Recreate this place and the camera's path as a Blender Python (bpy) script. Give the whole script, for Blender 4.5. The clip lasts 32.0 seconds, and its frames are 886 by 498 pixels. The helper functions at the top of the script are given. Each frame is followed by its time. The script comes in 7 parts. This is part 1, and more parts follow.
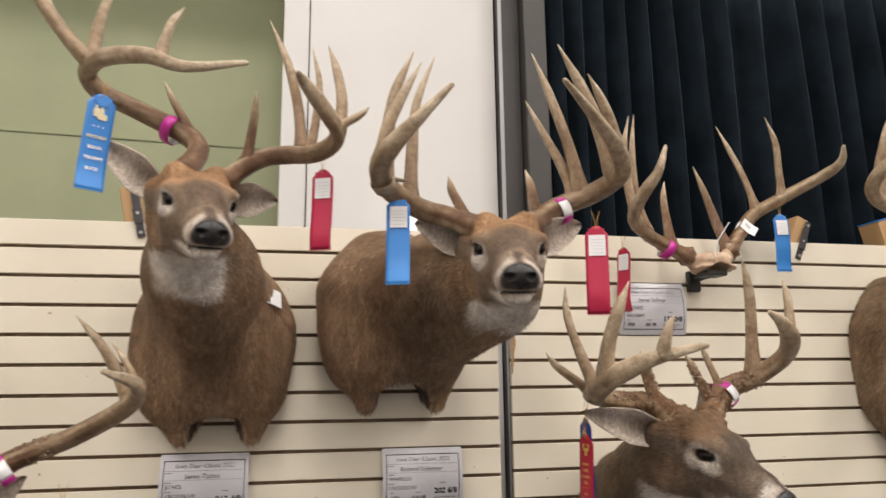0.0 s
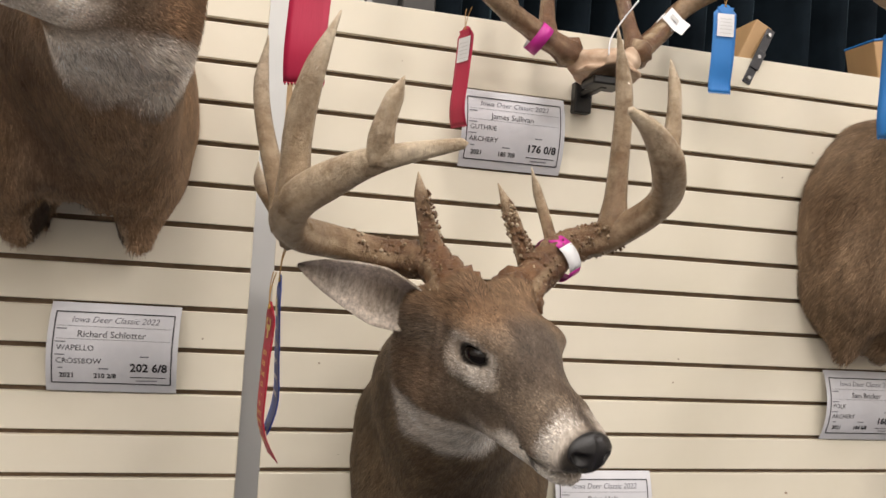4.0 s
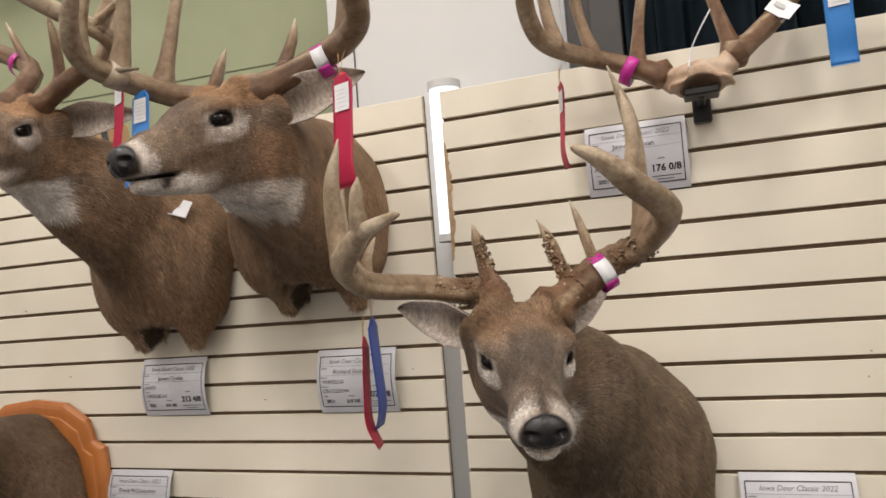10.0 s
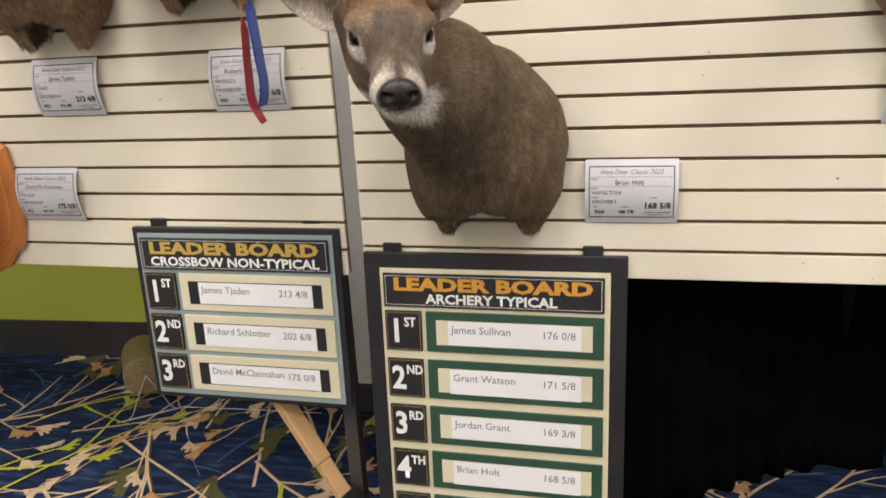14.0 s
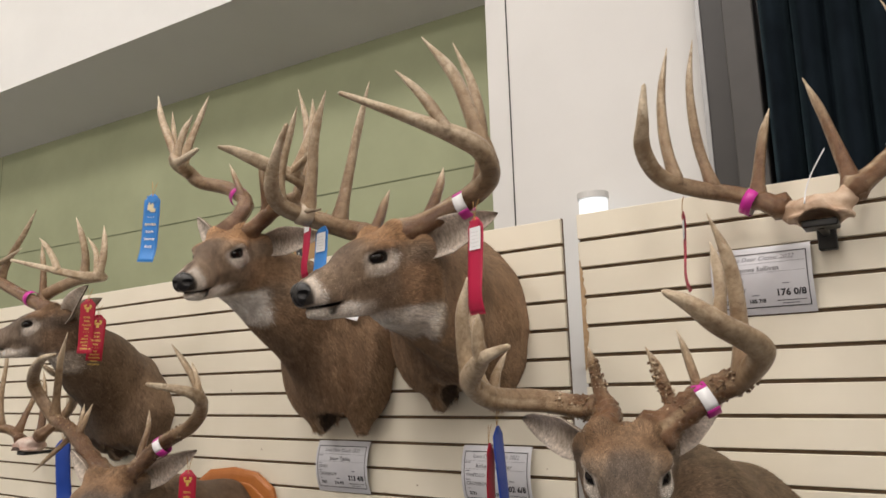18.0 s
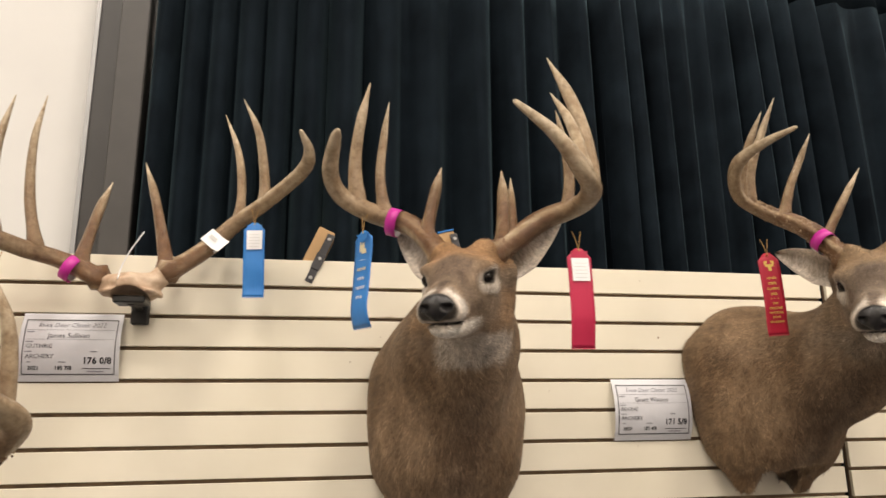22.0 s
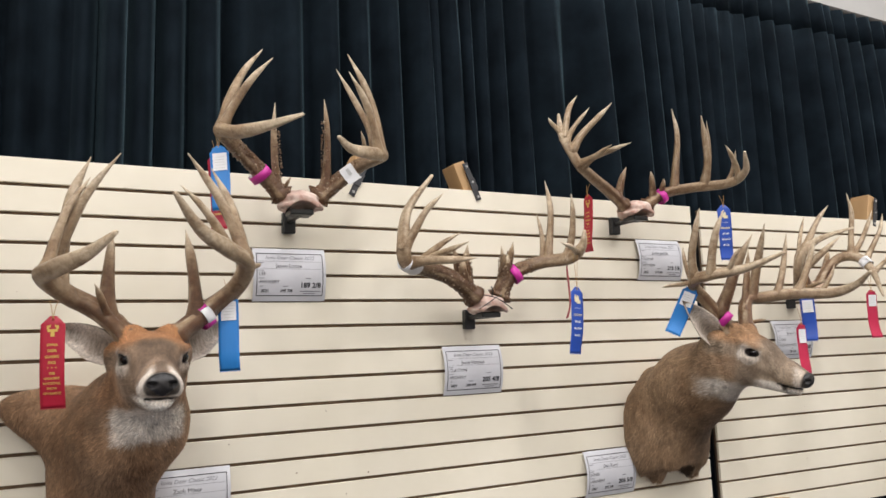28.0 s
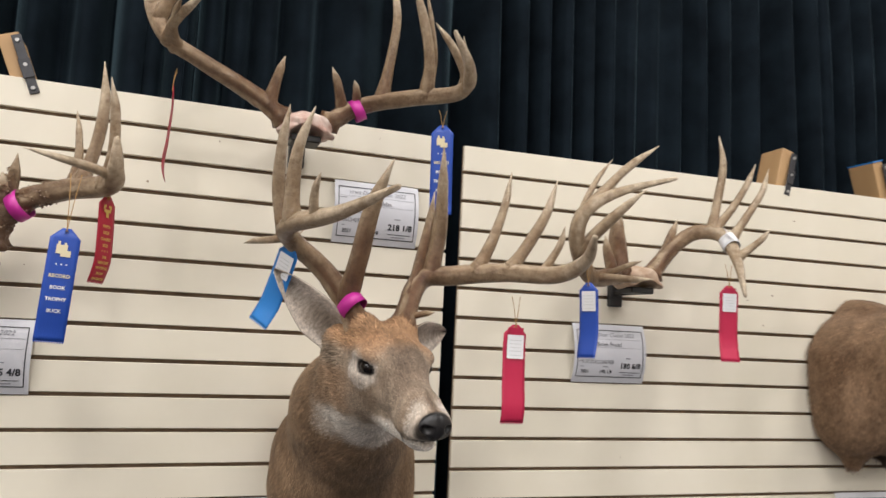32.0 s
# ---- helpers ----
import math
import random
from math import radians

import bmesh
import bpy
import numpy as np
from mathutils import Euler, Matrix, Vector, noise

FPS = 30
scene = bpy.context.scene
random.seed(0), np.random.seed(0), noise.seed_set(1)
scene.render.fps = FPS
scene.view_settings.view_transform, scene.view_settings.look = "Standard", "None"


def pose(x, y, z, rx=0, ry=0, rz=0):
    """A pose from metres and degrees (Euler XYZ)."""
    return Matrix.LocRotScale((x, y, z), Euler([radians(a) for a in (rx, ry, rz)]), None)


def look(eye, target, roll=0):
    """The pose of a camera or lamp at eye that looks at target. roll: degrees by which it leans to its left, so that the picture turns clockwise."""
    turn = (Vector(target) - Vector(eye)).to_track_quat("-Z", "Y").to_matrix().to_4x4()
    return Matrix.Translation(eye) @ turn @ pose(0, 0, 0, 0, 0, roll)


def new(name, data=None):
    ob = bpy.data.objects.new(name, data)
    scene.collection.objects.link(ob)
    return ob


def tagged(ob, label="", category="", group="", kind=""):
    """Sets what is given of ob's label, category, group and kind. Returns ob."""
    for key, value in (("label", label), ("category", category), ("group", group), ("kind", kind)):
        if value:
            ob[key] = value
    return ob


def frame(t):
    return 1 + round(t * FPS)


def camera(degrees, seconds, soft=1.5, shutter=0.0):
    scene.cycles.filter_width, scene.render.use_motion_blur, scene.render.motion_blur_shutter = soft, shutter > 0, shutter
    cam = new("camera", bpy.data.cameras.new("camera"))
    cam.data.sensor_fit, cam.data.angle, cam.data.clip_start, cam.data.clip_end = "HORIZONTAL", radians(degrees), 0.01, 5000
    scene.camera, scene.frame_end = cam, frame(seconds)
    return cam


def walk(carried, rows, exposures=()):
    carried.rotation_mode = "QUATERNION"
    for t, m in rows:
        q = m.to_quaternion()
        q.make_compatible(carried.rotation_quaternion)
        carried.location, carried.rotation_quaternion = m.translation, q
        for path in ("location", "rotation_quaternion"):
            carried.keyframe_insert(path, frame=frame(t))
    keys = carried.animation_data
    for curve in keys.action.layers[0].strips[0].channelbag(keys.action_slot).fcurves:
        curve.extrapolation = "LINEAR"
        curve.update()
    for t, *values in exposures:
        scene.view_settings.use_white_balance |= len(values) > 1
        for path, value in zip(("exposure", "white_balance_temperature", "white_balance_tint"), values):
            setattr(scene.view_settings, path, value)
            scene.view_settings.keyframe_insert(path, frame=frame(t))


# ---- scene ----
cam = camera(63.2, 32.0, shutter=0.3)
# seconds, x, y, z, then turns about x, y, z in degrees
ROWS = [
    (0.0, -0.635, -2.000, 1.623, 100.94, 0.67, -12.27),
    (0.5, -0.484, -1.905, 1.614, 99.90, -0.03, -14.08),
    (1.0, -0.370, -1.830, 1.593, 97.60, -0.70, -14.85),
    (1.5, -0.210, -1.864, 1.568, 95.36, -0.66, -13.16),
    (2.0, -0.011, -1.906, 1.562, 93.18, -0.28, -10.13),
    (2.5, 0.067, -1.873, 1.552, 91.13, -0.47, -7.83),
    (4.5, -0.024, -1.315, 1.595, 91.05, -5.44, -15.88),
    (5.0, -0.047, -1.309, 1.587, 93.69, -6.22, -18.98),
    (5.5, -0.087, -1.313, 1.522, 96.29, -6.74, -21.36),
    (6.0, -0.128, -1.320, 1.501, 98.12, -5.91, -21.27),
    (6.5, -0.037, -1.401, 1.604, 97.80, -4.04, -18.55),
    (7.0, -0.002, -1.443, 1.620, 96.81, -2.22, -16.05),
    (7.5, 0.023, -1.464, 1.622, 95.72, -0.31, -13.40),
    (8.0, 0.119, -1.502, 1.621, 94.55, 1.76, -8.53),
    (8.5, 0.388, -1.566, 1.590, 93.26, 4.85, 1.85),
    (9.0, 0.560, -1.623, 1.580, 92.75, 5.85, 12.18),
    (9.5, 0.560, -1.633, 1.584, 93.11, 4.47, 16.50),
    (10.0, 0.552, -1.638, 1.585, 93.55, 4.45, 19.58),
    (10.5, 0.760, -1.588, 1.567, 93.94, 6.61, 23.54),
    (11.0, 0.874, -1.568, 1.557, 94.55, 8.89, 27.05),
    (11.5, 0.897, -1.578, 1.561, 94.99, 8.58, 29.24),
    (12.0, 0.898, -1.587, 1.557, 94.36, 6.53, 29.77),
    (12.5, 0.900, -1.596, 1.533, 90.83, 4.98, 27.19),
    (13.0, 0.872, -1.592, 1.464, 82.66, 4.21, 18.85),
    (13.5, 0.761, -1.694, 1.488, 76.87, 3.57, 14.15),
    (15.5, 0.581, -1.811, 1.416, 69.80, 0.93, 15.26),
    (16.0, 0.571, -1.812, 1.491, 78.41, 0.63, 19.48),
    (16.5, 0.570, -1.816, 1.575, 88.05, 0.13, 24.78),
    (17.0, 0.577, -1.818, 1.619, 93.56, 0.54, 29.35),
    (17.5, 0.644, -1.802, 1.650, 97.64, 1.06, 32.39),
    (18.0, 0.745, -1.786, 1.650, 100.21, 1.62, 33.71),
    (18.5, 0.795, -1.777, 1.654, 101.92, 1.90, 34.01),
    (19.0, 0.788, -1.774, 1.666, 102.82, 1.82, 33.55),
    (19.5, 0.755, -1.776, 1.663, 103.43, 1.30, 31.42),
    (20.0, 0.725, -1.781, 1.667, 103.75, 0.78, 25.18),
    (20.5, 0.751, -1.771, 1.665, 104.53, 0.51, 10.47),
    (21.0, 0.765, -1.763, 1.648, 104.66, 0.29, -5.62),
    (21.5, 0.822, -1.776, 1.666, 104.10, 0.58, -11.93),
    (22.0, 0.969, -1.810, 1.669, 103.65, 0.71, -11.00),
    (22.5, 1.156, -1.863, 1.624, 100.39, 0.77, -9.68),
    (23.0, 1.269, -1.908, 1.528, 94.62, 1.56, -13.08),
    (23.5, 1.375, -1.917, 1.559, 95.77, 1.34, -20.02),
    (24.0, 1.535, -1.895, 1.609, 99.37, 3.17, -25.51),
    (24.5, 1.646, -1.882, 1.601, 99.37, 3.25, -30.19),
    (25.0, 1.766, -1.916, 1.579, 98.38, 2.83, -31.68),
    (25.5, 1.985, -2.029, 1.567, 97.63, 2.74, -31.32),
    (26.0, 2.110, -2.071, 1.560, 96.57, 2.21, -31.19),
    (26.5, 2.263, -2.052, 1.553, 96.12, 1.50, -31.51),
    (28.5, 2.839, -2.135, 1.526, 98.14, 1.16, -24.83),
    (29.0, 2.974, -2.094, 1.501, 97.25, -0.21, -24.21),
    (29.5, 3.200, -1.957, 1.513, 96.16, -1.71, -25.54),
    (30.0, 3.426, -1.900, 1.517, 96.12, -2.09, -26.52),
    (30.5, 3.724, -1.989, 1.514, 96.26, -1.30, -26.92),
    (31.0, 3.950, -1.997, 1.518, 96.30, -0.70, -26.81),
    (31.5, 4.118, -1.900, 1.538, 96.23, -1.52, -25.20),
    (32.0, 4.265, -1.767, 1.553, 96.65, -2.76, -19.95),
]
# the picture's own brightening and white balance on the way
EXPOSURES = [(0.0, -0.03, 6500, 10), (1.0, 0.09, 6700, 10), (2.0, 0.02, 6750, 10), (5.0, 0.08, 6350, 9), (8.0, 0.05, 6350, 9), (9.0, -0.12, 6450, 10), (11.0, -0.1, 6350, 9), (12.0, -0.08, 6350, 9), (13.0, 0.12, 6400, 8), (16.0, 0.2, 6550, 10), (17.0, -0.03, 6450, 9), (19.0, -0.22, 6700, 10), (20.5, -0.12, 7000, 11), (22.0, 0.12, 7000, 9), (23.0, 0.05, 6350, 9), (24.5, 0.12, 6200, 9), (26.0, 0.18, 6050, 8), (29.0, 0.06, 6050, 8), (32.0, 0.0, 6100, 8)]
walk(cam, [(t, pose(x, y, z, rx, ry, rz)) for t, x, y, z, rx, ry, rz in ROWS], EXPOSURES)

# ---- world and light ----
world = bpy.data.worlds.new("hall_ambient")
world.use_nodes = True
world.node_tree.nodes["Background"].inputs[0].default_value = (0.9, 0.93, 1.0, 1)
world.node_tree.nodes["Background"].inputs[1].default_value = 0.12
scene.world = world
scene.view_settings.exposure = 0.0


def area_lamp(name, x, y, z, sx, sy, watts, colour, target=None):
    data = bpy.data.lights.new(name, "AREA")
    data.shape, data.size, data.size_y, data.energy, data.color = "RECTANGLE", sx, sy, watts, colour
    ob = new(name, data)
    ob.matrix_world = look((x, y, z), target or (x, y + 0.001, z - 1))
    return ob


HALL_LAMPS = [(-4.4, -2.2), (-0.4, -2.2), (3.6, -2.2), (7.6, -2.2), (-4.4, -5.4), (-0.4, -5.4), (3.6, -5.4), (7.6, -5.4), (-4.4, -8.8), (-0.4, -8.8), (3.6, -8.8), (7.6, -8.8)]
for lx, ly in HALL_LAMPS:
    area_lamp("hall_lamp", lx, ly, 6.7, 1.4, 0.8, 128, (1.0, 0.925, 0.875))

# ---- materials ----


def material(name, base=(0.5, 0.5, 0.5), rough=0.6, metal=0.0):
    m = bpy.data.materials.new(name)
    m.use_nodes = True
    b = m.node_tree.nodes["Principled BSDF"]
    b.inputs["Base Color"].default_value = (*base, 1)
    b.inputs["Roughness"].default_value = rough
    b.inputs["Metallic"].default_value = metal
    return m, m.node_tree, b


def node(tree, kind, **sets):
    n = tree.nodes.new(kind)
    for key, value in sets.items():
        n.inputs[key.replace("_", " ")].default_value = value
    return n


def noise_of(tree, scale, detail=4.0, rough=0.55, coord="Object", stretch=None):
    tc = tree.nodes.new("ShaderNodeTexCoord")
    out = tc.outputs[coord]
    if stretch:
        mp = tree.nodes.new("ShaderNodeMapping")
        mp.inputs["Scale"].default_value = stretch
        tree.links.new(out, mp.inputs["Vector"])
        out = mp.outputs["Vector"]
    n = node(tree, "ShaderNodeTexNoise", Scale=scale, Detail=detail, Roughness=rough)
    tree.links.new(out, n.inputs["Vector"])
    return n.outputs["Fac"]


def ramp(tree, fac, stops):
    r = tree.nodes.new("ShaderNodeValToRGB")
    els = r.color_ramp.elements
    while len(els) < len(stops):
        els.new(0.5)
    for e, (p, c) in zip(els, stops):
        e.position, e.color = p, (*c, 1)
    tree.links.new(fac, r.inputs["Fac"])
    return r.outputs["Color"]


def bump(tree, bsdf, height, strength, distance):
    b = node(tree, "ShaderNodeBump", Strength=strength, Distance=distance)
    tree.links.new(height, b.inputs["Height"])
    tree.links.new(b.outputs["Normal"], bsdf.inputs["Normal"])


def mottled(name, dark, light, scale, rough=0.6, metal=0.0, bump_scale=0.0, bump_strength=0.2, distance=0.002, stretch=None, coord="Object", lo=0.3, hi=0.7):
    m, tree, b = material(name, light, rough, metal)
    f = noise_of(tree, scale, 5, 0.6, coord, stretch)
    tree.links.new(ramp(tree, f, [(lo, dark), (hi, light)]), b.inputs["Base Color"])
    if bump_scale:
        bump(tree, b, noise_of(tree, bump_scale, 4, 0.6, coord, stretch), bump_strength, distance)
    return m


M_SLAT = mottled("cream_laminate", (0.76, 0.70, 0.56), (0.83, 0.77, 0.64), 2.5, 0.42, bump_scale=60, bump_strength=0.04)
M_GROOVE = mottled("raw_fibreboard", (0.13, 0.085, 0.05), (0.22, 0.15, 0.095), 30, 0.85)
M_WHITE = mottled("white_wall_paint", (0.62, 0.61, 0.59), (0.68, 0.67, 0.65), 1.3, 0.6, bump_scale=120, bump_strength=0.05)
M_GREEN = mottled("sage_green_wall", (0.275, 0.300, 0.180), (0.335, 0.360, 0.220), 1.6, 0.7, bump_scale=90, bump_strength=0.08)
M_DARK = mottled("dark_bronze_trim", (0.035, 0.032, 0.03), (0.06, 0.055, 0.05), 3, 0.5)
M_DRAPE = mottled("black_velour_drape", (0.0030, 0.0050, 0.0074), (0.0094, 0.0152, 0.0212), 5, 0.9, bump_scale=250, bump_strength=0.3)
M_DRAPE.node_tree.nodes["Principled BSDF"].inputs["Specular IOR Level"].default_value = 0.06
M_DRAPE.node_tree.nodes["Principled BSDF"].inputs["Sheen Weight"].default_value = 0.165
M_DRAPE.node_tree.nodes["Principled BSDF"].inputs["Sheen Tint"].default_value = (0.55, 0.85, 1.0, 1)
M_DRAPE.node_tree.nodes["Principled BSDF"].inputs["Sheen Roughness"].default_value = 0.30
M_CEIL = mottled("white_ceiling", (0.72, 0.72, 0.70), (0.78, 0.78, 0.76), 2, 0.8)
M_HALL = mottled("hall_wall_beige", (0.60, 0.57, 0.52), (0.68, 0.65, 0.60), 1, 0.8)
M_BASE = mottled("charcoal_wall_base", (0.018, 0.018, 0.018), (0.03, 0.03, 0.03), 5, 0.6)

# ---- mesh helpers ----


def mesh_of(name, verts, faces, mat=None, smooth=False):
    me = bpy.data.meshes.new(name)
    me.from_pydata([tuple(v) for v in verts], [], [tuple(f) for f in faces])
    if mat:
        me.materials.append(mat)
    if smooth:
        me.shade_smooth()
    me.update()
    return me


def part(name, data, mat, parent=None, label="", m=None):
    """One mesh object, from a bmesh or a mesh, under parent."""
    if isinstance(data, bmesh.types.BMesh):
        me = bpy.data.meshes.new(name)
        data.to_mesh(me)
        data.free()
    else:
        me = data
    if mat and not me.materials:
        me.materials.append(mat)
    ob = new(name, me)
    ob.parent = parent
    if m is not None:
        ob.matrix_basis = m
    if label:
        ob["label"] = label
    return ob


def thing(name, m, label, category, group="", kind=""):
    return_ob = new(name)
    return_ob.empty_display_size = 0.05
    return_ob.matrix_basis = m
    return tagged(return_ob, label, category, group, kind)


def box(x0, x1, y0, y1, z0, z1, bevel=0.0, segments=1):
    bm = bmesh.new()
    bmesh.ops.create_cube(bm, size=1, matrix=Matrix.Translation(((x0 + x1) / 2, (y0 + y1) / 2, (z0 + z1) / 2)) @ Matrix.Diagonal((x1 - x0, y1 - y0, z1 - z0, 1)))
    if bevel:
        bmesh.ops.bevel(bm, geom=bm.edges[:], offset=bevel, segments=segments, affect="EDGES", profile=0.5)
    return bm


def rings(loops, close_ends=True):
    """Vertices and faces of a tube through loops of equal length."""
    n, v, f = len(loops[0]), [], []
    for lp in loops:
        v.extend(lp)
    for i in range(len(loops) - 1):
        for j in range(n):
            k = (j + 1) % n
            f.append((i * n + j, i * n + k, (i + 1) * n + k, (i + 1) * n + j))
    if close_ends:
        f.append(tuple(reversed(range(n))))
        f.append(tuple(range((len(loops) - 1) * n, len(loops) * n)))
    return v, f


def spline(points, steps):
    """Catmull-Rom through points; returns steps places along it, evenly in parameter."""
    p = [np.array(q, float) for q in points]
    p = [2 * p[0] - p[1]] + p + [2 * p[-1] - p[-2]]
    out, spans = [], len(p) - 3
    for s in np.linspace(0, spans, steps):
        i = min(int(s), spans - 1)
        u = s - i
        a, b, c, d = p[i:i + 4]
        out.append(0.5 * (2 * b + (c - a) * u + (2 * a - 5 * b + 4 * c - d) * u * u + (3 * b - a - 3 * c + d) * u ** 3))
    return np.array(out)


# ---- hall ----


def wall(name, bm, mat, label):
    return tagged(part(name, bm, mat), label, "wall", kind="structure")


M_SLATEFLOOR = mottled("slate_grey_carpet", (0.055, 0.055, 0.062), (0.085, 0.085, 0.095), 18, 0.95, bump_scale=400, bump_strength=0.5)
tagged(part("floor", box(-7.2, 11.2, -11.2, 2.2, -0.1, 0.0), M_SLATEFLOOR), "patterned dark blue hall carpet with branches and leaves", "floor", kind="structure")
# unseen walls, kept pale to spread the lamps' light through the room
wall("wall_west", box(-7.2, -7.0, -11.0, 2.0, 0, 7.0), M_HALL, "plain unseen hall wall that closes the room and spreads light")
wall("wall_east", box(11.0, 11.2, -11.0, 2.0, 0, 7.0), M_HALL, "plain unseen hall wall that closes the room and spreads light")
wall("wall_south", box(-7.2, 11.2, -11.2, -11.0, 0, 7.0), M_HALL, "plain unseen hall wall behind the walk")
tagged(part("ceiling", box(-7.2, 11.2, -11.2, 2.2, 7.0, 7.1), M_CEIL), "white hall ceiling high above the display", "ceiling", kind="structure")

GREEN = wall("wall_green", box(-7.0, -0.66, 1.25, 1.40, 1.05, 7.0), M_GREEN, "sage green movable wall panels with thin joints")
M_SEAM = mottled("shadowed_green_seam", (0.17, 0.19, 0.115), (0.21, 0.23, 0.135), 4, 0.8)
part("panel_joint", box(-5.202, -5.198, 1.2475, 1.252, 1.06, 3.55), M_SEAM, GREEN)
for gz in (1.72, 2.67):
    part("panel_seam", box(-7.0, -0.70, 1.246, 1.252, gz - 0.0025, gz + 0.0025), M_SEAM, GREEN)
# brighter lime tone paints in the extra light on the lower wall
LOWER = wall("wall_lower", box(-7.0, -0.66, 1.25, 1.40, 0.19, 1.05), mottled("lit_lower_green", (0.34, 0.37, 0.045), (0.40, 0.43, 0.06), 1.6, 0.7), "lower band of the green wall, its brighter light put into the colour")
SKIRT = tagged(part("baseboard", box(-7.0, -0.66, 1.235, 1.40, 0.0, 0.19), M_BASE), "tall charcoal base under the green wall", "baseboard", kind="structure")
# the green wall stands a little askew behind the display
ASKEW = pose(-0.66, 1.15, 0, 0, 0, 3.3) @ pose(0.66, -1.25, 0)
# soffit, its underside sloped to fit the camera's view
sv = [(x, y, z) for x in (-7, -.66) for y, z in ((.76, 3.67), (1.25, 3.49), (1.25, 7.0), (.76, 7.0))]
M_SOFFIT = mottled("soffit_white_paint", (0.70, 0.70, 0.68), (0.75, 0.75, 0.73), 1.3, 0.7)
SOFFIT = tagged(part("soffit", mesh_of("soffit", sv, [(0, 1, 5, 4), (1, 2, 6, 5), (2, 3, 7, 6), (3, 0, 4, 7), (0, 3, 2, 1), (4, 5, 6, 7)]), M_SOFFIT), "white painted soffit above the green wall", "soffit", kind="structure")
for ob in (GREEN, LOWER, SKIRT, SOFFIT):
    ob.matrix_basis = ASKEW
COLUMN = wall("wall_column", box(-0.676, 0.205, 0.75, 1.40, 0.0, 7.0, 0.004), M_WHITE, "smooth white wall column behind the display")
part("column_joint", box(-0.575, -0.570, 0.747, 0.752, 0.1, 7.0), M_DARK, COLUMN)
part("column_base", box(-0.68, 0.21, 0.72, 0.748, 0.0, 0.12), M_BASE, COLUMN)
FRAME = wall("wall_niche", box(0.209, 0.300, 0.70, 1.40, 0.0, 7.0, 0.003), mottled("grey_bronze_frame", (0.026, 0.024, 0.022), (0.042, 0.038, 0.035), 2, 0.45), "dark bronze edge of a wall opening")
part("light_edge", box(0.2055, 0.2215, 0.692, 0.699, 0.0, 7.0, 0.001), mottled("grey_aluminium_edge", (0.30, 0.30, 0.30), (0.38, 0.38, 0.38), 3, 0.4, 0.3), FRAME, "pale metal corner strip")
part("frame_edge", box(0.303, 0.40, 0.64, 1.40, 0.0, 7.0, 0.004), M_DARK, FRAME)
wall("wall_north", box(0.2, 11.0, 1.40, 1.6, 0.0, 7.0), M_WHITE, "plain white wall behind the drapes")


def drape(x0, x1, y, z0, z1, folds, seed):
    """Hanging pleated cloth: uneven folds, gathered at the rail and wider towards the hem."""
    r = random.Random(seed)
    nx, nz = int((x1 - x0) / 0.012), 18
    xs = np.linspace(x0, x1, nx)
    width = np.interp(xs, np.linspace(x0, x1, folds // 2), [r.uniform(0.45, 1.9) for _ in range(folds // 2)])
    ph = np.cumsum(width) * folds / nx * 2 * math.pi
    amp = np.interp(xs, np.linspace(x0, x1, folds), [r.uniform(0.25, 1.5) for _ in range(folds)])
    drift = np.interp(xs, np.linspace(x0, x1, 9), [r.uniform(-0.5, 0.5) for _ in range(9)])
    v = []
    for k in range(nz + 1):
        u = k / nz
        z = z0 + (z1 - z0) * u
        a = 0.078 * (1.1 - 0.80 * u ** 4)
        q = ph + 1.6 * drift * (1 - u) + 0.4 * np.sin(3 * u + xs)
        yy = y + a * amp * (np.sin(q) + 0.16 * np.sin(2 * q + 1.1)) + 0.05 * a * np.sin(3.3 * ph + 4 * u)
        xx = xs + 0.016 * amp * np.cos(q)
        v.extend((xx[i], yy[i], z) for i in range(nx))
    pieces = []
    for name, k0, k1 in (("hem", 0, 1), ("cloth", 1, nz - 1), ("heading", nz - 1, nz)):
        rows = v[k0 * nx:(k1 + 1) * nx]
        f = [(k * nx + i, k * nx + i + 1, (k + 1) * nx + i + 1, (k + 1) * nx + i) for k in range(k1 - k0) for i in range(nx - 1)]
        pieces.append((name, mesh_of(name, rows, f, M_DRAPE, True)))
    return pieces


DRAPE_X = [(0.40, 2.25), (2.1, 4.2), (4.05, 6.95), (6.8, 9.6)]
for i, (a, b) in enumerate(DRAPE_X):
    d = thing("drape", Matrix.Identity(4), "black velour drape hanging in soft pleats", "curtain", "drapes")
    for name, me in drape(a, b, 0.68 + 0.012 * (i % 2), 0.02, 3.68 if i < 2 else 3.62, int((b - a) * 6.5), i):
        part(name, me, M_DRAPE, d).modifiers.new("thick", "SOLIDIFY").thickness = 0.004
rod = bmesh.new()
bmesh.ops.create_cone(rod, segments=16, radius1=0.02, radius2=0.02, depth=9.0, cap_ends=True, matrix=pose(4.9, 0.74, 3.66, 0, 90, 0))
tagged(part("drape_rail", rod, M_DARK), "dark metal pipe that carries the drapes", "rail")

# ---- slat panels ----
PITCH, GROOVE, TOP, WIDE = 0.0762, 0.0095, 2.08, 2.44


def panel_pose(x, y, turn, top):
    return pose(x, y, top, 0, 0, turn)


# left edge, turn and top of each panel
PANELS = [panel_pose(-2.481, 0.030, -1.06, 2.073), panel_pose(0, 0, 0, 2.08), panel_pose(2.457, -0.003, -0.33, 2.069), panel_pose(4.931, -0.032, -3.13, 2.052), panel_pose(-4.955, 0.076, -1.06, 2.075), panel_pose(7.385, -0.17, -3.13, 2.052)]


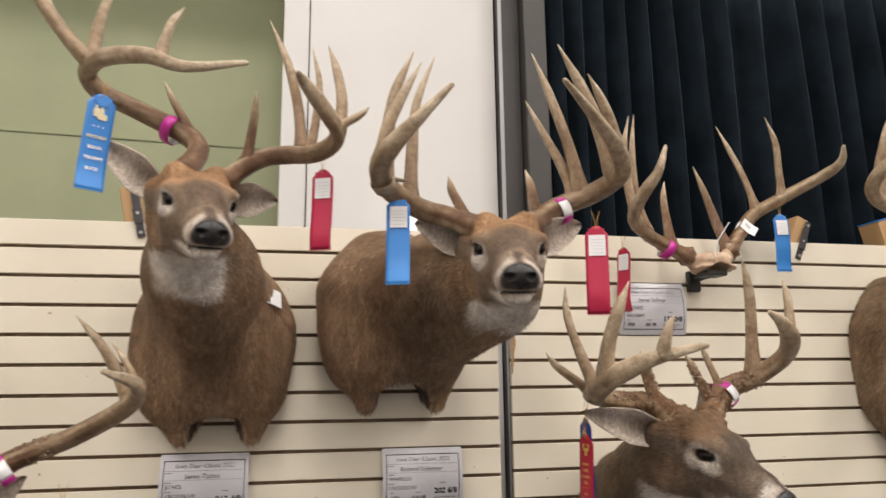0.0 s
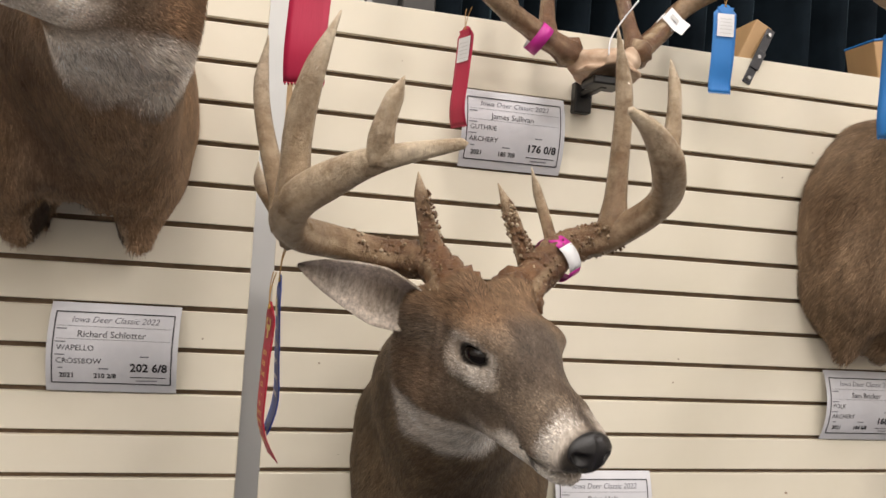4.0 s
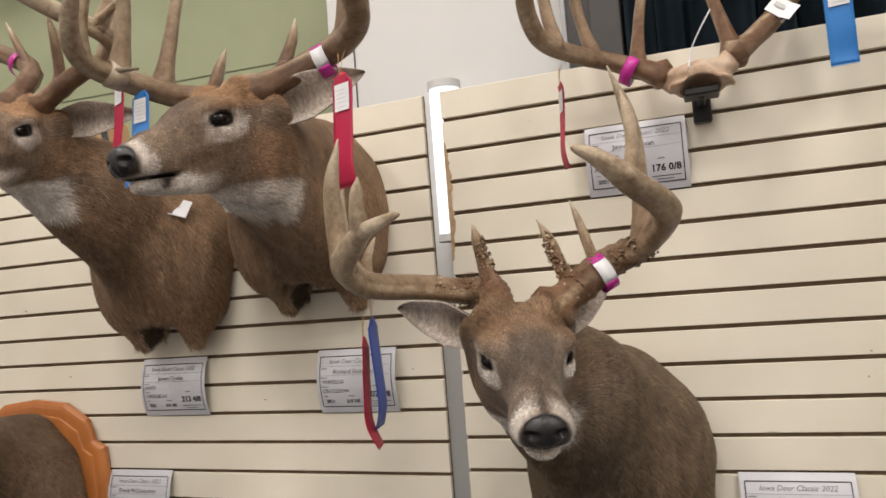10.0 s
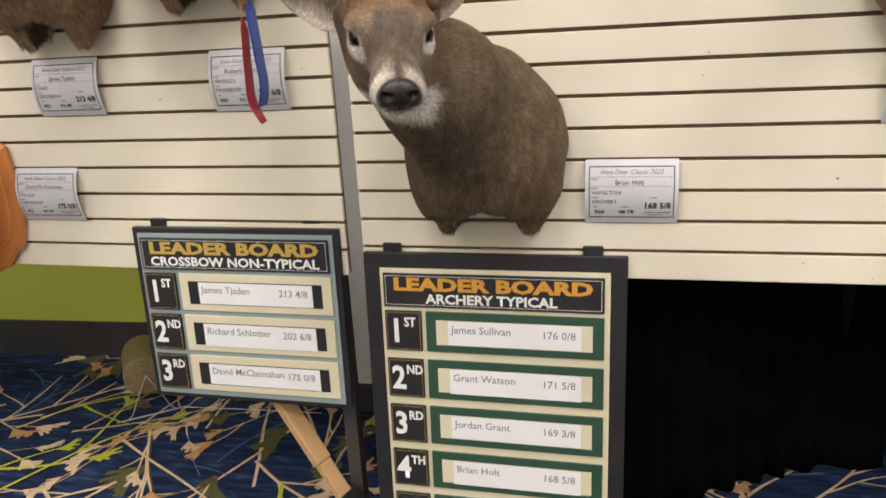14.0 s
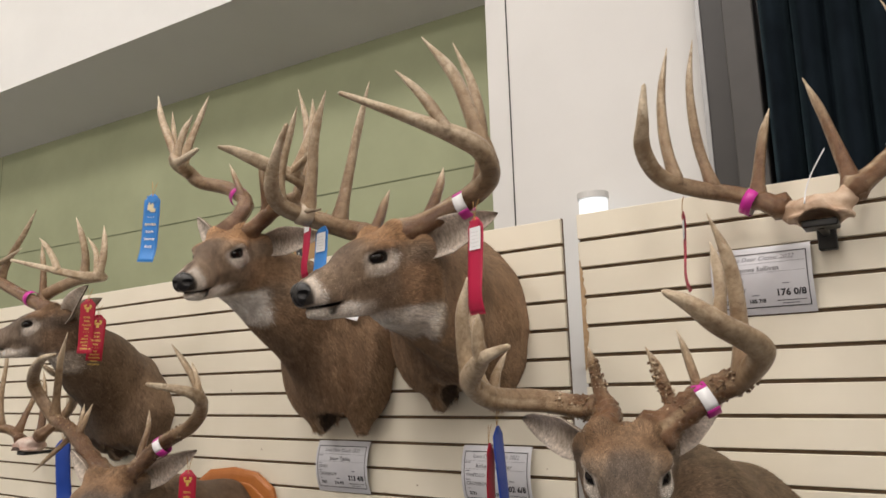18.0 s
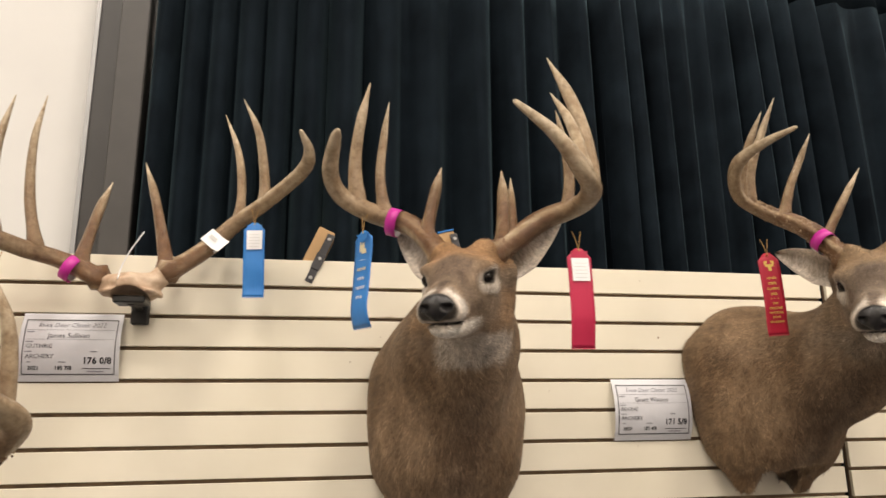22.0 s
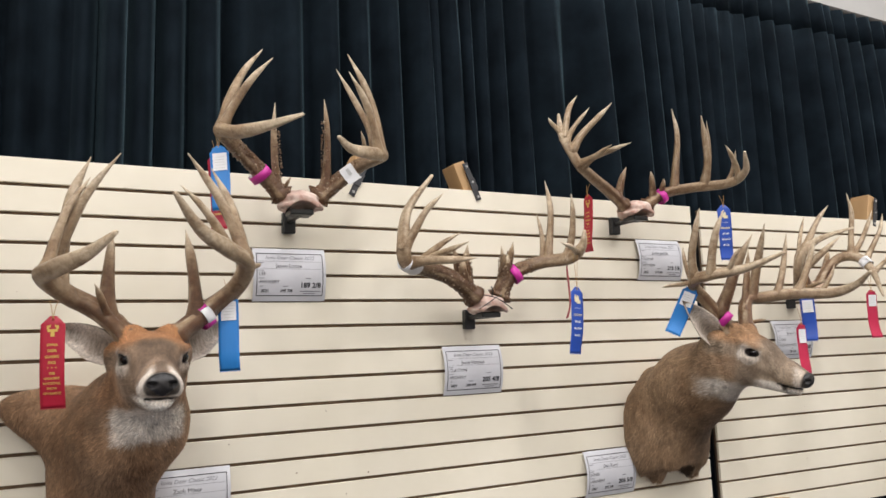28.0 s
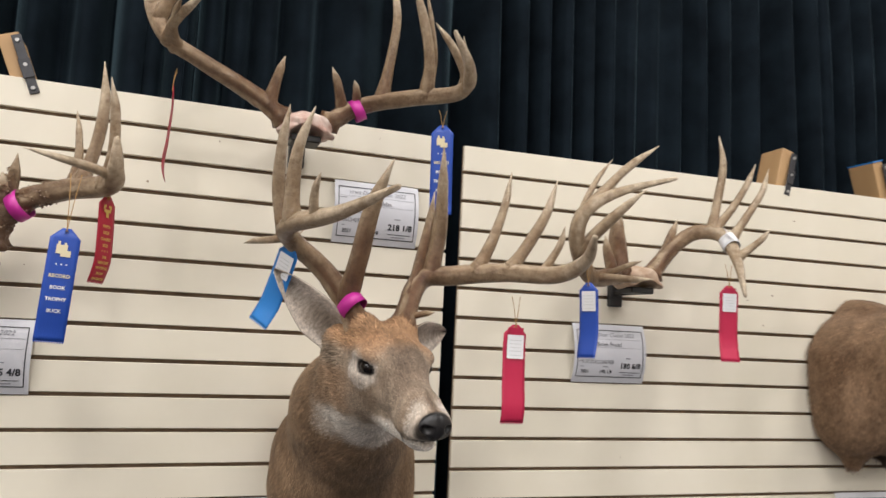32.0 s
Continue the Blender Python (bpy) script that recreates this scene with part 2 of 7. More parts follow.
def slat_mesh():
    h = PITCH - GROOVE
    bm = box(0.0, WIDE, 0.0, 0.012, -h, 0.0, 0.0012)
    me = bpy.data.meshes.new("slat")
    bm.to_mesh(me)
    bm.free()
    me.materials.append(M_SLAT)
    return me


SLAT = slat_mesh()
PANEL_OBS = []
for i, pm in enumerate(PANELS):
    pn = thing("slat_panel", pm, "cream slatwall display panel with sixteen horizontal slats", "wall panel", "slat panels", "structure")
    part("backboard", box(0.001, WIDE - 0.001, 0.0125, 0.022, -16 * PITCH + GROOVE, -0.002), M_GROOVE, pn)
    for k in range(16):
        part("slat", SLAT, None, pn, m=pose(0, 0, -k * PITCH - (GROOVE / 2 if k else GROOVE / 2)))
    for px in (0.05, WIDE - 0.05):
        part("upright", box(px - 0.02, px + 0.02, 0.024, 0.064, -2.05, -0.08), M_DARK, pn)
    PANEL_OBS.append(pn)

# ---- antler shapes: places along the beam, then (share, tip, thickness) of each tine ----
# D1 at (-0.805, -0.545, 1.74)
RACK_D1_A = ([(-0.055, 0.045, 0.08), (-0.03, 0.13, 0.165), (-0.155, 0.17, 0.245), (-0.235, 0.13, 0.27), (-0.255, 0.1, 0.3), (-0.205, 0.02, 0.3), (-0.11, -0.05, 0.28), (-0.03, -0.1, 0.24), (0.085, -0.13, 0.245)],
    [(0.12, (-0.105, 0.13, 0.305), 0.010), (0.57, (-0.425, 0.1, 0.59), 0.016), (0.57, (-0.21, 0.13, 0.545), 0.014), (0.57, (-0.375, 0.12, 0.53), 0.011), (0.54, (-0.325, 0.1, 0.415), 0.012), (0.79, (-0.045, -0.05, 0.39), 0.012)], 0.023, 0.5, 0.4)
RACK_D1_B = ([(0.02, 0.07, 0.08), (0.115, 0.12, 0.14), (0.225, 0.1, 0.15), (0.27, 0.04, 0.17), (0.24, -0.03, 0.195), (0.195, -0.1, 0.225), (0.18, -0.14, 0.23)],
    [(0.11, (0.095, 0.06, 0.27), 0.011), (0.28, (0.115, 0.19, 0.505), 0.014), (0.31, (0.215, 0.15, 0.425), 0.011), (0.53, (0.25, 0.11, 0.415), 0.014), (0.57, (0.335, 0.02, 0.235), 0.010)], 0.021, 0.5, 0.4)
RACK_D1 = [RACK_D1_A, RACK_D1_B]
# D2 at (-0.205, -0.655, 1.645)
RACK_D2_A = ([(-0.03, 0.07, 0.075), (-0.085, 0.13, 0.09), (-0.15, 0.14, 0.11), (-0.225, 0.1, 0.14), (-0.255, 0.03, 0.16), (-0.24, -0.02, 0.19), (-0.19, -0.06, 0.24), (-0.13, -0.085, 0.3)],
    [(0.07, (-0.075, 0.2, 0.205), 0.012), (0.33, (-0.11, 0.17, 0.48), 0.015), (0.46, (-0.175, 0.085, 0.445), 0.017), (0.61, (-0.175, -0.01, 0.375), 0.014)], 0.024, 0.7, 0.4)
RACK_D2_B = ([(0.05, 0.055, 0.075), (0.155, 0.14, 0.12), (0.24, 0.12, 0.155), (0.275, 0.06, 0.18), (0.265, 0.02, 0.205), (0.2, -0.05, 0.24), (0.075, -0.145, 0.3)],
    [(0.07, (0.1, 0.17, 0.22), 0.012), (0.28, (0.13, 0.18, 0.515), 0.016), (0.26, (0.13, 0.24, 0.42), 0.013), (0.47, (0.14, 0.04, 0.47), 0.018), (0.76, (0.155, -0.075, 0.35), 0.013)], 0.024, 0.7, 0.4)
RACK_D2 = [RACK_D2_A, RACK_D2_B]
# D3 at (0.295, -0.555, 1.23)
RACK_D3_A = ([(-0.06, 0.05, 0.075), (-0.08, 0.13, 0.1), (-0.14, 0.16, 0.105), (-0.22, 0.13, 0.12), (-0.275, 0.03, 0.13), (-0.275, -0.05, 0.16), (-0.23, -0.1, 0.19), (-0.19, -0.14, 0.205), (-0.125, -0.175, 0.22)],
    [(0.11, (-0.11, 0.13, 0.225), 0.020), (0.54, (-0.32, 0.06, 0.365), 0.013), (0.49, (-0.325, 0.185, 0.225), 0.012), (0.61, (-0.245, -0.1, 0.355), 0.018), (0.85, (-0.185, -0.165, 0.28), 0.014)], 0.026, 0.45, 0.85)
RACK_D3_B = ([(0.015, 0.075, 0.075), (0.11, 0.14, 0.13), (0.18, 0.12, 0.16), (0.22, 0.06, 0.205), (0.18, -0.02, 0.245), (0.14, -0.05, 0.28), (0.105, -0.06, 0.3)],
    [(0.08, (0.005, 0.13, 0.22), 0.018), (0.15, (0.06, 0.15, 0.25), 0.013), (0.33, (0.15, 0.085, 0.45), 0.017), (0.69, (0.175, -0.02, 0.38), 0.012)], 0.025, 0.45, 0.85)
RACK_D3 = [RACK_D3_A, RACK_D3_B]
# D4 at (1.26, -0.48, 1.685)
RACK_D4_A = ([(-0.005, 0.085, 0.065), (-0.065, 0.175, 0.155), (-0.145, 0.21, 0.19), (-0.215, 0.21, 0.225), (-0.245, 0.17, 0.265), (-0.24, 0.09, 0.31), (-0.235, 0.055, 0.32)],
    [(0.11, (-0.005, 0.135, 0.28), 0.014), (0.40, (-0.16, 0.165, 0.485), 0.017), (0.28, (-0.115, 0.185, 0.45), 0.013)], 0.023, 0.6, 0.3)
RACK_D4_B = ([(0.07, 0.05, 0.065), (0.185, 0.055, 0.14), (0.245, -0.005, 0.16), (0.25, -0.08, 0.17), (0.21, -0.14, 0.185), (0.145, -0.175, 0.24), (0.065, -0.195, 0.29)],
    [(0.05, (0.115, 0.08, 0.26), 0.014), (0.07, (0.135, 0.08, 0.245), 0.009), (0.59, (0.185, -0.045, 0.465), 0.017), (0.67, (0.175, -0.08, 0.37), 0.013), (0.27, (0.215, 0, 0.37), 0.012)], 0.023, 0.6, 0.3)
RACK_D4 = [RACK_D4_A, RACK_D4_B]
# D5 at (2.12, -0.55, 1.685)
RACK_D5_A = ([(0.02, 0.075, 0.075), (-0.01, 0.16, 0.16), (-0.04, 0.235, 0.215), (-0.1, 0.255, 0.255), (-0.14, 0.225, 0.29), (-0.16, 0.17, 0.32), (-0.15, 0.09, 0.335), (-0.13, 0.005, 0.34)],
    [(0.09, (0.085, 0.085, 0.29), 0.014), (0.45, (-0.105, 0.145, 0.44), 0.013), (0.39, (-0.035, 0.185, 0.5), 0.013), (0.24, (0.03, 0.16, 0.4), 0.012)], 0.0198, 0.7, 0.9)
RACK_D5_B = ([(0.075, 0.015, 0.075), (0.17, -0.025, 0.125), (0.225, -0.095, 0.115), (0.235, -0.175, 0.125), (0.185, -0.23, 0.145), (0.13, -0.245, 0.175), (0.04, -0.235, 0.21), (-0.025, -0.225, 0.255)],
    [(0.09, (0.175, -0.01, 0.295), 0.016), (0.68, (0.13, -0.215, 0.335), 0.012), (0.49, (0.19, -0.175, 0.41), 0.013), (0.47, (0.245, -0.16, 0.305), 0.012)], 0.0207, 0.8, 0.9)
RACK_D5 = [RACK_D5_A, RACK_D5_B]
# D6 at (2.865, -0.41, 1.285)
RACK_D6_A = ([(-0.035, 0.085, 0.06), (-0.11, 0.12, 0.11), (-0.18, 0.12, 0.15), (-0.225, 0.06, 0.185), (-0.2, -0.02, 0.195), (-0.14, -0.08, 0.22), (-0.09, -0.12, 0.26)],
    [(0.14, (-0.09, 0.1, 0.295), 0.015), (0.39, (-0.14, 0.13, 0.475), 0.017), (0.47, (-0.08, 0.035, 0.465), 0.014), (0.59, (-0.14, 0.06, 0.41), 0.012), (0.10, (-0.125, 0.05, 0.17), 0.009)], 0.024, 0.9, 0.6)
RACK_D6_B = ([(0.045, 0.08, 0.06), (0.135, 0.12, 0.12), (0.19, 0.1, 0.17), (0.2, 0.03, 0.22), (0.145, -0.05, 0.24), (0.075, -0.12, 0.27), (0.015, -0.18, 0.335)],
    [(0.09, (0.07, 0.1, 0.305), 0.015), (0.54, (0.06, 0, 0.47), 0.015), (0.46, (0.13, 0.11, 0.465), 0.015), (0.67, (0.035, -0.1, 0.37), 0.012), (0.45, (0.255, 0.12, 0.23), 0.008)], 0.024, 0.9, 0.6)
RACK_D6 = [RACK_D6_A, RACK_D6_B]
# D7 at (4.64, -0.525, 1.24)
RACK_D7_A = ([(-0.05, 0.055, 0.08), (-0.12, 0.1, 0.16), (-0.195, 0.08, 0.22), (-0.21, 0, 0.235), (-0.145, -0.08, 0.25), (-0.065, -0.16, 0.29)],
    [(0.11, (-0.04, -0.03, 0.365), 0.018), (0.47, (-0.225, 0, 0.445), 0.014), (0.62, (-0.19, -0.06, 0.43), 0.014), (0.72, (-0.18, -0.1, 0.31), 0.009), (0.41, (-0.2, 0.105, 0.34), 0.009), (0.41, (-0.275, 0.135, 0.21), 0.008)], 0.021, 0.7, 0.4)
RACK_D7_B = ([(0.03, 0.07, 0.08), (0.06, 0.1, 0.16), (0.12, 0.08, 0.175), (0.21, 0.03, 0.185), (0.275, -0.06, 0.18), (0.295, -0.13, 0.2), (0.27, -0.2, 0.235)],
    [(0.09, (0.08, 0.09, 0.34), 0.011), (0.23, (0.065, 0.005, 0.41), 0.016), (0.41, (0.23, 0.055, 0.39), 0.012), (0.51, (0.31, 0.01, 0.375), 0.013), (0.61, (0.285, -0.07, 0.27), 0.009), (0.04, (0.075, 0.04, 0.1), 0.007)], 0.021, 0.7, 0.4)
RACK_D7 = [RACK_D7_A, RACK_D7_B]
# S1 at (0.585, -0.12, 1.735)
RACK_S1_A = ([(-0.075, 0.01, 0), (-0.155, 0.01, 0.05), (-0.235, -0.04, 0.07), (-0.295, -0.1, 0.095), (-0.305, -0.18, 0.14), (-0.285, -0.23, 0.19), (-0.27, -0.25, 0.255)],
    [(0.09, (-0.085, 0.09, 0.265), 0.013), (0.25, (-0.222, 0.0, 0.440), 0.013), (0.40, (-0.268, -0.055, 0.412), 0.014)], 0.021, 0.5, 0.4)
RACK_S1_B = ([(0.07, 0.01, 0.025), (0.145, 0.06, 0.1), (0.205, 0.07, 0.165), (0.285, 0.02, 0.215), (0.365, -0.06, 0.265), (0.38, -0.12, 0.29), (0.36, -0.16, 0.325)],
    [(0.03, (-0.005, 0.05, 0.305), 0.013), (0.36, (0.16, 0.16, 0.49), 0.012), (0.49, (0.22, -0.01, 0.46), 0.013)], 0.021, 0.5, 0.4)
RACK_S1 = [RACK_S1_A, RACK_S1_B]
# S2 at (1.705, -0.13, 0.92)
RACK_S2_A = ([(-0.045, 0, 0), (-0.105, -0.02, 0.065), (-0.205, -0.07, 0.095), (-0.265, -0.12, 0.105), (-0.255, -0.19, 0.065), (-0.185, -0.22, 0.035), (-0.095, -0.24, 0.055)],
    [(0.11, (-0.105, -0.04, 0.165), 0.014), (0.45, (-0.195, -0.09, 0.315), 0.014), (0.32, (-0.22, -0.05, 0.235), 0.012), (0.67, (-0.165, -0.22, 0.15), 0.012)], 0.020, 0.6, 0.3)
RACK_S2_B = ([(0.05, 0, -0.01), (0.085, -0.02, 0.065), (0.16, -0.05, 0.12), (0.24, -0.09, 0.11), (0.285, -0.13, 0.055), (0.265, -0.16, 0.01), (0.225, -0.18, 0.035)],
    [(0.15, (0.11, -0.04, 0.155), 0.013), (0.41, (0.2, -0.05, 0.305), 0.013), (0.53, (0.295, -0.07, 0.32), 0.014), (0.68, (0.315, -0.16, 0.135), 0.010)], 0.020, 0.6, 0.3)
RACK_S2 = [RACK_S2_A, RACK_S2_B]
# S3 at (3.26, -0.15, 1.715)
RACK_S3_A = ([(-0.05, 0, -0.005), (-0.11, -0.01, 0.065), (-0.19, -0.05, 0.125), (-0.235, -0.1, 0.15), (-0.2, -0.15, 0.135), (-0.14, -0.21, 0.14), (-0.065, -0.27, 0.16)],
    [(0.05, (-0.075, -0.02, 0.27), 0.015), (0.50, (-0.112, -0.03, 0.418), 0.014), (0.52, (-0.112, -0.155, 0.345), 0.013), (0.02, (-0.035, -0.04, 0.055), 0.009)], 0.022, 1.0, 0.9)
RACK_S3_B = ([(0.055, 0, 0), (0.1, -0.01, 0.05), (0.16, -0.04, 0.1), (0.215, -0.09, 0.125), (0.155, -0.17, 0.105), (0.075, -0.23, 0.095), (0.03, -0.26, 0.115)],
    [(0.09, (0.065, -0.03, 0.295), 0.016), (0.50, (0.123, -0.075, 0.423), 0.015), (0.44, (0.118, 0.015, 0.410), 0.012), (0.60, (0.086, -0.190, 0.322), 0.013), (0.37, (0.15, -0.1, 0.19), 0.008)], 0.022, 1.0, 0.9)
RACK_S3 = [RACK_S3_A, RACK_S3_B]
# S4 at (3.86, -0.15, 1.42)
RACK_S4_A = ([(-0.035, 0, 0.015), (-0.13, -0.02, 0.075), (-0.235, -0.05, 0.1), (-0.315, -0.1, 0.11), (-0.33, -0.11, 0.16), (-0.30, -0.08, 0.27), (-0.205, -0.05, 0.385)],
    [(0.085, (-0.108, -0.04, 0.135), 0.030), (0.07, (-0.085, -0.04, 0.178), 0.021), (0.10, (-0.140, -0.05, 0.172), 0.016), (0.63, (-0.225, -0.16, 0.305), 0.014), (0.50, (-0.185, -0.27, 0.105), 0.016), (0.42, (-0.195, -0.2, 0.185), 0.012), (0.40, (-0.19, -0.24, 0.155), 0.012)], 0.024, 1.2, 0.9)
RACK_S4_B = ([(0.04, 0, 0.015), (0.08, -0.02, 0.09), (0.17, -0.05, 0.125), (0.25, -0.1, 0.135), (0.265, -0.15, 0.165), (0.265, -0.17, 0.215)],
    [(0.09, (0.058, -0.04, 0.150), 0.028), (0.10, (0.08, -0.04, 0.190), 0.020), (0.08, (0.03, -0.05, 0.175), 0.017), (0.45, (0.215, -0.04, 0.4), 0.014), (0.42, (0.175, -0.04, 0.29), 0.010), (0.57, (0.242, -0.142, 0.338), 0.013), (0.71, (0.125, -0.23, 0.165), 0.010)], 0.024, 1.2, 0.9)
RACK_S4 = [RACK_S4_A, RACK_S4_B]
# S5 at (4.495, -0.15, 1.76)
RACK_S5_A = ([(-0.05, 0, -0.005), (-0.115, -0.01, 0.045), (-0.235, -0.05, 0.09), (-0.305, -0.075, 0.12), (-0.338, -0.06, 0.19), (-0.336, -0.03, 0.245), (-0.327, -0.01, 0.31)],
    [(0.11, (-0.06, -0.03, 0.140), 0.013), (0.72, (-0.235, 0.0, 0.392), 0.013), (0.60, (-0.192, -0.13, 0.328), 0.014), (0.66, (-0.23, -0.06, 0.33), 0.010), (0.80, (-0.385, -0.03, 0.285), 0.009), (0.48, (-0.235, -0.26, 0.150), 0.012), (0.43, (-0.28, -0.22, 0.15), 0.010)], 0.020, 0.8, 0.5)
RACK_S5_B = ([(0.05, 0, 0.005), (0.125, -0.01, 0.06), (0.225, -0.06, 0.080), (0.32, -0.14, 0.085), (0.305, -0.23, 0.105), (0.251, -0.28, 0.160)],
    [(0.11, (0.045, -0.04, 0.13), 0.012), (0.17, (0.095, -0.05, 0.105), 0.010), (0.28, (0.17, -0.04, 0.38), 0.014), (0.47, (0.188, -0.160, 0.320), 0.015), (0.47, (0.225, -0.15, 0.305), 0.010), (0.70, (0.226, -0.223, 0.197), 0.012), (0.58, (0.30, -0.20, 0.19), 0.009)], 0.020, 0.8, 0.5)
RACK_S5 = [RACK_S5_A, RACK_S5_B]
# S6 at (5.38, -0.17, 1.475)
RACK_S6_A = ([(-0.04, 0, 0), (-0.105, -0.03, -0.01), (-0.19, -0.08, -0.02), (-0.25, -0.13, 0.015), (-0.28, -0.16, 0.07), (-0.265, -0.18, 0.125), (-0.19, -0.2, 0.17), (-0.075, -0.25, 0.205)],
    [(0.04, (-0.07, -0.01, 0.17), 0.024), (0.09, (-0.115, -0.02, 0.095), 0.014), (0.67, (-0.035, -0.13, 0.315), 0.014), (0.62, (-0.155, -0.11, 0.27), 0.009), (0.46, (-0.155, -0.25, 0.17), 0.015), (0.25, (-0.070, -0.160, -0.022), 0.012), (0.21, (-0.092, -0.150, 0.022), 0.010)], 0.021, 0.6, 0.5)
RACK_S6_B = ([(0.035, 0, -0.005), (0.09, -0.01, 0.075), (0.155, -0.03, 0.125), (0.205, -0.08, 0.115), (0.205, -0.13, 0.05), (0.205, -0.16, -0.045)],
    [(0.07, (0.115, -0.01, 0.16), 0.013), (0.51, (0.225, -0.04, 0.4), 0.013), (0.52, (0.305, -0.09, 0.32), 0.012), (0.66, (0.31, -0.13, 0.3), 0.012), (0.79, (0.275, -0.17, 0.13), 0.011)], 0.021, 0.6, 0.5)
RACK_S6 = [RACK_S6_A, RACK_S6_B]
# D9 at (-1.35, -0.47, 1.04)
RACK_D9_A = ([(-0.02, 0.075, 0.075), (-0.31, 0.09, 0.18), (-0.435, 0.1, 0.22), (-0.5, 0.06, 0.325), (-0.44, 0.02, 0.37), (-0.305, -0.03, 0.41), (-0.15, -0.07, 0.42)],
    [(0.14, (-0.27, 0.1, 0.27), 0.012), (0.14, (-0.24, 0.11, 0.27), 0.012), (0.35, (-0.305, 0.05, 0.5), 0.014), (0.16, (-0.405, 0.02, 0.06), 0.012)], 0.022, 1.1, 1.0)
RACK_D9_B = ([(0.055, 0.055, 0.075), (0.105, 0.12, 0.15), (0.225, 0.13, 0.205), (0.325, 0.09, 0.26), (0.36, 0.02, 0.3), (0.32, -0.08, 0.325)],
    [(0.07, (0.045, 0.12, 0.25), 0.014), (0.64, (0.235, 0.05, 0.435), 0.013), (0.71, (0.3, 0.07, 0.385), 0.009)], 0.022, 1.1, 1.0)
RACK_D9 = [RACK_D9_A, RACK_D9_B]
# D10 at (-1.85, -0.5, 1.62)
RACK_D10_A = ([(0.075, 0.03, 0.07), (-0.095, 0.1, 0.11), (0.07, 0.12, 0.16), (0.315, 0.08, 0.15), (0.32, 0, 0.145), (0.12, -0.12, 0.205)],
    [(0.14, (-0.125, 0.1, 0.325), 0.012), (0.47, (0.1, 0.1, 0.39), 0.015), (0.68, (0.28, 0.1, 0.335), 0.013), (0.70, (0.165, 0.11, 0.31), 0.012), (0.87, (0.11, -0.03, 0.295), 0.012)], 0.022, 0.7, 0.4)
RACK_D10_B = ([(0.015, 0.08, 0.07), (-0.335, 0.06, 0.195), (-0.535, 0.06, 0.28), (-0.55, 0, 0.345), (-0.18, -0.1, 0.325)],
    [(0.25, (-0.18, 0.1, 0.465), 0.014), (0.37, (-0.165, 0.05, 0.305), 0.012)], 0.022, 0.7, 0.4)
RACK_D10 = [RACK_D10_A, RACK_D10_B]
# D8 at (6.275, -0.5, 1.335)
RACK_D8_A = ([(-0.08, 0.005, 0.075), (-0.025, 0.12, 0.125), (-0.155, 0.12, 0.17), (-0.23, 0.08, 0.22), (-0.3, 0, 0.245), (-0.275, -0.06, 0.205), (-0.195, -0.12, 0.205)],
    [(0.57, (-0.165, 0.05, 0.475), 0.013), (0.59, (-0.165, 0.02, 0.43), 0.012), (0.15, (0.125, 0.1, 0.4), 0.013)], 0.022, 0.7, 0.4)
RACK_D8_B = ([(-0.035, 0.07, 0.075), (0.26, 0.12, 0.185), (0.45, 0.12, 0.255), (0.445, 0.06, 0.305), (0.275, -0.02, 0.32), (0.025, -0.1, 0.325)],
    [(0.20, (0.255, 0.1, 0.355), 0.012), (0.40, (0.44, 0.1, 0.55), 0.014), (0.64, (0.425, 0.02, 0.51), 0.012)], 0.022, 0.7, 0.4)
RACK_D8 = [RACK_D8_A, RACK_D8_B]

# ---- deer mounts: one smooth blended form, polygonised on a grid ----


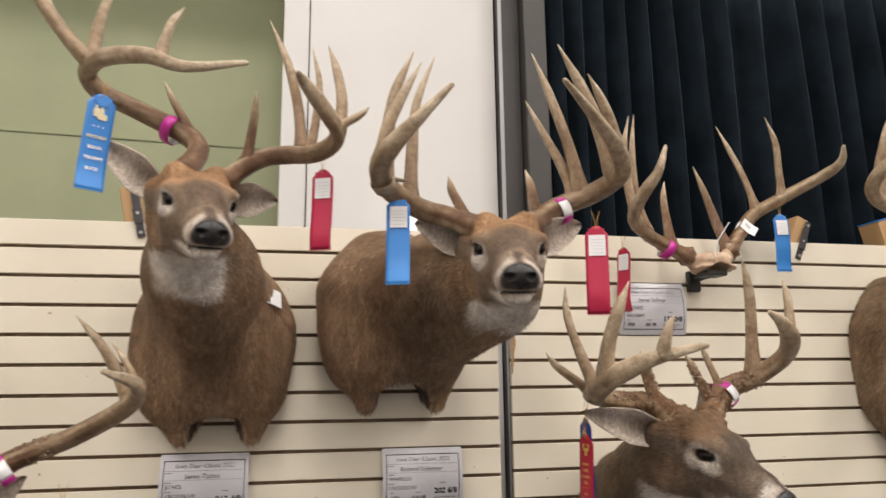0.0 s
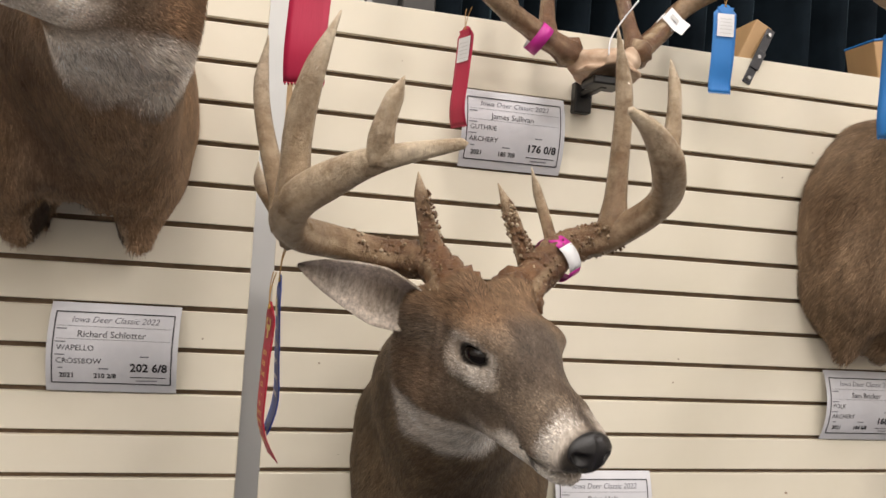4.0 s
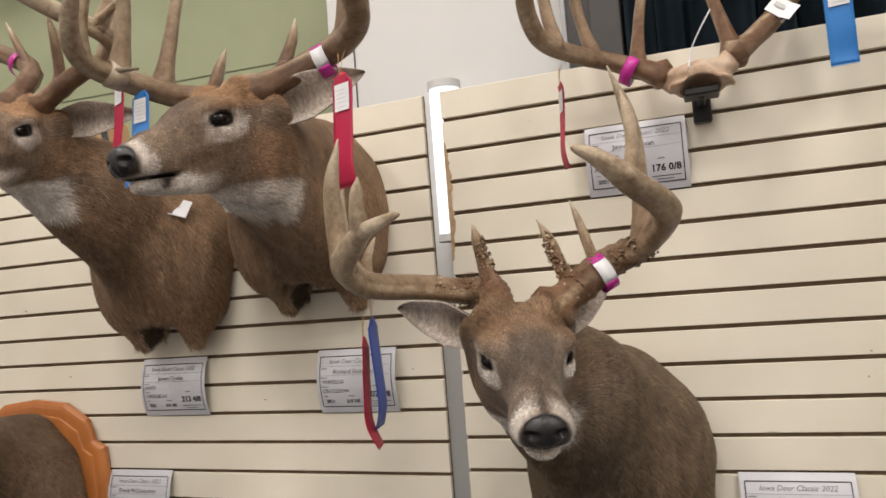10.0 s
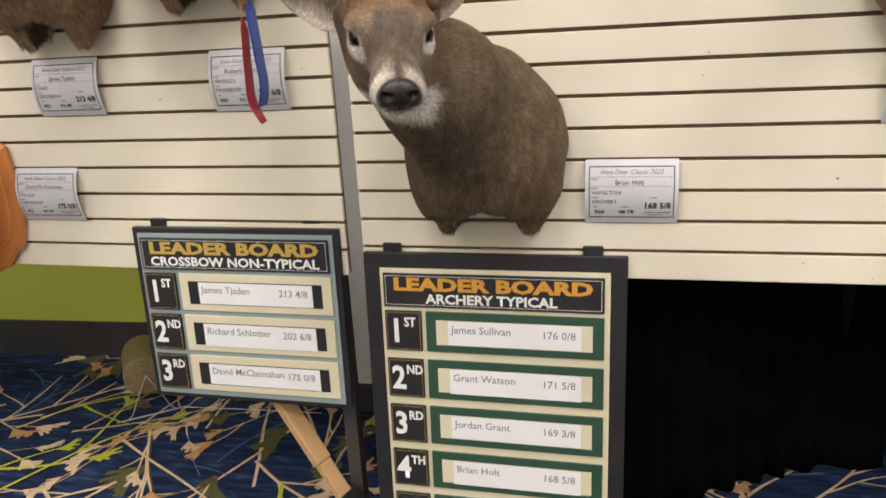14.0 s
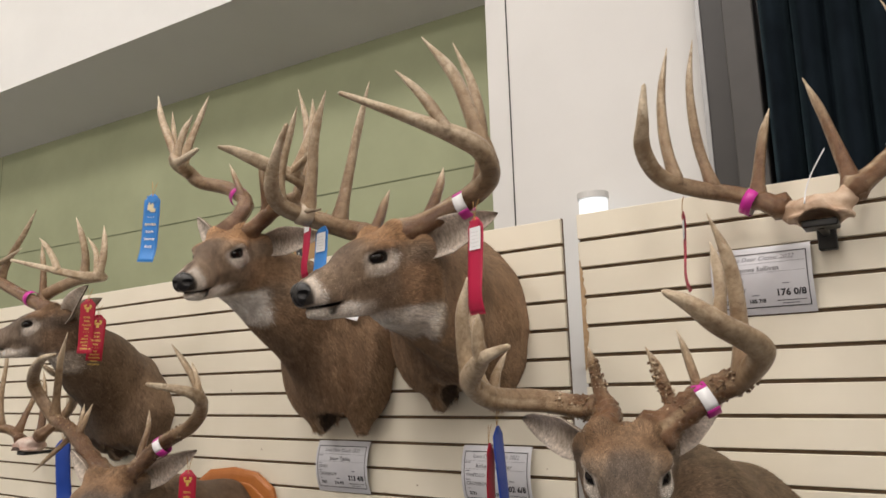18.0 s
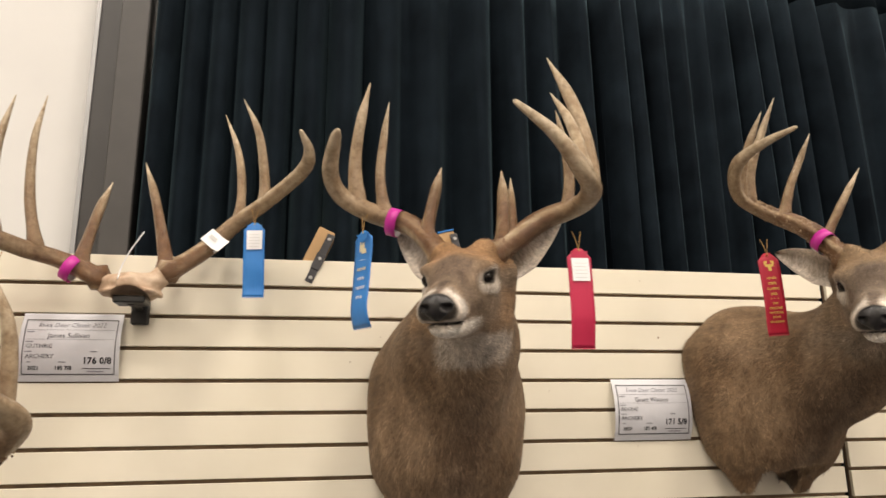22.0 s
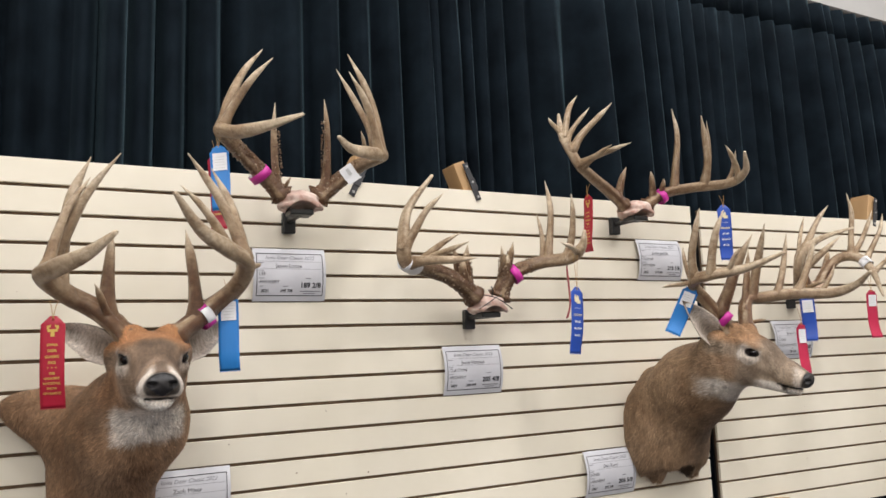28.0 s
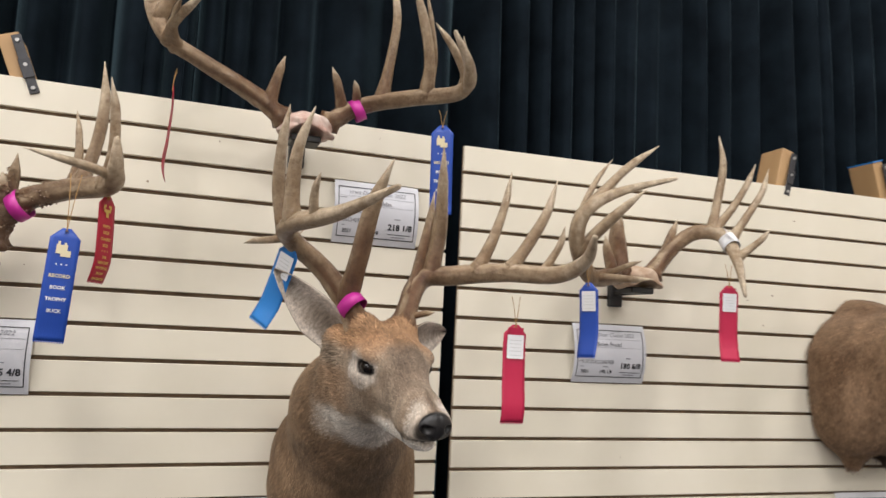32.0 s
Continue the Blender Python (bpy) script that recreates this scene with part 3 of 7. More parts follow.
def surface_net(field, origin, step):
    """Vertices and quads of the surface field = 0 (inside < 0) on a regular grid."""
    s = field < 0
    nx, ny, nz = field.shape
    corner = [s[i:nx - 1 + i, j:ny - 1 + j, k:nz - 1 + k] for i in (0, 1) for j in (0, 1) for k in (0, 1)]
    total = sum(c.astype(np.int8) for c in corner)
    active = (total > 0) & (total < 8)
    index = -np.ones(active.shape, int)
    cells = np.argwhere(active)
    index[active] = np.arange(len(cells))
    acc, cnt = np.zeros((len(cells), 3)), np.zeros(len(cells))
    ci, cj, ck = cells.T
    for ax in range(3):
        d = [0, 0, 0]
        d[ax] = 1
        others = [a for a in range(3) if a != ax]
        for p in (0, 1):
            for q in (0, 1):
                o = [0, 0, 0]
                o[others[0]], o[others[1]] = p, q
                a = field[ci + o[0], cj + o[1], ck + o[2]]
                b = field[ci + o[0] + d[0], cj + o[1] + d[1], ck + o[2] + d[2]]
                cross = (a < 0) != (b < 0)
                u = np.where(cross, a / np.where(a == b, 1, a - b), 0)
                pt = np.stack([np.full(len(cells), o[i], float) + d[i] * u for i in range(3)], 1)
                acc += np.where(cross[:, None], pt, 0)
                cnt += cross
    verts = np.array(origin) + step * (cells + acc / cnt[:, None])
    quads = []
    for ax in range(3):
        sl0, sl1 = [slice(None)] * 3, [slice(None)] * 3
        sl0[ax], sl1[ax] = slice(0, -1), slice(1, None)
        cross = s[tuple(sl0)] != s[tuple(sl1)]
        e = np.argwhere(cross)
        b, c = [a for a in range(3) if a != ax]
        ok = (e[:, b] > 0) & (e[:, c] > 0) & (e[:, b] < field.shape[b] - 1) & (e[:, c] < field.shape[c] - 1)
        e = e[ok]
        inside = s[tuple(e.T)]

        def at(db, dc):
            g = e.copy()
            g[:, b] -= db
            g[:, c] -= dc
            return index[tuple(g.T)]
        q = np.stack([at(1, 1), at(0, 1), at(0, 0), at(1, 0)], 1)
        flip = inside if ax != 1 else ~inside
        q[~flip] = q[~flip][:, ::-1]
        quads.append(q)
    return verts, np.concatenate(quads)


def blend(a, b, k):
    h = np.clip(0.5 + 0.5 * (b - a) / k, 0, 1)
    return b * (1 - h) + a * h - k * h * (1 - h)


def ellipsoid(p, c, r, power=2.0):
    q = (p - np.array(c)) / np.array(r)
    n = np.linalg.norm(q, axis=-1) if power == 2.0 else (np.abs(q) ** power).sum(-1) ** (1 / power)
    return (n - 1) * min(r) * 0.5 + (n - 1) * np.linalg.norm(np.array(r)) / 3 * 0.5


def round_cone(p, a, b, ra, rb):
    a, b = np.array(a), np.array(b)
    ab = b - a
    t = np.clip(((p - a) @ ab) / (ab @ ab), 0, 1)
    return np.linalg.norm(p - a - t[..., None] * ab, axis=-1) - (ra + (rb - ra) * t)


def head_field(q):
    """The head in its own axes: x to the deer's left, y backwards, z up, origin between the eyes."""
    d = ellipsoid(q, (0, 0.055, 0.000), (0.070, 0.095, 0.058))
    d = blend(d, ellipsoid(q, (0, 0.002, 0.012), (0.056, 0.060, 0.028)), 0.02)
    d = blend(d, round_cone(q, (0, 0.006, -0.020), (0, -0.105, -0.036), 0.053, 0.0355), 0.024)
    d = blend(d, ellipsoid(q, (0, -0.126, -0.045), (0.0385, 0.044, 0.0300)), 0.020)
    d = blend(d, ellipsoid(q, (0, -0.150, -0.046), (0.0335, 0.026, 0.0270)), 0.010)
    d = blend(d, round_cone(q, (0, 0.055, -0.072), (0, -0.112, -0.082), 0.045, 0.0200), 0.018)
    d = blend(d, ellipsoid(q, (0, -0.130, -0.0850), (0.0240, 0.026, 0.0125)), 0.010)
    for s in (-1, 1):
        d = blend(d, ellipsoid(q, (s * 0.044, 0.044, -0.046), (0.026, 0.060, 0.048)), 0.03)
        d = blend(d, ellipsoid(q, (s * 0.055, 0.008, 0.021), (0.021, 0.034, 0.013)), 0.012)
        d = blend(d, ellipsoid(q, (s * 0.056, -0.010, -0.0215), (0.015, 0.030, 0.010)), 0.014)
        d = blend(d, ellipsoid(q, (s * 0.028, -0.124, -0.056), (0.016, 0.034, 0.019)), 0.012)
        d = blend(d, ellipsoid(q, (s * 0.040, 0.062, 0.046), (0.025, 0.027, 0.028)), 0.02)
        d = blend(d, ellipsoid(q, (s * 0.064, 0.102, 0.010), (0.028, 0.032, 0.028)), 0.025)
        # eye socket with its tear corner, hollow before the eye
        d = -blend(-d, ellipsoid(q, (s * 0.082, -0.012, 0.0015), (0.022, 0.0205, 0.0122)), 0.004)
        d = -blend(-d, ellipsoid(q, (s * 0.066, -0.036, -0.0075), (0.010, 0.012, 0.0045)), 0.005)
        d = -blend(-d, ellipsoid(q, (s * 0.066, -0.066, -0.022), (0.018, 0.038, 0.017)), 0.014)
        # nostril and mouth line
        d = -blend(-d, ellipsoid(q, (s * 0.0180, -0.177, -0.0455), (0.0085, 0.017, 0.0065)), 0.004)
        d = -blend(-d, ellipsoid(q, (s * 0.036, -0.128, -0.0735), (0.020, 0.040, 0.0026)), 0.003)
    d = -blend(-d, ellipsoid(q, (0, -0.165, -0.0735), (0.034, 0.018, 0.0024)), 0.003)
    return d


def body_field(p, reach, cape, deep, open_hem, bend):
    """Neck and shoulders in the wall's axes; reach is the place where the skull joins the neck,
    cape the rows (height, left, right) of the hide where it meets the wall."""
    zr, xl, xr = (np.array(c, float) for c in zip(*sorted(cape)))
    zb, zt = zr[0] - 0.012, zr[-1] + 0.030
    tab = np.linspace(zb - 0.1, zt + 0.1, 240)
    ker = np.hanning(23) / np.hanning(23).sum()
    pad = [np.convolve(np.pad(np.interp(tab, zr, w), 11, mode="edge"), ker, "valid") for w in (xl, xr)]
    x, y, z = p[..., 0], p[..., 1], p[..., 2]
    left, right = np.interp(z, tab, pad[0]), np.interp(z, tab, pad[1])
    mid_x, half = (left + right) / 2, (right - left) / 2
    zm = zb + 0.56 * (zt - zb)
    cx, w = float(np.interp(zm, zr, (xl + xr) / 2)), float(np.interp(zm, zr, (xr - xl) / 2))
    bx, bw = float((xl[0] + xr[0]) / 2), float((xr[0] - xl[0]) / 2)
    rise = np.where(z > zm, (z - zm) / (zt - zm), 0.0)
    fall = np.where(z < zm, (zm - z) / (zm - zb), 0.0)
    depth = deep * (0.135 + 0.045 * np.clip(1 - np.abs(z - zm + 0.05) / 0.25, 0, 1))
    n = (np.abs((x - mid_x) / half) ** 2.9 + rise ** 4.0 + fall ** 7.0 + np.abs(y / depth) ** 2.3) ** (1 / 2.6)
    d = (n - 1) * 0.115
    hx, hy, hz = reach
    # brisket and chest
    d = blend(d, ellipsoid(p, (cx + 0.12 * (hx - cx), -0.115 * deep, zm - 0.085), (w * 0.66, 0.130 * deep, 0.150)), 0.07)
    d = blend(d, round_cone(p, (bx, -0.125 * deep, zb + 0.13), (bx, -0.085 * deep, zb + 0.045), 0.060, 0.040), 0.05)
    root, top = np.array((cx, -0.03, zm + 0.03)), np.array(reach)
    mid = root + (top - root) * 0.52 + np.array(bend[:3])
    d = blend(d, round_cone(p, root, mid, min(0.155, w * 0.86), 0.120), 0.09)
    d = blend(d, round_cone(p, mid, top, 0.117, 0.080), 0.06)
    # front of the neck, straight from the throat to the brisket
    d = blend(d, round_cone(p, top + np.array((0, 0.005, -0.060 - 0.4 * bend[4])), (bx + bend[3] * (hx - bx), -0.125 * deep - bend[4], zb + 0.15), 0.056 + 0.2 * bend[4], 0.073), 0.06)
    for s in (-1, 1):
        # shoulder blade, cut leg, groove between leg and brisket
        d = blend(d, ellipsoid(p, (cx + s * w * 0.60, -0.080 * deep, zm - 0.075), (0.060, 0.075 * deep, 0.130)), 0.06)
        d = -blend(-d, round_cone(p, (bx + s * bw * 0.36, -0.175 * deep, zb + 0.17), (bx + s * bw * 0.40, -0.105 * deep, zb - 0.02), 0.008, 0.026), 0.03)
    # the hem rises towards the chest and is hollow behind it; the cut legs hang below
    ragged = 0.006 * np.sin(x * 47 + 1.0) + 0.004 * np.sin(x * 101 + y * 60)
    d = np.maximum(d, (zb + 0.004 + (0.36 if open_hem else 0.16) * np.maximum(0, -y - 0.035) + ragged - z) * 0.8)
    if open_hem:
        d = -blend(-d, ellipsoid(p, (bx, -0.070, zb + 0.000), (bw * 0.62, 0.098 * deep + 0.012, 0.085)), 0.008)
    for s in (-1, 1):
        leg = round_cone(p, (bx + s * bw * 0.74, -0.060, zb + 0.12), (bx + s * bw * 0.82, -0.058, zb - 0.006), 0.050, 0.021)
        leg = np.maximum(leg, (zb - 0.022 - 0.25 * (y + 0.058) + s * 0.35 * (x - bx - s * bw * 0.82) - z) * 0.8)
        d = blend(d, leg, 0.030)
        d = -blend(-d, round_cone(p, (bx + s * bw * 0.82, -0.064, zb - 0.006), (bx + s * bw * 0.84, -0.064, zb - 0.06), 0.008, 0.014), 0.005)
    # windpipe ridge
    d = blend(d, round_cone(p, mid + np.array((0, -0.090, -0.055)), top + np.array((0, -0.040, -0.070)), 0.032, 0.028), 0.045)
    if not open_hem:
        d = blend(d, round_cone(p, (bx, -0.10 * deep, zb + 0.06), (bx, -0.06, zb + 0.002), 0.040, 0.018), 0.03)
    wob = np.sin(x * 23 + z * 9) * np.sin(z * 17 + y * 11 + 1.3)
    crease = np.sin(x * 60 + 3 * np.sin(z * 21 + y * 9)) * np.clip(1 - np.abs(z - zm - 0.05) / 0.16, 0, 1)
    return d + 0.0030 * wob + 0.0011 * crease


def lerp(a, b, u):
    return a + (b - a) * np.clip(u, 0, 1)[:, None]


def soft(x, lo, hi):
    u = np.clip((x - lo) / (hi - lo), 0, 1)
    return u * u * (3 - 2 * u)


def fur_colours(p, q, tone, seedv, hem):
    """Coat pattern of a whitetail and painted shade under its hem: q are the head's own coordinates, p the wall's, hem
    the hollow's middle and half width.
    """
    n = len(p)
    grey, rust, dark, coat = (np.array(c) for c in tone[:4])
    pale = tone[4]
    white, black = np.array((0.74, 0.71, 0.66)), np.array((0.020, 0.016, 0.013))
    x, y, z = np.abs(q[:, 0]), q[:, 1], q[:, 2]
    jig = np.array([noise.noise((Vector(v) * 26 + Vector((seedv, 0, 0)))[:]) for v in p]) * 0.010
    xs, ys, zs = x, y, z
    x, y, z = x + jig, y + jig, z + jig
    col = np.repeat(coat[None], n, 0)
    # darker down the middle of the chest, paler flanks
    col = lerp(col, dark * 1.2, 0.55 * soft(-p[:, 1], 0.10, 0.22) * soft(0.10 - np.abs(p[:, 0] - hem[0]), 0, 0.09) * soft(hem[2] + 0.36 - p[:, 2], 0, 0.12))
    head = soft(0.19 - y, 0.0, 0.11) * soft(z, -0.20, -0.10)
    col = lerp(col, grey, head)
    blot = np.array([noise.noise((Vector(v) * 40 + Vector((0, seedv * 2.0, 0)))[:]) for v in p])
    col = lerp(col, dark * 1.5, head * np.clip(0.25 + 1.1 * blot, 0, 1) * 0.38)
    # warm cheek and the neck behind it
    col = lerp(col, rust * 1.05, 0.55 * soft(y, 0.0, 0.05) * soft(0.17 - y, 0, 0.06) * soft(-z, 0.01, 0.04) * soft(0.13 + z, 0, 0.05))
    col = lerp(col, rust, head * soft(z, 0.006, 0.034) * soft(y, -0.050, 0.005))
    # dusky bridge of the nose, salted with pale hairs
    col = lerp(col, dark * 1.15, soft(0.046 - x, 0, 0.022) * soft(z, -0.040, -0.015) * soft(-y, -0.005, 0.035) * soft(0.118 + y, 0, 0.04) * 0.72)
    # pale ring round the eye, widest under it
    ring = np.sqrt(((y + 0.010) / 0.036) ** 2 + ((z + 0.009) / 0.028) ** 2)
    col = lerp(col, white, soft(1.18 - ring, 0, 0.40) * soft(x, 0.042, 0.056) * pale)
    lid = np.sqrt(((ys + 0.013) / 0.0200) ** 2 + ((zs - 0.0015) / 0.0128) ** 2)
    col = lerp(col, black, soft(1.10 - lid, 0, 0.16) * soft(xs, 0.044, 0.054))
    # white band behind the nose, chin and jaw
    band = soft(-y + 0.38 * np.maximum(0, 0.034 - x) - 0.12 * np.maximum(0, z + 0.05), 0.130, 0.148) * soft(0.178 + y, 0, 0.02)
    col = lerp(col, white * 0.95, band * np.clip(0.25 + 0.75 * soft(x, 0.006, 0.020), 0, 1) * (0.86 - 0.34 * pale))
    col = lerp(col, dark * 1.2, soft(-y, 0.100, 0.125) * soft(0.012 - x, 0, 0.008) * soft(z, -0.040, -0.022) * 0.9)
    col = lerp(col, white, soft(-y, 0.0, 0.06) * soft(-z, 0.070, 0.084))
    col = lerp(col, black * 1.6, soft(0.013 - np.abs(ys + 0.116), 0, 0.007) * soft(0.012 - np.abs(zs + 0.084), 0, 0.006) * soft(xs, 0.012, 0.018) * 0.9)
    col = lerp(col, black, soft(-ys, 0.090, 0.098) * soft(0.0042 - np.abs(zs + 0.0735), 0, 0.0025) * 0.92)
    # shade inside the hollow hem painted into the coat, raw pale rim above it
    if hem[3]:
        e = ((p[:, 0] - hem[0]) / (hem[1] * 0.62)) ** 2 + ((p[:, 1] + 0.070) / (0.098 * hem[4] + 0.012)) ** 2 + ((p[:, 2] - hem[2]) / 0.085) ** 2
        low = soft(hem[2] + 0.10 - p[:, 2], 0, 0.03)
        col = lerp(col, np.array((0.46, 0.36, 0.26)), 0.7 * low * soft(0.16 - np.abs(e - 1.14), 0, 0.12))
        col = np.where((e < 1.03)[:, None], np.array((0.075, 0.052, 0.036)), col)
    # white throat patch
    patch = soft(0.165 - y, 0, 0.05) * soft(y, -0.03, 0.02) * soft(-z, 0.100, 0.118) * soft(tone[6] + z, 0, 0.03) * soft(0.088 - x, 0, 0.025)
    col = lerp(col, white, patch * tone[5])
    col = lerp(col, black, soft(-ys, 0.157, 0.165) * soft(zs, -0.070, -0.064) * 0.95)
    return np.clip(col, 0, 1)


def fur_material():
    m, tree, b = material("deer_fur", (0.2, 0.14, 0.1), 0.75)
    at = tree.nodes.new("ShaderNodeAttribute")
    at.attribute_name = "coat"
    f = noise_of(tree, 190, 4, 0.75, "Object", (1, 1, 0.22))
    f2 = noise_of(tree, 16, 5, 0.65, "Object", (1, 1, 0.45))
    mixn = node(tree, "ShaderNodeMix")
    mixn.data_type, mixn.blend_type = "RGBA", "MULTIPLY"
    mixn.inputs[0].default_value = 1.0
    tree.links.new(at.outputs["Color"], mixn.inputs[6])
    tree.links.new(ramp(tree, f, [(0.28, (0.46, 0.44, 0.42)), (0.72, (1.28, 1.26, 1.24))]), mixn.inputs[7])
    mix2 = node(tree, "ShaderNodeMix")
    mix2.data_type, mix2.blend_type = "RGBA", "MULTIPLY"
    mix2.inputs[0].default_value = 1.0
    tree.links.new(mixn.outputs[2], mix2.inputs[6])
    tree.links.new(ramp(tree, f2, [(0.32, (0.64, 0.61, 0.58)), (0.68, (1.26, 1.25, 1.24))]), mix2.inputs[7])
    # broad patches of older, redder and greyer hair
    mix3 = node(tree, "ShaderNodeMix")
    mix3.data_type, mix3.blend_type = "RGBA", "MULTIPLY"
    mix3.inputs[0].default_value = 1.0
    tree.links.new(mix2.outputs[2], mix3.inputs[6])
    tree.links.new(ramp(tree, noise_of(tree, 6.5, 4, 0.6, "Object", (1, 1, 0.7)), [(0.34, (0.80, 0.73, 0.66)), (0.52, (1.16, 1.14, 1.12)), (0.68, (1.42, 1.40, 1.38))]), mix3.inputs[7])
    tree.links.new(mix3.outputs[2], b.inputs["Base Color"])
    b.inputs["Sheen Weight"].default_value = 0.12
    b.inputs["Specular IOR Level"].default_value = 0.2
    bump(tree, b, noise_of(tree, 60, 7, 0.75, "Object", (1, 1, 0.3)), 0.55, 0.006)
    return m


M_FUR = fur_material()
M_NOSE = mottled("black_nose_leather", (0.008, 0.007, 0.007), (0.018, 0.016, 0.016), 90, 0.36, bump_scale=500, bump_strength=0.5, distance=0.001)
M_EYE, _, eb = material("glass_eye", (0.006, 0.004, 0.003), 0.06)
eb.inputs["Specular IOR Level"].default_value = 0.3


def antler_material():
    m, tree, b = material("antler", (0.3, 0.2, 0.12), 0.5)
    at = tree.nodes.new("ShaderNodeAttribute")
    at.attribute_name = "coat"
    f = noise_of(tree, 60, 7, 0.8)
    mixn = node(tree, "ShaderNodeMix")
    mixn.data_type, mixn.blend_type = "RGBA", "MULTIPLY"
    mixn.inputs[0].default_value = 1.0
    tree.links.new(at.outputs["Color"], mixn.inputs[6])
    tree.links.new(ramp(tree, f, [(0.34, (0.62, 0.56, 0.50)), (0.50, (0.98, 0.97, 0.96)), (0.68, (1.22, 1.23, 1.24))]), mixn.inputs[7])
    stain = node(tree, "ShaderNodeMix")
    stain.data_type, stain.blend_type = "RGBA", "MULTIPLY"
    stain.inputs[0].default_value = 1.0
    tree.links.new(mixn.outputs[2], stain.inputs[6])
    tree.links.new(ramp(tree, noise_of(tree, 17, 6, 0.7), [(0.36, (0.62, 0.54, 0.46)), (0.54, (0.94, 0.92, 0.90)), (0.68, (1.10, 1.10, 1.10))]), stain.inputs[7])
    tree.links.new(stain.outputs[2], b.inputs["Base Color"])
    b.inputs["Roughness"].default_value = 0.30
    bump(tree, b, noise_of(tree, 110, 6, 0.75), 0.9, 0.005)
    return m


M_ANTLER = antler_material()


def set_colours(me, col):
    at = me.attributes.new("coat", "FLOAT_COLOR", "POINT")
    at.data.foreach_set("color", np.concatenate([col, np.ones((len(col), 1))], 1).astype(np.float32).ravel())


def tube(path, radii, sides, seed, lumps):
    """A bent, tapered, slightly knobbly horn tube; returns vertices and faces."""
    r = random.Random(seed)
    path = np.array(path)
    tan = np.gradient(path, axis=0)
    tan /= np.linalg.norm(tan, axis=1)[:, None] + 1e-9
    ref = np.array((0.31, 0.9, 0.3))
    side = np.cross(tan[0], ref)
    side /= np.linalg.norm(side)
    v, f = [], []
    n = len(path)
    ph = [r.uniform(0, 6.28) for _ in range(6)]
    flute = [r.uniform(-0.045, 0.045) for _ in range(sides)]
    for i in range(n):
        side = side - tan[i] * (side @ tan[i])
        side /= np.linalg.norm(side)
        up = np.cross(tan[i], side)
        s = i / (n - 1)
        for j in range(sides):
            a = 2 * math.pi * j / sides
            rough = 1 + flute[j] * (1 - s) + 0.07 * math.sin(3 * a + ph[0] + 4 * s) + 0.05 * math.sin(2 * a + 9 * s + ph[1]) + (lumps * max(0, 1 - 3.0 * s) * 0.5 * (r.random() - 0.2) if i else 0)
            v.append(path[i] + radii[i] * rough * (math.cos(a) * side + math.sin(a) * up))
    v2, f = v, []
    for i in range(n - 1):
        for j in range(sides):
            k = (j + 1) % sides
            f.append((i * sides + j, i * sides + k, (i + 1) * sides + k, (i + 1) * sides + j))
    f.append(tuple(reversed(range(sides))))
    v2.append(path[-1] + tan[-1] * radii[-1])
    tip = len(v2) - 1
    f += [((n - 1) * sides + j, (n - 1) * sides + (j + 1) % sides, tip) for j in range(sides)]
    return v2, f


def horn_colour(sh, dark, sides=0):
    sh = np.clip(np.array(sh)[:, None] * 1.16 - 0.08, 0, 1)
    if sides:
        # lengthwise gutters hold the dark stain
        r = np.random.RandomState(len(sh))
        streak = r.uniform(-0.34, 0.30, sides)
        ring = np.arange(len(sh)) // sides
        wob = r.normal(0, 0.05, len(sh))
        sh = np.clip(sh + ((streak[np.arange(len(sh)) % sides] * (0.6 + 0.4 * np.sin(ring * 0.35)) + wob))[:, None] * (1.15 - sh) * (1 + 1.1 * np.clip(1 - sh / 0.35, 0, 1)), 0, 1)
    c0, c1, c2 = np.array((0.158, 0.084, 0.041)) * (1.45 - dark * 0.5), np.array((0.385, 0.285, 0.178)), np.array((0.72, 0.62, 0.465))
    return np.where(sh < 0.5, c0 + (c1 - c0) * sh * 2, c1 + (c2 - c1) * (sh - 0.5) * 2)


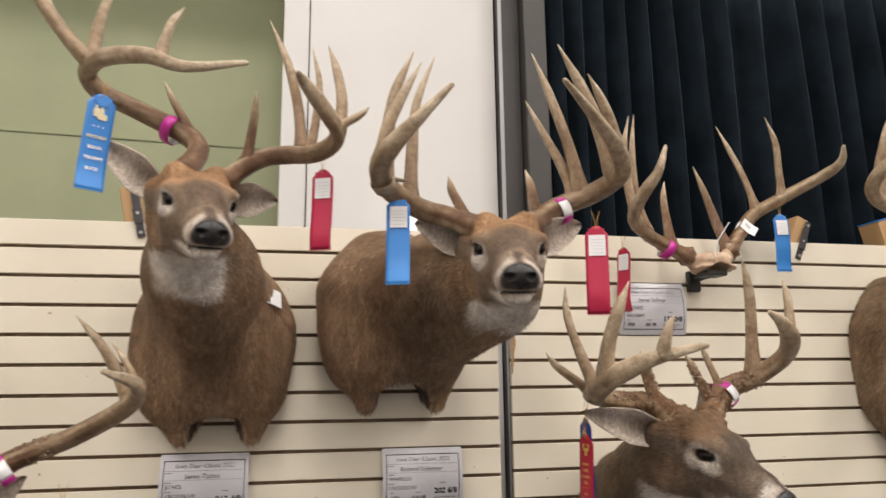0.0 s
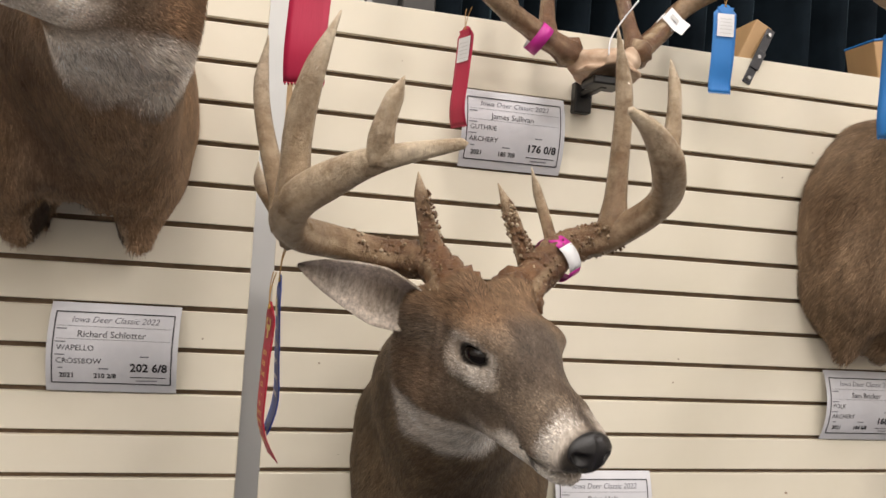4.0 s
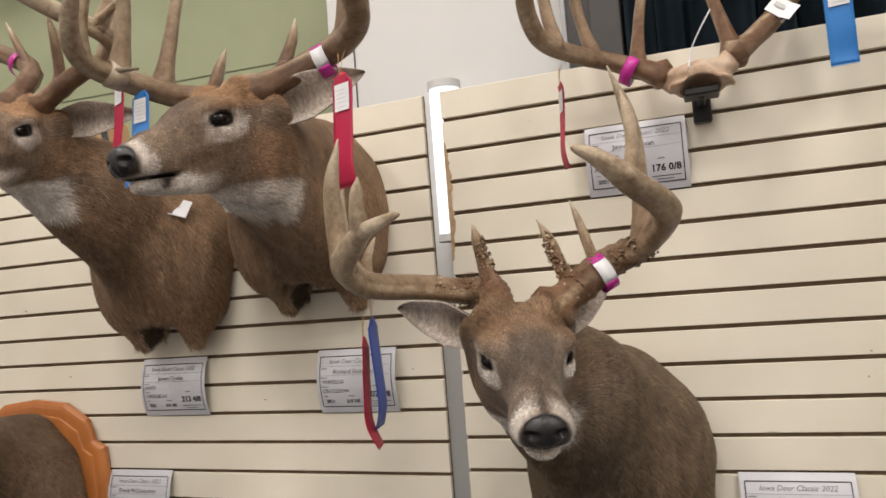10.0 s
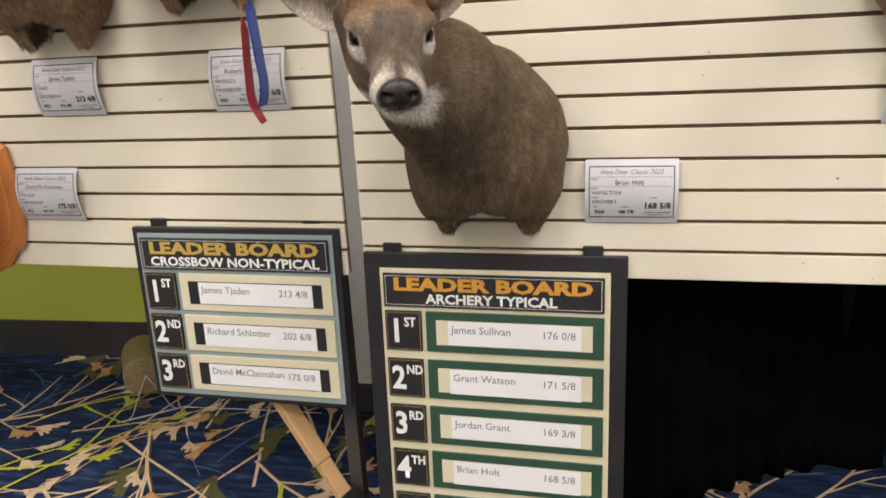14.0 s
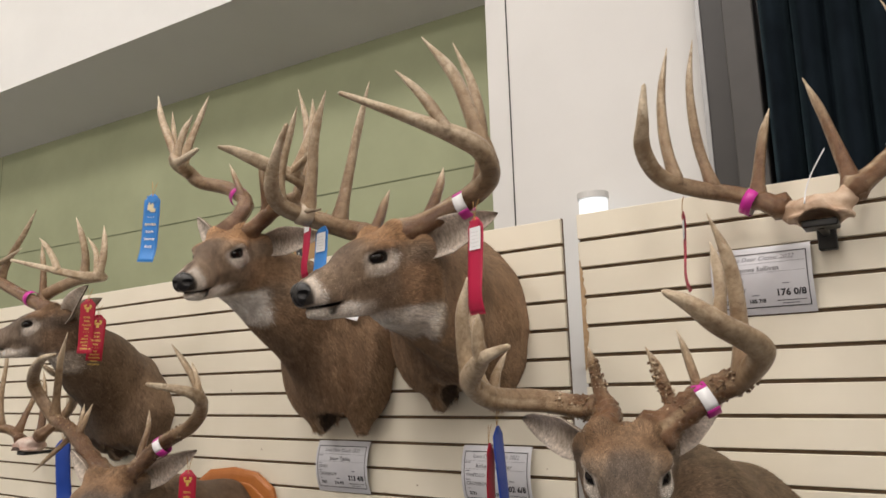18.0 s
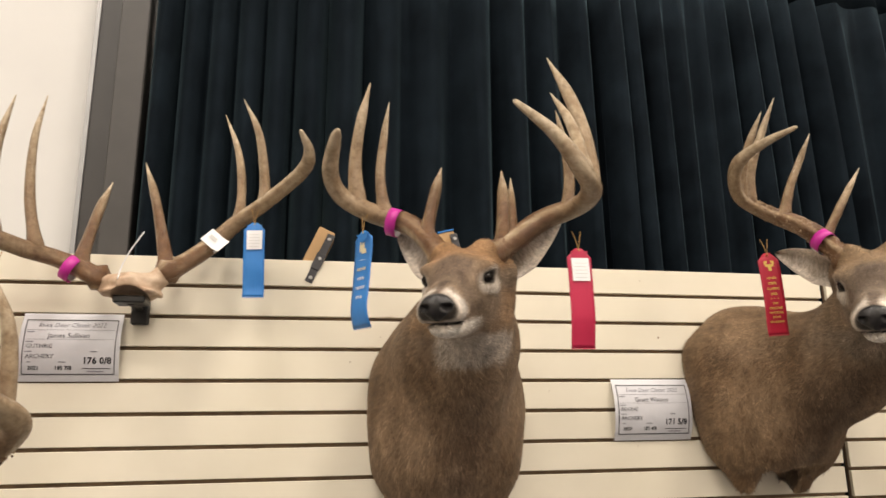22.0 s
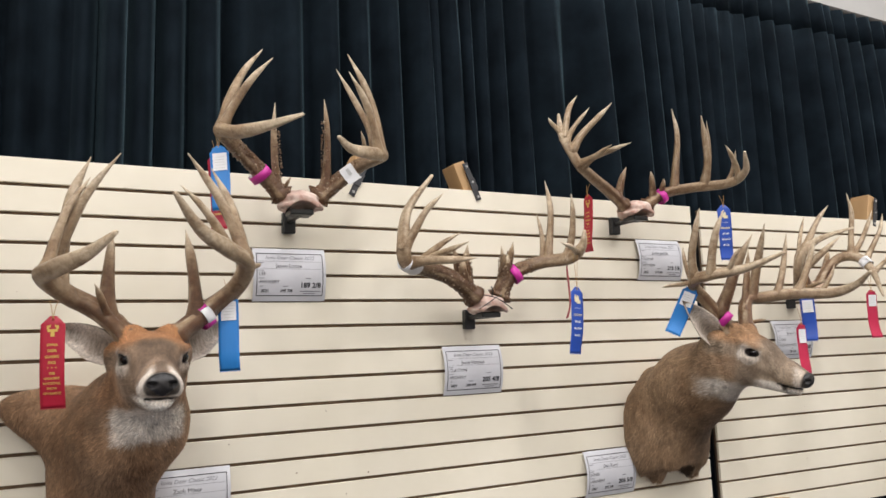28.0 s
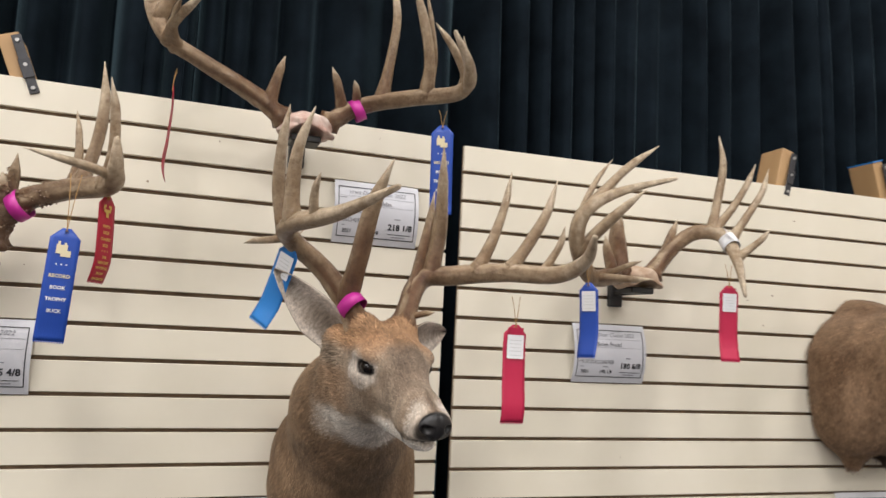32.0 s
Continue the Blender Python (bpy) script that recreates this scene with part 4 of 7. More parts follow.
def antler(beam, tines, parent, m, seed, thick=0.021, dark=0.6, lumps=0.5):
    """Main beam through the given places; each tine: share along the beam, tip and thickness."""
    steps, sides = (40, 18) if lumps < 0.8 else (90, 26)
    b = spline(beam, steps)
    sh = np.linspace(0, 1, steps)
    rad = thick * (1.0 - 0.28 * sh) * np.clip((1.05 - sh) / 0.34, 0.10, 1) ** 0.65
    rad *= 1 + 0.40 * np.exp(-((sh - 0.026) / 0.016) ** 2)
    r = random.Random(seed)
    v, f = tube(b, rad, sides, seed, lumps)
    shade = list(np.repeat(0.04 + 0.84 * sh ** (0.62 + 0.36 * dark), sides)) + [1.0]
    me = mesh_of("antler", v, f, M_ANTLER, True)
    set_colours(me, horn_colour(shade, dark, sides))
    ob = part("antler", me, None, parent, m=m)
    for k, (s, tip, th) in enumerate(tines):
        i = min(steps - 1, int(round(s * (steps - 1))))
        p0, p2 = b[i], np.array(tip, float)
        along = p2 - p0
        ln = np.linalg.norm(along)
        out = (p0 + p2) / 2
        out = np.array((out[0], out[1] * 0.6 + 0.03, 0.0))
        out = out / (np.linalg.norm(out) + 1e-6) * ln * (0.07 if s > 0.2 else 0.03)
        side = np.array([r.uniform(-1, 1) for _ in range(3)]) * ln * 0.012
        path = spline([p0 - along * (0.3 * rad[i] / ln), p0 + along * 0.33 + out * 0.85 + side, p0 + along * 0.68 + out * 0.9 - side, p2], 16)
        u = np.linspace(0, 1, 16)
        th = th * (1.05 if s > 0.2 else 0.82 if lumps > 0.8 else 1.22)
        rr = th * (0.30 + 0.70 * np.clip(1 - u, 0, 1) ** 0.6) * np.clip((1.04 - u) / 0.28, 0.08, 1) ** 0.8
        rr = np.minimum(rr * (1 + 0.75 * np.exp(-(u / 0.10) ** 2)), np.maximum(rr, rad[i] * 0.98))
        brow = s < 0.2 and (lumps <= 0.8 or th > 0.0125)
        v, f = tube(path, rr, 11, seed * 7 + k + 1, lumps * (1.0 if s < 0.2 and th > 0.0125 else 0.12))
        base = 0.04 + 0.84 * s ** (0.62 + 0.36 * dark)
        tm = mesh_of("tine", v, f, M_ANTLER, True)
        set_colours(tm, horn_colour(list(np.repeat(base * (1 - u) ** (0.5 if brow else 1.3) + 0.96 * u ** (2.6 if brow else 1.25), 11).clip(0, 1)) + [1.0], dark, 11))
        part("tine", tm, None, ob)
    if lumps > 0.8:
        # pearly burrs round the base and the brow tines
        v, f = [], []
        spots = [(b[int(u * (steps - 1))], rad[int(u * (steps - 1))], Vector(b[int(u * (steps - 1)) + 1] - b[int(u * (steps - 1))]).normalized()) for u in (r.random() ** 1.3 * 0.36 for _ in range(460))]
        for s, tip, th in tines:
            if s < 0.25 and th > 0.0145:
                p0 = b[int(round(s * (steps - 1)))]
                for _ in range(190):
                    u = r.random() * 0.8
                    spots.append((p0 + (np.array(tip) - p0) * u, th * 0.82 * (0.30 + 0.70 * (1 - u) ** 0.6), Vector(np.array(tip) - p0).normalized()))
        for c0, rr, ax in spots:
            d = Vector([r.gauss(0, 1) for _ in range(3)])
            d = (d - ax * d.dot(ax)).normalized()
            c = c0 + np.array(d) * rr * r.uniform(0.98, 1.10)
            size = r.choice((0.0014, 0.0018, 0.0023, 0.0028, 0.0036))
            o = len(v)
            for q in ((1, 0, 0), (-1, 0, 0), (0, 1, 0), (0, -1, 0), (0, 0, 1), (0, 0, -1)):
                v.append(c + np.array(q) * size)
            f += [(o + x, o + y, o + z) for x, y, z in ((0, 2, 4), (2, 1, 4), (1, 3, 4), (3, 0, 4), (2, 0, 5), (1, 2, 5), (3, 1, 5), (0, 3, 5))]
        pm = mesh_of("burr", v, f, M_ANTLER, True)
        set_colours(pm, horn_colour(np.repeat(np.random.RandomState(seed).choice([0.12, 0.25, 0.55, 0.85], len(v) // 6, p=[0.35, 0.3, 0.2, 0.15]), 6), 0.6))
        tagged(part("burr", pm, None, ob), kind="stuff")
    return ob


def ear_mesh():
    """A cupped leaf-shaped ear, about 19 cm long, with thickness: grows along +x."""
    n, k = 17, 11
    outer, inner = [], []
    for i in range(n):
        u = i / (n - 1)
        w = 0.0445 * min(1.0, 0.55 + 0.45 * u / 0.36) * (1 - u ** 2.1) ** 0.85 + 0.0012
        for j in range(k):
            a = (j / (k - 1) - 0.5) * 2
            cup = 0.95 * (1 - u) ** 0.8 + 0.16
            y = 0.036 * cup * (1 - a * a) - 0.010 * math.sin(u * 3) + 0.012 * u
            outer.append((0.188 * u, y, w * a + 0.006 * math.sin(2.6 * u)))
            inner.append((0.188 * u, y - 0.0035, w * 0.95 * a + 0.006 * math.sin(2.6 * u)))
    v = outer + inner
    f, o = [], n * k
    for i in range(n - 1):
        for j in range(k - 1):
            a, b, c, d = i * k + j, i * k + j + 1, (i + 1) * k + j + 1, (i + 1) * k + j
            f.append((d, c, b, a))
            f.append((o + a, o + b, o + c, o + d))
    for i in range(n - 1):
        f.append((o + i * k, o + (i + 1) * k, (i + 1) * k, i * k))
        f.append((i * k + k - 1, (i + 1) * k + k - 1, o + (i + 1) * k + k - 1, o + i * k + k - 1))
    e = (n - 1) * k
    for j in range(k - 1):
        f.append((e + j, o + e + j, o + e + j + 1, e + j + 1))
    me = mesh_of("ear", v, f, M_FUR, True)
    return me, n, k


TONES = {
    # face, crown, dark points, coat, strength of the eye ring and of the throat patch, its reach
    "brown": ((0.225, 0.168, 0.118), (0.30, 0.178, 0.094), (0.080, 0.056, 0.041), (0.275, 0.182, 0.112), 0.65, 1.0, 0.225),
    "tawny": ((0.215, 0.160, 0.112), (0.29, 0.175, 0.092), (0.085, 0.060, 0.045), (0.232, 0.162, 0.104), 0.50, 0.45, 0.190),
    "dark": ((0.165, 0.130, 0.100), (0.20, 0.125, 0.072), (0.055, 0.042, 0.034), (0.150, 0.104, 0.067), 0.45, 0.7, 0.190),
    "rusty": ((0.235, 0.168, 0.116), (0.33, 0.165, 0.075), (0.085, 0.060, 0.042), (0.245, 0.150, 0.086), 0.40, 0.72, 0.205),
    "grey": ((0.168, 0.132, 0.098), (0.190, 0.122, 0.072), (0.055, 0.043, 0.034), (0.160, 0.116, 0.074), 0.68, 1.0, 0.205),
    "olive": ((0.190, 0.150, 0.112), (0.215, 0.150, 0.090), (0.080, 0.060, 0.046), (0.224, 0.153, 0.093), 0.50, 0.06, 0.190),
    "plain": ((0.195, 0.145, 0.102), (0.27, 0.160, 0.084), (0.075, 0.054, 0.041), (0.235, 0.155, 0.095), 0.55, 0.05, 0.190),
    "pale": ((0.310, 0.250, 0.188), (0.33, 0.200, 0.110), (0.110, 0.080, 0.058), (0.272, 0.186, 0.114), 0.70, 0.75, 0.190),
}
STEP, FINE = 0.0085, 0.0042


def hair_material():
    m, tree, b = material("deer_hair", (0.2, 0.14, 0.1), 0.65)
    at = tree.nodes.new("ShaderNodeAttribute")
    at.attribute_name = "coat"
    patch = node(tree, "ShaderNodeMix")
    patch.data_type, patch.blend_type = "RGBA", "MULTIPLY"
    patch.inputs[0].default_value = 1.0
    tree.links.new(at.outputs["Color"], patch.inputs[6])
    tree.links.new(ramp(tree, noise_of(tree, 6.5, 4, 0.6, "Object", (1, 1, 0.7)), [(0.34, (0.80, 0.73, 0.66)), (0.52, (1.16, 1.14, 1.12)), (0.68, (1.42, 1.40, 1.38))]), patch.inputs[7])
    tree.links.new(patch.outputs[2], b.inputs["Base Color"])
    b.inputs["Specular IOR Level"].default_value = 0.25
    return m


M_HAIR = hair_material()


def fur_hair(v, quads, qv, colours, hm, seed, count):
    """Short lying hairs, each a thin blade that follows the coat's lie from the nose back and down."""
    r = np.random.RandomState(seed)
    a, b, c, d = (v[quads[:, i]] for i in range(4))
    nrm = np.cross(c - a, d - b)
    area = np.linalg.norm(nrm, axis=1)
    nrm /= area[:, None] + 1e-12
    ctr = (a + b + c + d) / 4
    keep = ctr[:, 1] < -0.006
    qc = qv[quads].mean(1)
    onhead = (np.linalg.norm(qc - np.array((0, -0.03, -0.03)), axis=1) < 0.17)
    weight = area * keep * np.where(onhead, 3.2, 1.0)
    bare = (qc[:, 1] < -0.155) & (qc[:, 2] > -0.072)
    eye = (np.abs(qc[:, 0]) > 0.044) & (((qc[:, 1] + 0.015) / 0.027) ** 2 + ((qc[:, 2] - 0.0015) / 0.0155) ** 2 < 1)
    weight[bare | eye] = 0
    pick = r.choice(len(quads), count, p=weight / weight.sum())
    s, t = r.rand(count, 1), r.rand(count, 1)
    root = (a[pick] * (1 - s) + b[pick] * s) * (1 - t) + (d[pick] * (1 - s) + c[pick] * s) * t
    n = nrm[pick]
    jit = n + r.normal(0, 0.20, (count, 3))
    jit /= np.linalg.norm(jit, axis=1, keepdims=True)
    back = np.array(hm.to_3x3() @ Vector((0, 1, -0.15)))
    down = np.array((0.0, 0.62, -0.78))
    far = np.clip((qc[pick, 1:2] - 0.05) / 0.18, 0, 1)
    flow = back * (1 - far) + down * far + r.normal(0, 0.16, (count, 3))
    flow -= n * (flow * n).sum(1, keepdims=True)
    flow /= np.linalg.norm(flow, axis=1, keepdims=True) + 1e-9
    face = np.clip((0.165 - np.linalg.norm(qc[pick] - np.array((0, -0.06, -0.03)), axis=1)) / 0.05, 0, 1)[:, None]
    length = (0.019 * (1 - face) + 0.0062 * face) * r.uniform(0.7, 1.25, (count, 1))
    wide = (0.00072 * (1 - face) + 0.00080 * face) * r.uniform(0.7, 1.3, (count, 1))
    across = np.cross(n, flow)
    p0 = root - n * 0.0006 + across * wide
    p1 = root - n * 0.0006 - across * wide
    p2 = root + flow * length + n * length * r.uniform(0.03, 0.13, (count, 1))
    pts = np.stack([p0, p1, p2], 1).reshape(-1, 3)
    tris = np.arange(count * 3).reshape(-1, 3)
    me = bpy.data.meshes.new("fur")
    me.vertices.add(len(pts))
    me.vertices.foreach_set("co", pts.astype(np.float32).ravel())
    me.loops.add(count * 3)
    me.loops.foreach_set("vertex_index", tris.astype(np.int32).ravel())
    me.polygons.add(count)
    me.polygons.foreach_set("loop_start", np.arange(0, count * 3, 3, dtype=np.int32))
    me.materials.append(M_HAIR)
    me.update()
    col = colours[quads[pick, 0]] * r.choice([0.48, 0.72, 0.95, 1.14, 1.38, 1.72], (count, 1), p=[0.12, 0.18, 0.25, 0.22, 0.15, 0.08])
    clump = np.array([noise.noise((Vector(c) * 1.0)[:]) for c in np.stack([root[:, 0] * 70, root[:, 1] * 60, root[:, 2] * 26], 1)])[:, None]
    col = col * np.clip(1 + 0.42 * clump, 0.5, 1.6)
    tip = col * r.choice([0.75, 1.0, 1.35], (count, 1))
    set_colours(me, np.clip(np.stack([col * 0.92, col * 0.92, tip], 1).reshape(-1, 3), 0, 1))
    me.shade_smooth()
    me.normals_split_custom_set_from_vertices(np.repeat(jit, 3, 0).tolist())
    return me


def outward(v, quads, d, lo, step, axes):
    """Turn every face outwards by the field's slope."""
    grad = np.stack(np.gradient(d), -1)
    ctr = v[quads].mean(1)
    cell = np.clip(np.round((ctr - lo) / step).astype(int), 0, np.array(d.shape) - 1)
    slope = grad[tuple(cell.T)]
    face = np.cross(v[quads[:, 2]] - v[quads[:, 0]], v[quads[:, 3]] - v[quads[:, 1]])
    if axes:
        slope[ctr[:, 1] > -0.004] = (0, 1, 0)
    wrong = (face * slope).sum(1) < 0
    quads[wrong] = quads[wrong][:, ::-1]
    return quads


def kept(v, quads, keep):
    """Only the faces marked, with the places they use."""
    quads = quads[keep]
    used, inv = np.unique(quads, return_inverse=True)
    return v[used], inv.reshape(quads.shape)


def deer_mount(at, head_at, yaw, pitch, cape, deep, open_hem, tone, seed, racks, rack_at, label, ears, hairs, bend):
    """A shoulder mount: at is the middle of its back on the wall, head_at the place between the eyes."""
    base = Vector(at)
    ob = thing("deer_mount", Matrix.Translation(base), label, "deer mount", "deer mounts on the wall")
    hm = pose(*(Vector(head_at) - base), pitch, 0, yaw)
    horn = Vector(rack_at) - base
    rot, mov, inv = np.array(hm.to_3x3()), np.array(hm.translation), np.array(hm.inverted())
    joint = np.array(hm @ Vector((0, 0.115, -0.045)))
    cape = [(z - base.z, x0 - base.x, x1 - base.x) for z, x0, x1 in cape]
    z0, bl, br = min(cape)
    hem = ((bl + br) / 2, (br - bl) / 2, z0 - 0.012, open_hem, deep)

    def field(g, q):
        d = body_field(g, joint, cape, deep, open_hem, bend)
        near = np.linalg.norm(q - np.array((0, -0.02, -0.03)), axis=-1) < 0.30
        hd = np.full(d.shape, 0.5)
        hd[near] = head_field(q[near])
        d = blend(d, hd, 0.035)
        # hairy stumps that carry the antlers
        for s, (beam, *_) in zip((-1, 1), racks):
            foot = np.array(hm @ Vector((s * 0.036, 0.068, 0.022)))
            top = np.array(horn) + np.array(beam[0])
            d = blend(d, round_cone(g, foot, foot + (top - foot) * 0.45, 0.028, 0.0225), 0.014)
        return np.maximum(d, g[..., 1] + 0.002)

    def grid(lo, hi, step):
        return np.stack(np.meshgrid(*[np.arange(a, b, step) for a, b in zip(lo, hi)], indexing="ij"), -1)
    # shoulders and neck on a coarse grid along the wall
    lo = np.array((min(mov[0] - 0.22, min(c[1] for c in cape) - 0.05), min(-0.30, mov[1] - 0.23), z0 - 0.09))
    hi = np.array((max(mov[0] + 0.22, max(c[2] for c in cape) + 0.05), 0.001, mov[2] + 0.16))
    lo[1] = -STEP * math.ceil(-lo[1] / STEP)
    g = grid(lo, hi, STEP)
    d = field(g, g @ inv[:3, :3].T + inv[:3, 3])
    v, quads = surface_net(np.pad(d, 1, constant_values=0.05), lo - STEP, STEP)
    quads = outward(v, quads, d, lo, STEP, True)
    # the head on a finer grid in its own axes
    flo, fhi = np.array((-0.115, -0.195, -0.145)), np.array((0.115, 0.135, 0.105))
    qg = grid(flo, fhi, FINE)
    fd = field(qg @ rot.T + mov, qg)
    fq, fquads = surface_net(fd, flo, FINE)
    fquads = outward(fq, fquads, fd, flo, FINE, False)
    qc = (v[quads].mean(1)) @ inv[:3, :3].T + inv[:3, 3]
    inside = np.all((qc > flo + 0.014) & (qc < fhi - 0.014), axis=1)
    v, quads = kept(v, quads, ~inside)
    fv = fq @ rot.T + mov
    allv, allq = np.concatenate([v, fv]), np.concatenate([quads, fquads + len(v)])
    qv = allv @ inv[:3, :3].T + inv[:3, 3]
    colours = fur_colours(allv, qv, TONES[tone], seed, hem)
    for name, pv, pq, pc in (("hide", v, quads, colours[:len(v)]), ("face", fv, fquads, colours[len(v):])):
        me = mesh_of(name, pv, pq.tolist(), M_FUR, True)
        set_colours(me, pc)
        part(name, me, None, ob)
    # nose, eyes, ears
    bm = bmesh.new()
    bmesh.ops.create_uvsphere(bm, u_segments=56, v_segments=40, radius=1, matrix=pose(0, -0.163, -0.0445) @ Matrix.Diagonal((0.0315, 0.0175, 0.0240, 1)))
    for w in bm.verts:
        if w.co.z < -0.046:
            w.co.x *= 1 - 17 * (-0.046 - w.co.z)
        if abs(w.co.x) < 0.004 and w.co.y < -0.17:
            w.co.y += 0.0016
        for s in (-1, 1):
            dx, dz = w.co.x - s * 0.0195, w.co.z + 0.0455 - 0.25 * abs(w.co.x - s * 0.0195)
            dist = math.hypot(dx / 0.0095, dz / 0.0075)
            if dist < 1 and w.co.y < -0.163:
                w.co.y += 0.013 * (1 - dist) ** 0.6
    for f in bm.faces:
        f.smooth = True
    part("nose", bm, M_NOSE, ob, "black leathery nose", hm)
    for s in (-1, 1):
        bm = bmesh.new()
        bmesh.ops.create_uvsphere(bm, u_segments=18, v_segments=12, radius=1, matrix=pose(s * 0.0565, -0.012, 0.0015, 0, 0, -18 * s) @ Matrix.Diagonal((0.0150, 0.0178, 0.0135, 1)))
        for f in bm.faces:
            f.smooth = True
        part("eye", bm, M_EYE, ob, "dark glass eye", hm)
        em, n, k = ear_mesh()
        o = n * k
        col = np.zeros((len(em.vertices), 3))
        pale, rear = np.array((0.72, 0.67, 0.61)), np.array(TONES[tone][0]) * 0.85
        r = random.Random(seed)
        for idx in range(len(col)):
            j, i = idx % o % k, idx % o // k
            edge = abs(j / (k - 1) - 0.5) * 2
            col[idx] = rear if idx < o else pale * (0.62 + 0.36 * edge ** 1.2) * r.uniform(0.93, 1.07)
            if i > n - 2:
                col[idx] = rear * 0.45
        set_colours(em, col)
        a = ears[0] if s < 0 else ears[1]
        back = ears[2] if len(ears) > 2 else 35
        em_m = hm @ pose(s * 0.064, 0.096, 0.004) @ (Matrix.Diagonal((s, 1, 1, 1)) @ pose(0, 0, 0, 0, -a, back))
        part("ear", em, None, ob, m=em_m)
    for k, (beam, tines, thick, dk, lumps) in enumerate(racks):
        # the burr sits low on the crown
        foot = np.array(hm @ Vector(((-1, 1)[k] * 0.036, 0.068, 0.022))) - np.array(horn)
        beam = [tuple(foot + (np.array(beam[0]) - foot) * 0.35)] + list(beam[1:])
        antler(beam, tines, ob, Matrix.Translation(horn), seed * 10 + k, thick, dk, lumps)
    tagged(part("fur", fur_hair(allv, allq, qv, colours, hm, seed, hairs), None, ob), kind="stuff")
    return ob


# ---- the mounts on the wall ----
Z = 0.25
# back on the wall, place of the antlers, between the eyes, yaw, pitch, tone, chest depth, open hem, antlers, ears, label
MOUNTS = [
    ((-0.812, 0.0, 1.490), (-0.806, -0.544, 1.740), (-0.811, -0.524, 1.745), 16, 17, "brown", 0.73, True, RACK_D1, (30, 2), "brown whitetail shoulder mount with a massive twisted non-typical rack"),
    ((-0.352, 0.0, 1.545), (-0.206, -0.656, 1.644), (-0.203, -0.650, 1.643), -11, 12, "brown", 0.95, True, RACK_D2, (16, 14, 42), "brown whitetail shoulder mount with very tall thick pale antlers"),
    ((0.360, 0.0, 0.965), (0.295, -0.554, 1.229), (0.292, -0.547, 1.230), 20, 16, "grey", 0.95, True, RACK_D3, (6, 20, 39), "grey-brown whitetail shoulder mount with dark rough burred antler bases"),
    ((1.318, 0.0, 1.435), (1.262, -0.480, 1.685), (1.263, -0.475, 1.690), -27, 12, "tawny", 0.90, False, RACK_D4, (34, 34), "tawny whitetail shoulder mount looking up with its neck stretched"),
    ((2.190, 0.0, 1.480), (2.121, -0.552, 1.686), (2.136, -0.538, 1.694), -46, 17, "olive", 0.92, True, RACK_D5, (20, 9, 30), "tawny whitetail shoulder mount with its head turned aside"),
]
MOUNTS += [
    ((2.745, 0.0, 1.000), (2.864, -0.412, 1.283), (2.861, -0.396, 1.283), 1, 2, "rusty", 0.85, True, RACK_D6, (22, 22), "reddish whitetail shoulder mount with a clean white throat"),
    ((4.650, 0.0, 1.000), (4.638, -0.523, 1.241), (4.632, -0.506, 1.240), 13, 16, "pale", 0.72, True, RACK_D7, (38, 2, 28), "light brown whitetail shoulder mount with wide many-pointed antlers"),
    ((6.225, -0.10, 1.205), (6.274, -0.500, 1.333), (6.274, -0.500, 1.333), 55, 12, "plain", 0.90, True, RACK_D8, (30, 30), "brown whitetail shoulder mount turned away along the wall"),
    ((-1.335, -0.022, 0.83), (-1.262, -0.556, 1.083), (-1.215, -0.583, 1.088), 31, 18, "dark", 0.9, True, RACK_D9, (18, 14, 40), "dark whitetail shoulder mount on an orange-stained wooden plaque"),
    ((-1.95, 0.04, 1.30), (-1.852, -0.500, 1.620), (-1.874, -0.455, 1.626), -38, 6, "dark", 0.9, True, RACK_D10, (30, 30), "grey-brown whitetail shoulder mount with a dense rack of short tines"),
    ((6.98, -0.135, 1.16), (7.06, -0.56, 1.40), (7.06, -0.56, 1.40), 30, 12, "brown", 0.9, True, RACK_D4, (20, 20), "brown whitetail shoulder mount at the end of the display"),
]
# height, left and right edge of each hide along the wall
CAPES = [
    [(1.945, -0.930, -0.690), (1.80, -1.010, -0.622), (1.69, -0.998, -0.626), (1.60, -0.955, -0.642), (1.525, -0.905, -0.690)],
    [(2.010, -0.490, -0.250), (1.90, -0.545, -0.185), (1.78, -0.540, -0.158), (1.68, -0.505, -0.165), (1.595, -0.445, -0.210)],
    [(1.390, 0.245, 0.445), (1.30, 0.195, 0.512), (1.21, 0.175, 0.538), (1.10, 0.198, 0.533), (1.030, 0.230, 0.485)],
    [(1.930, 1.205, 1.440), (1.83, 1.165, 1.470), (1.69, 1.137, 1.500), (1.56, 1.150, 1.485), (1.450, 1.205, 1.435)],
    [(1.925, 2.030, 2.330), (1.86, 1.985, 2.370), (1.72, 2.000, 2.360), (1.60, 2.035, 2.320), (1.520, 2.080, 2.270)],
]
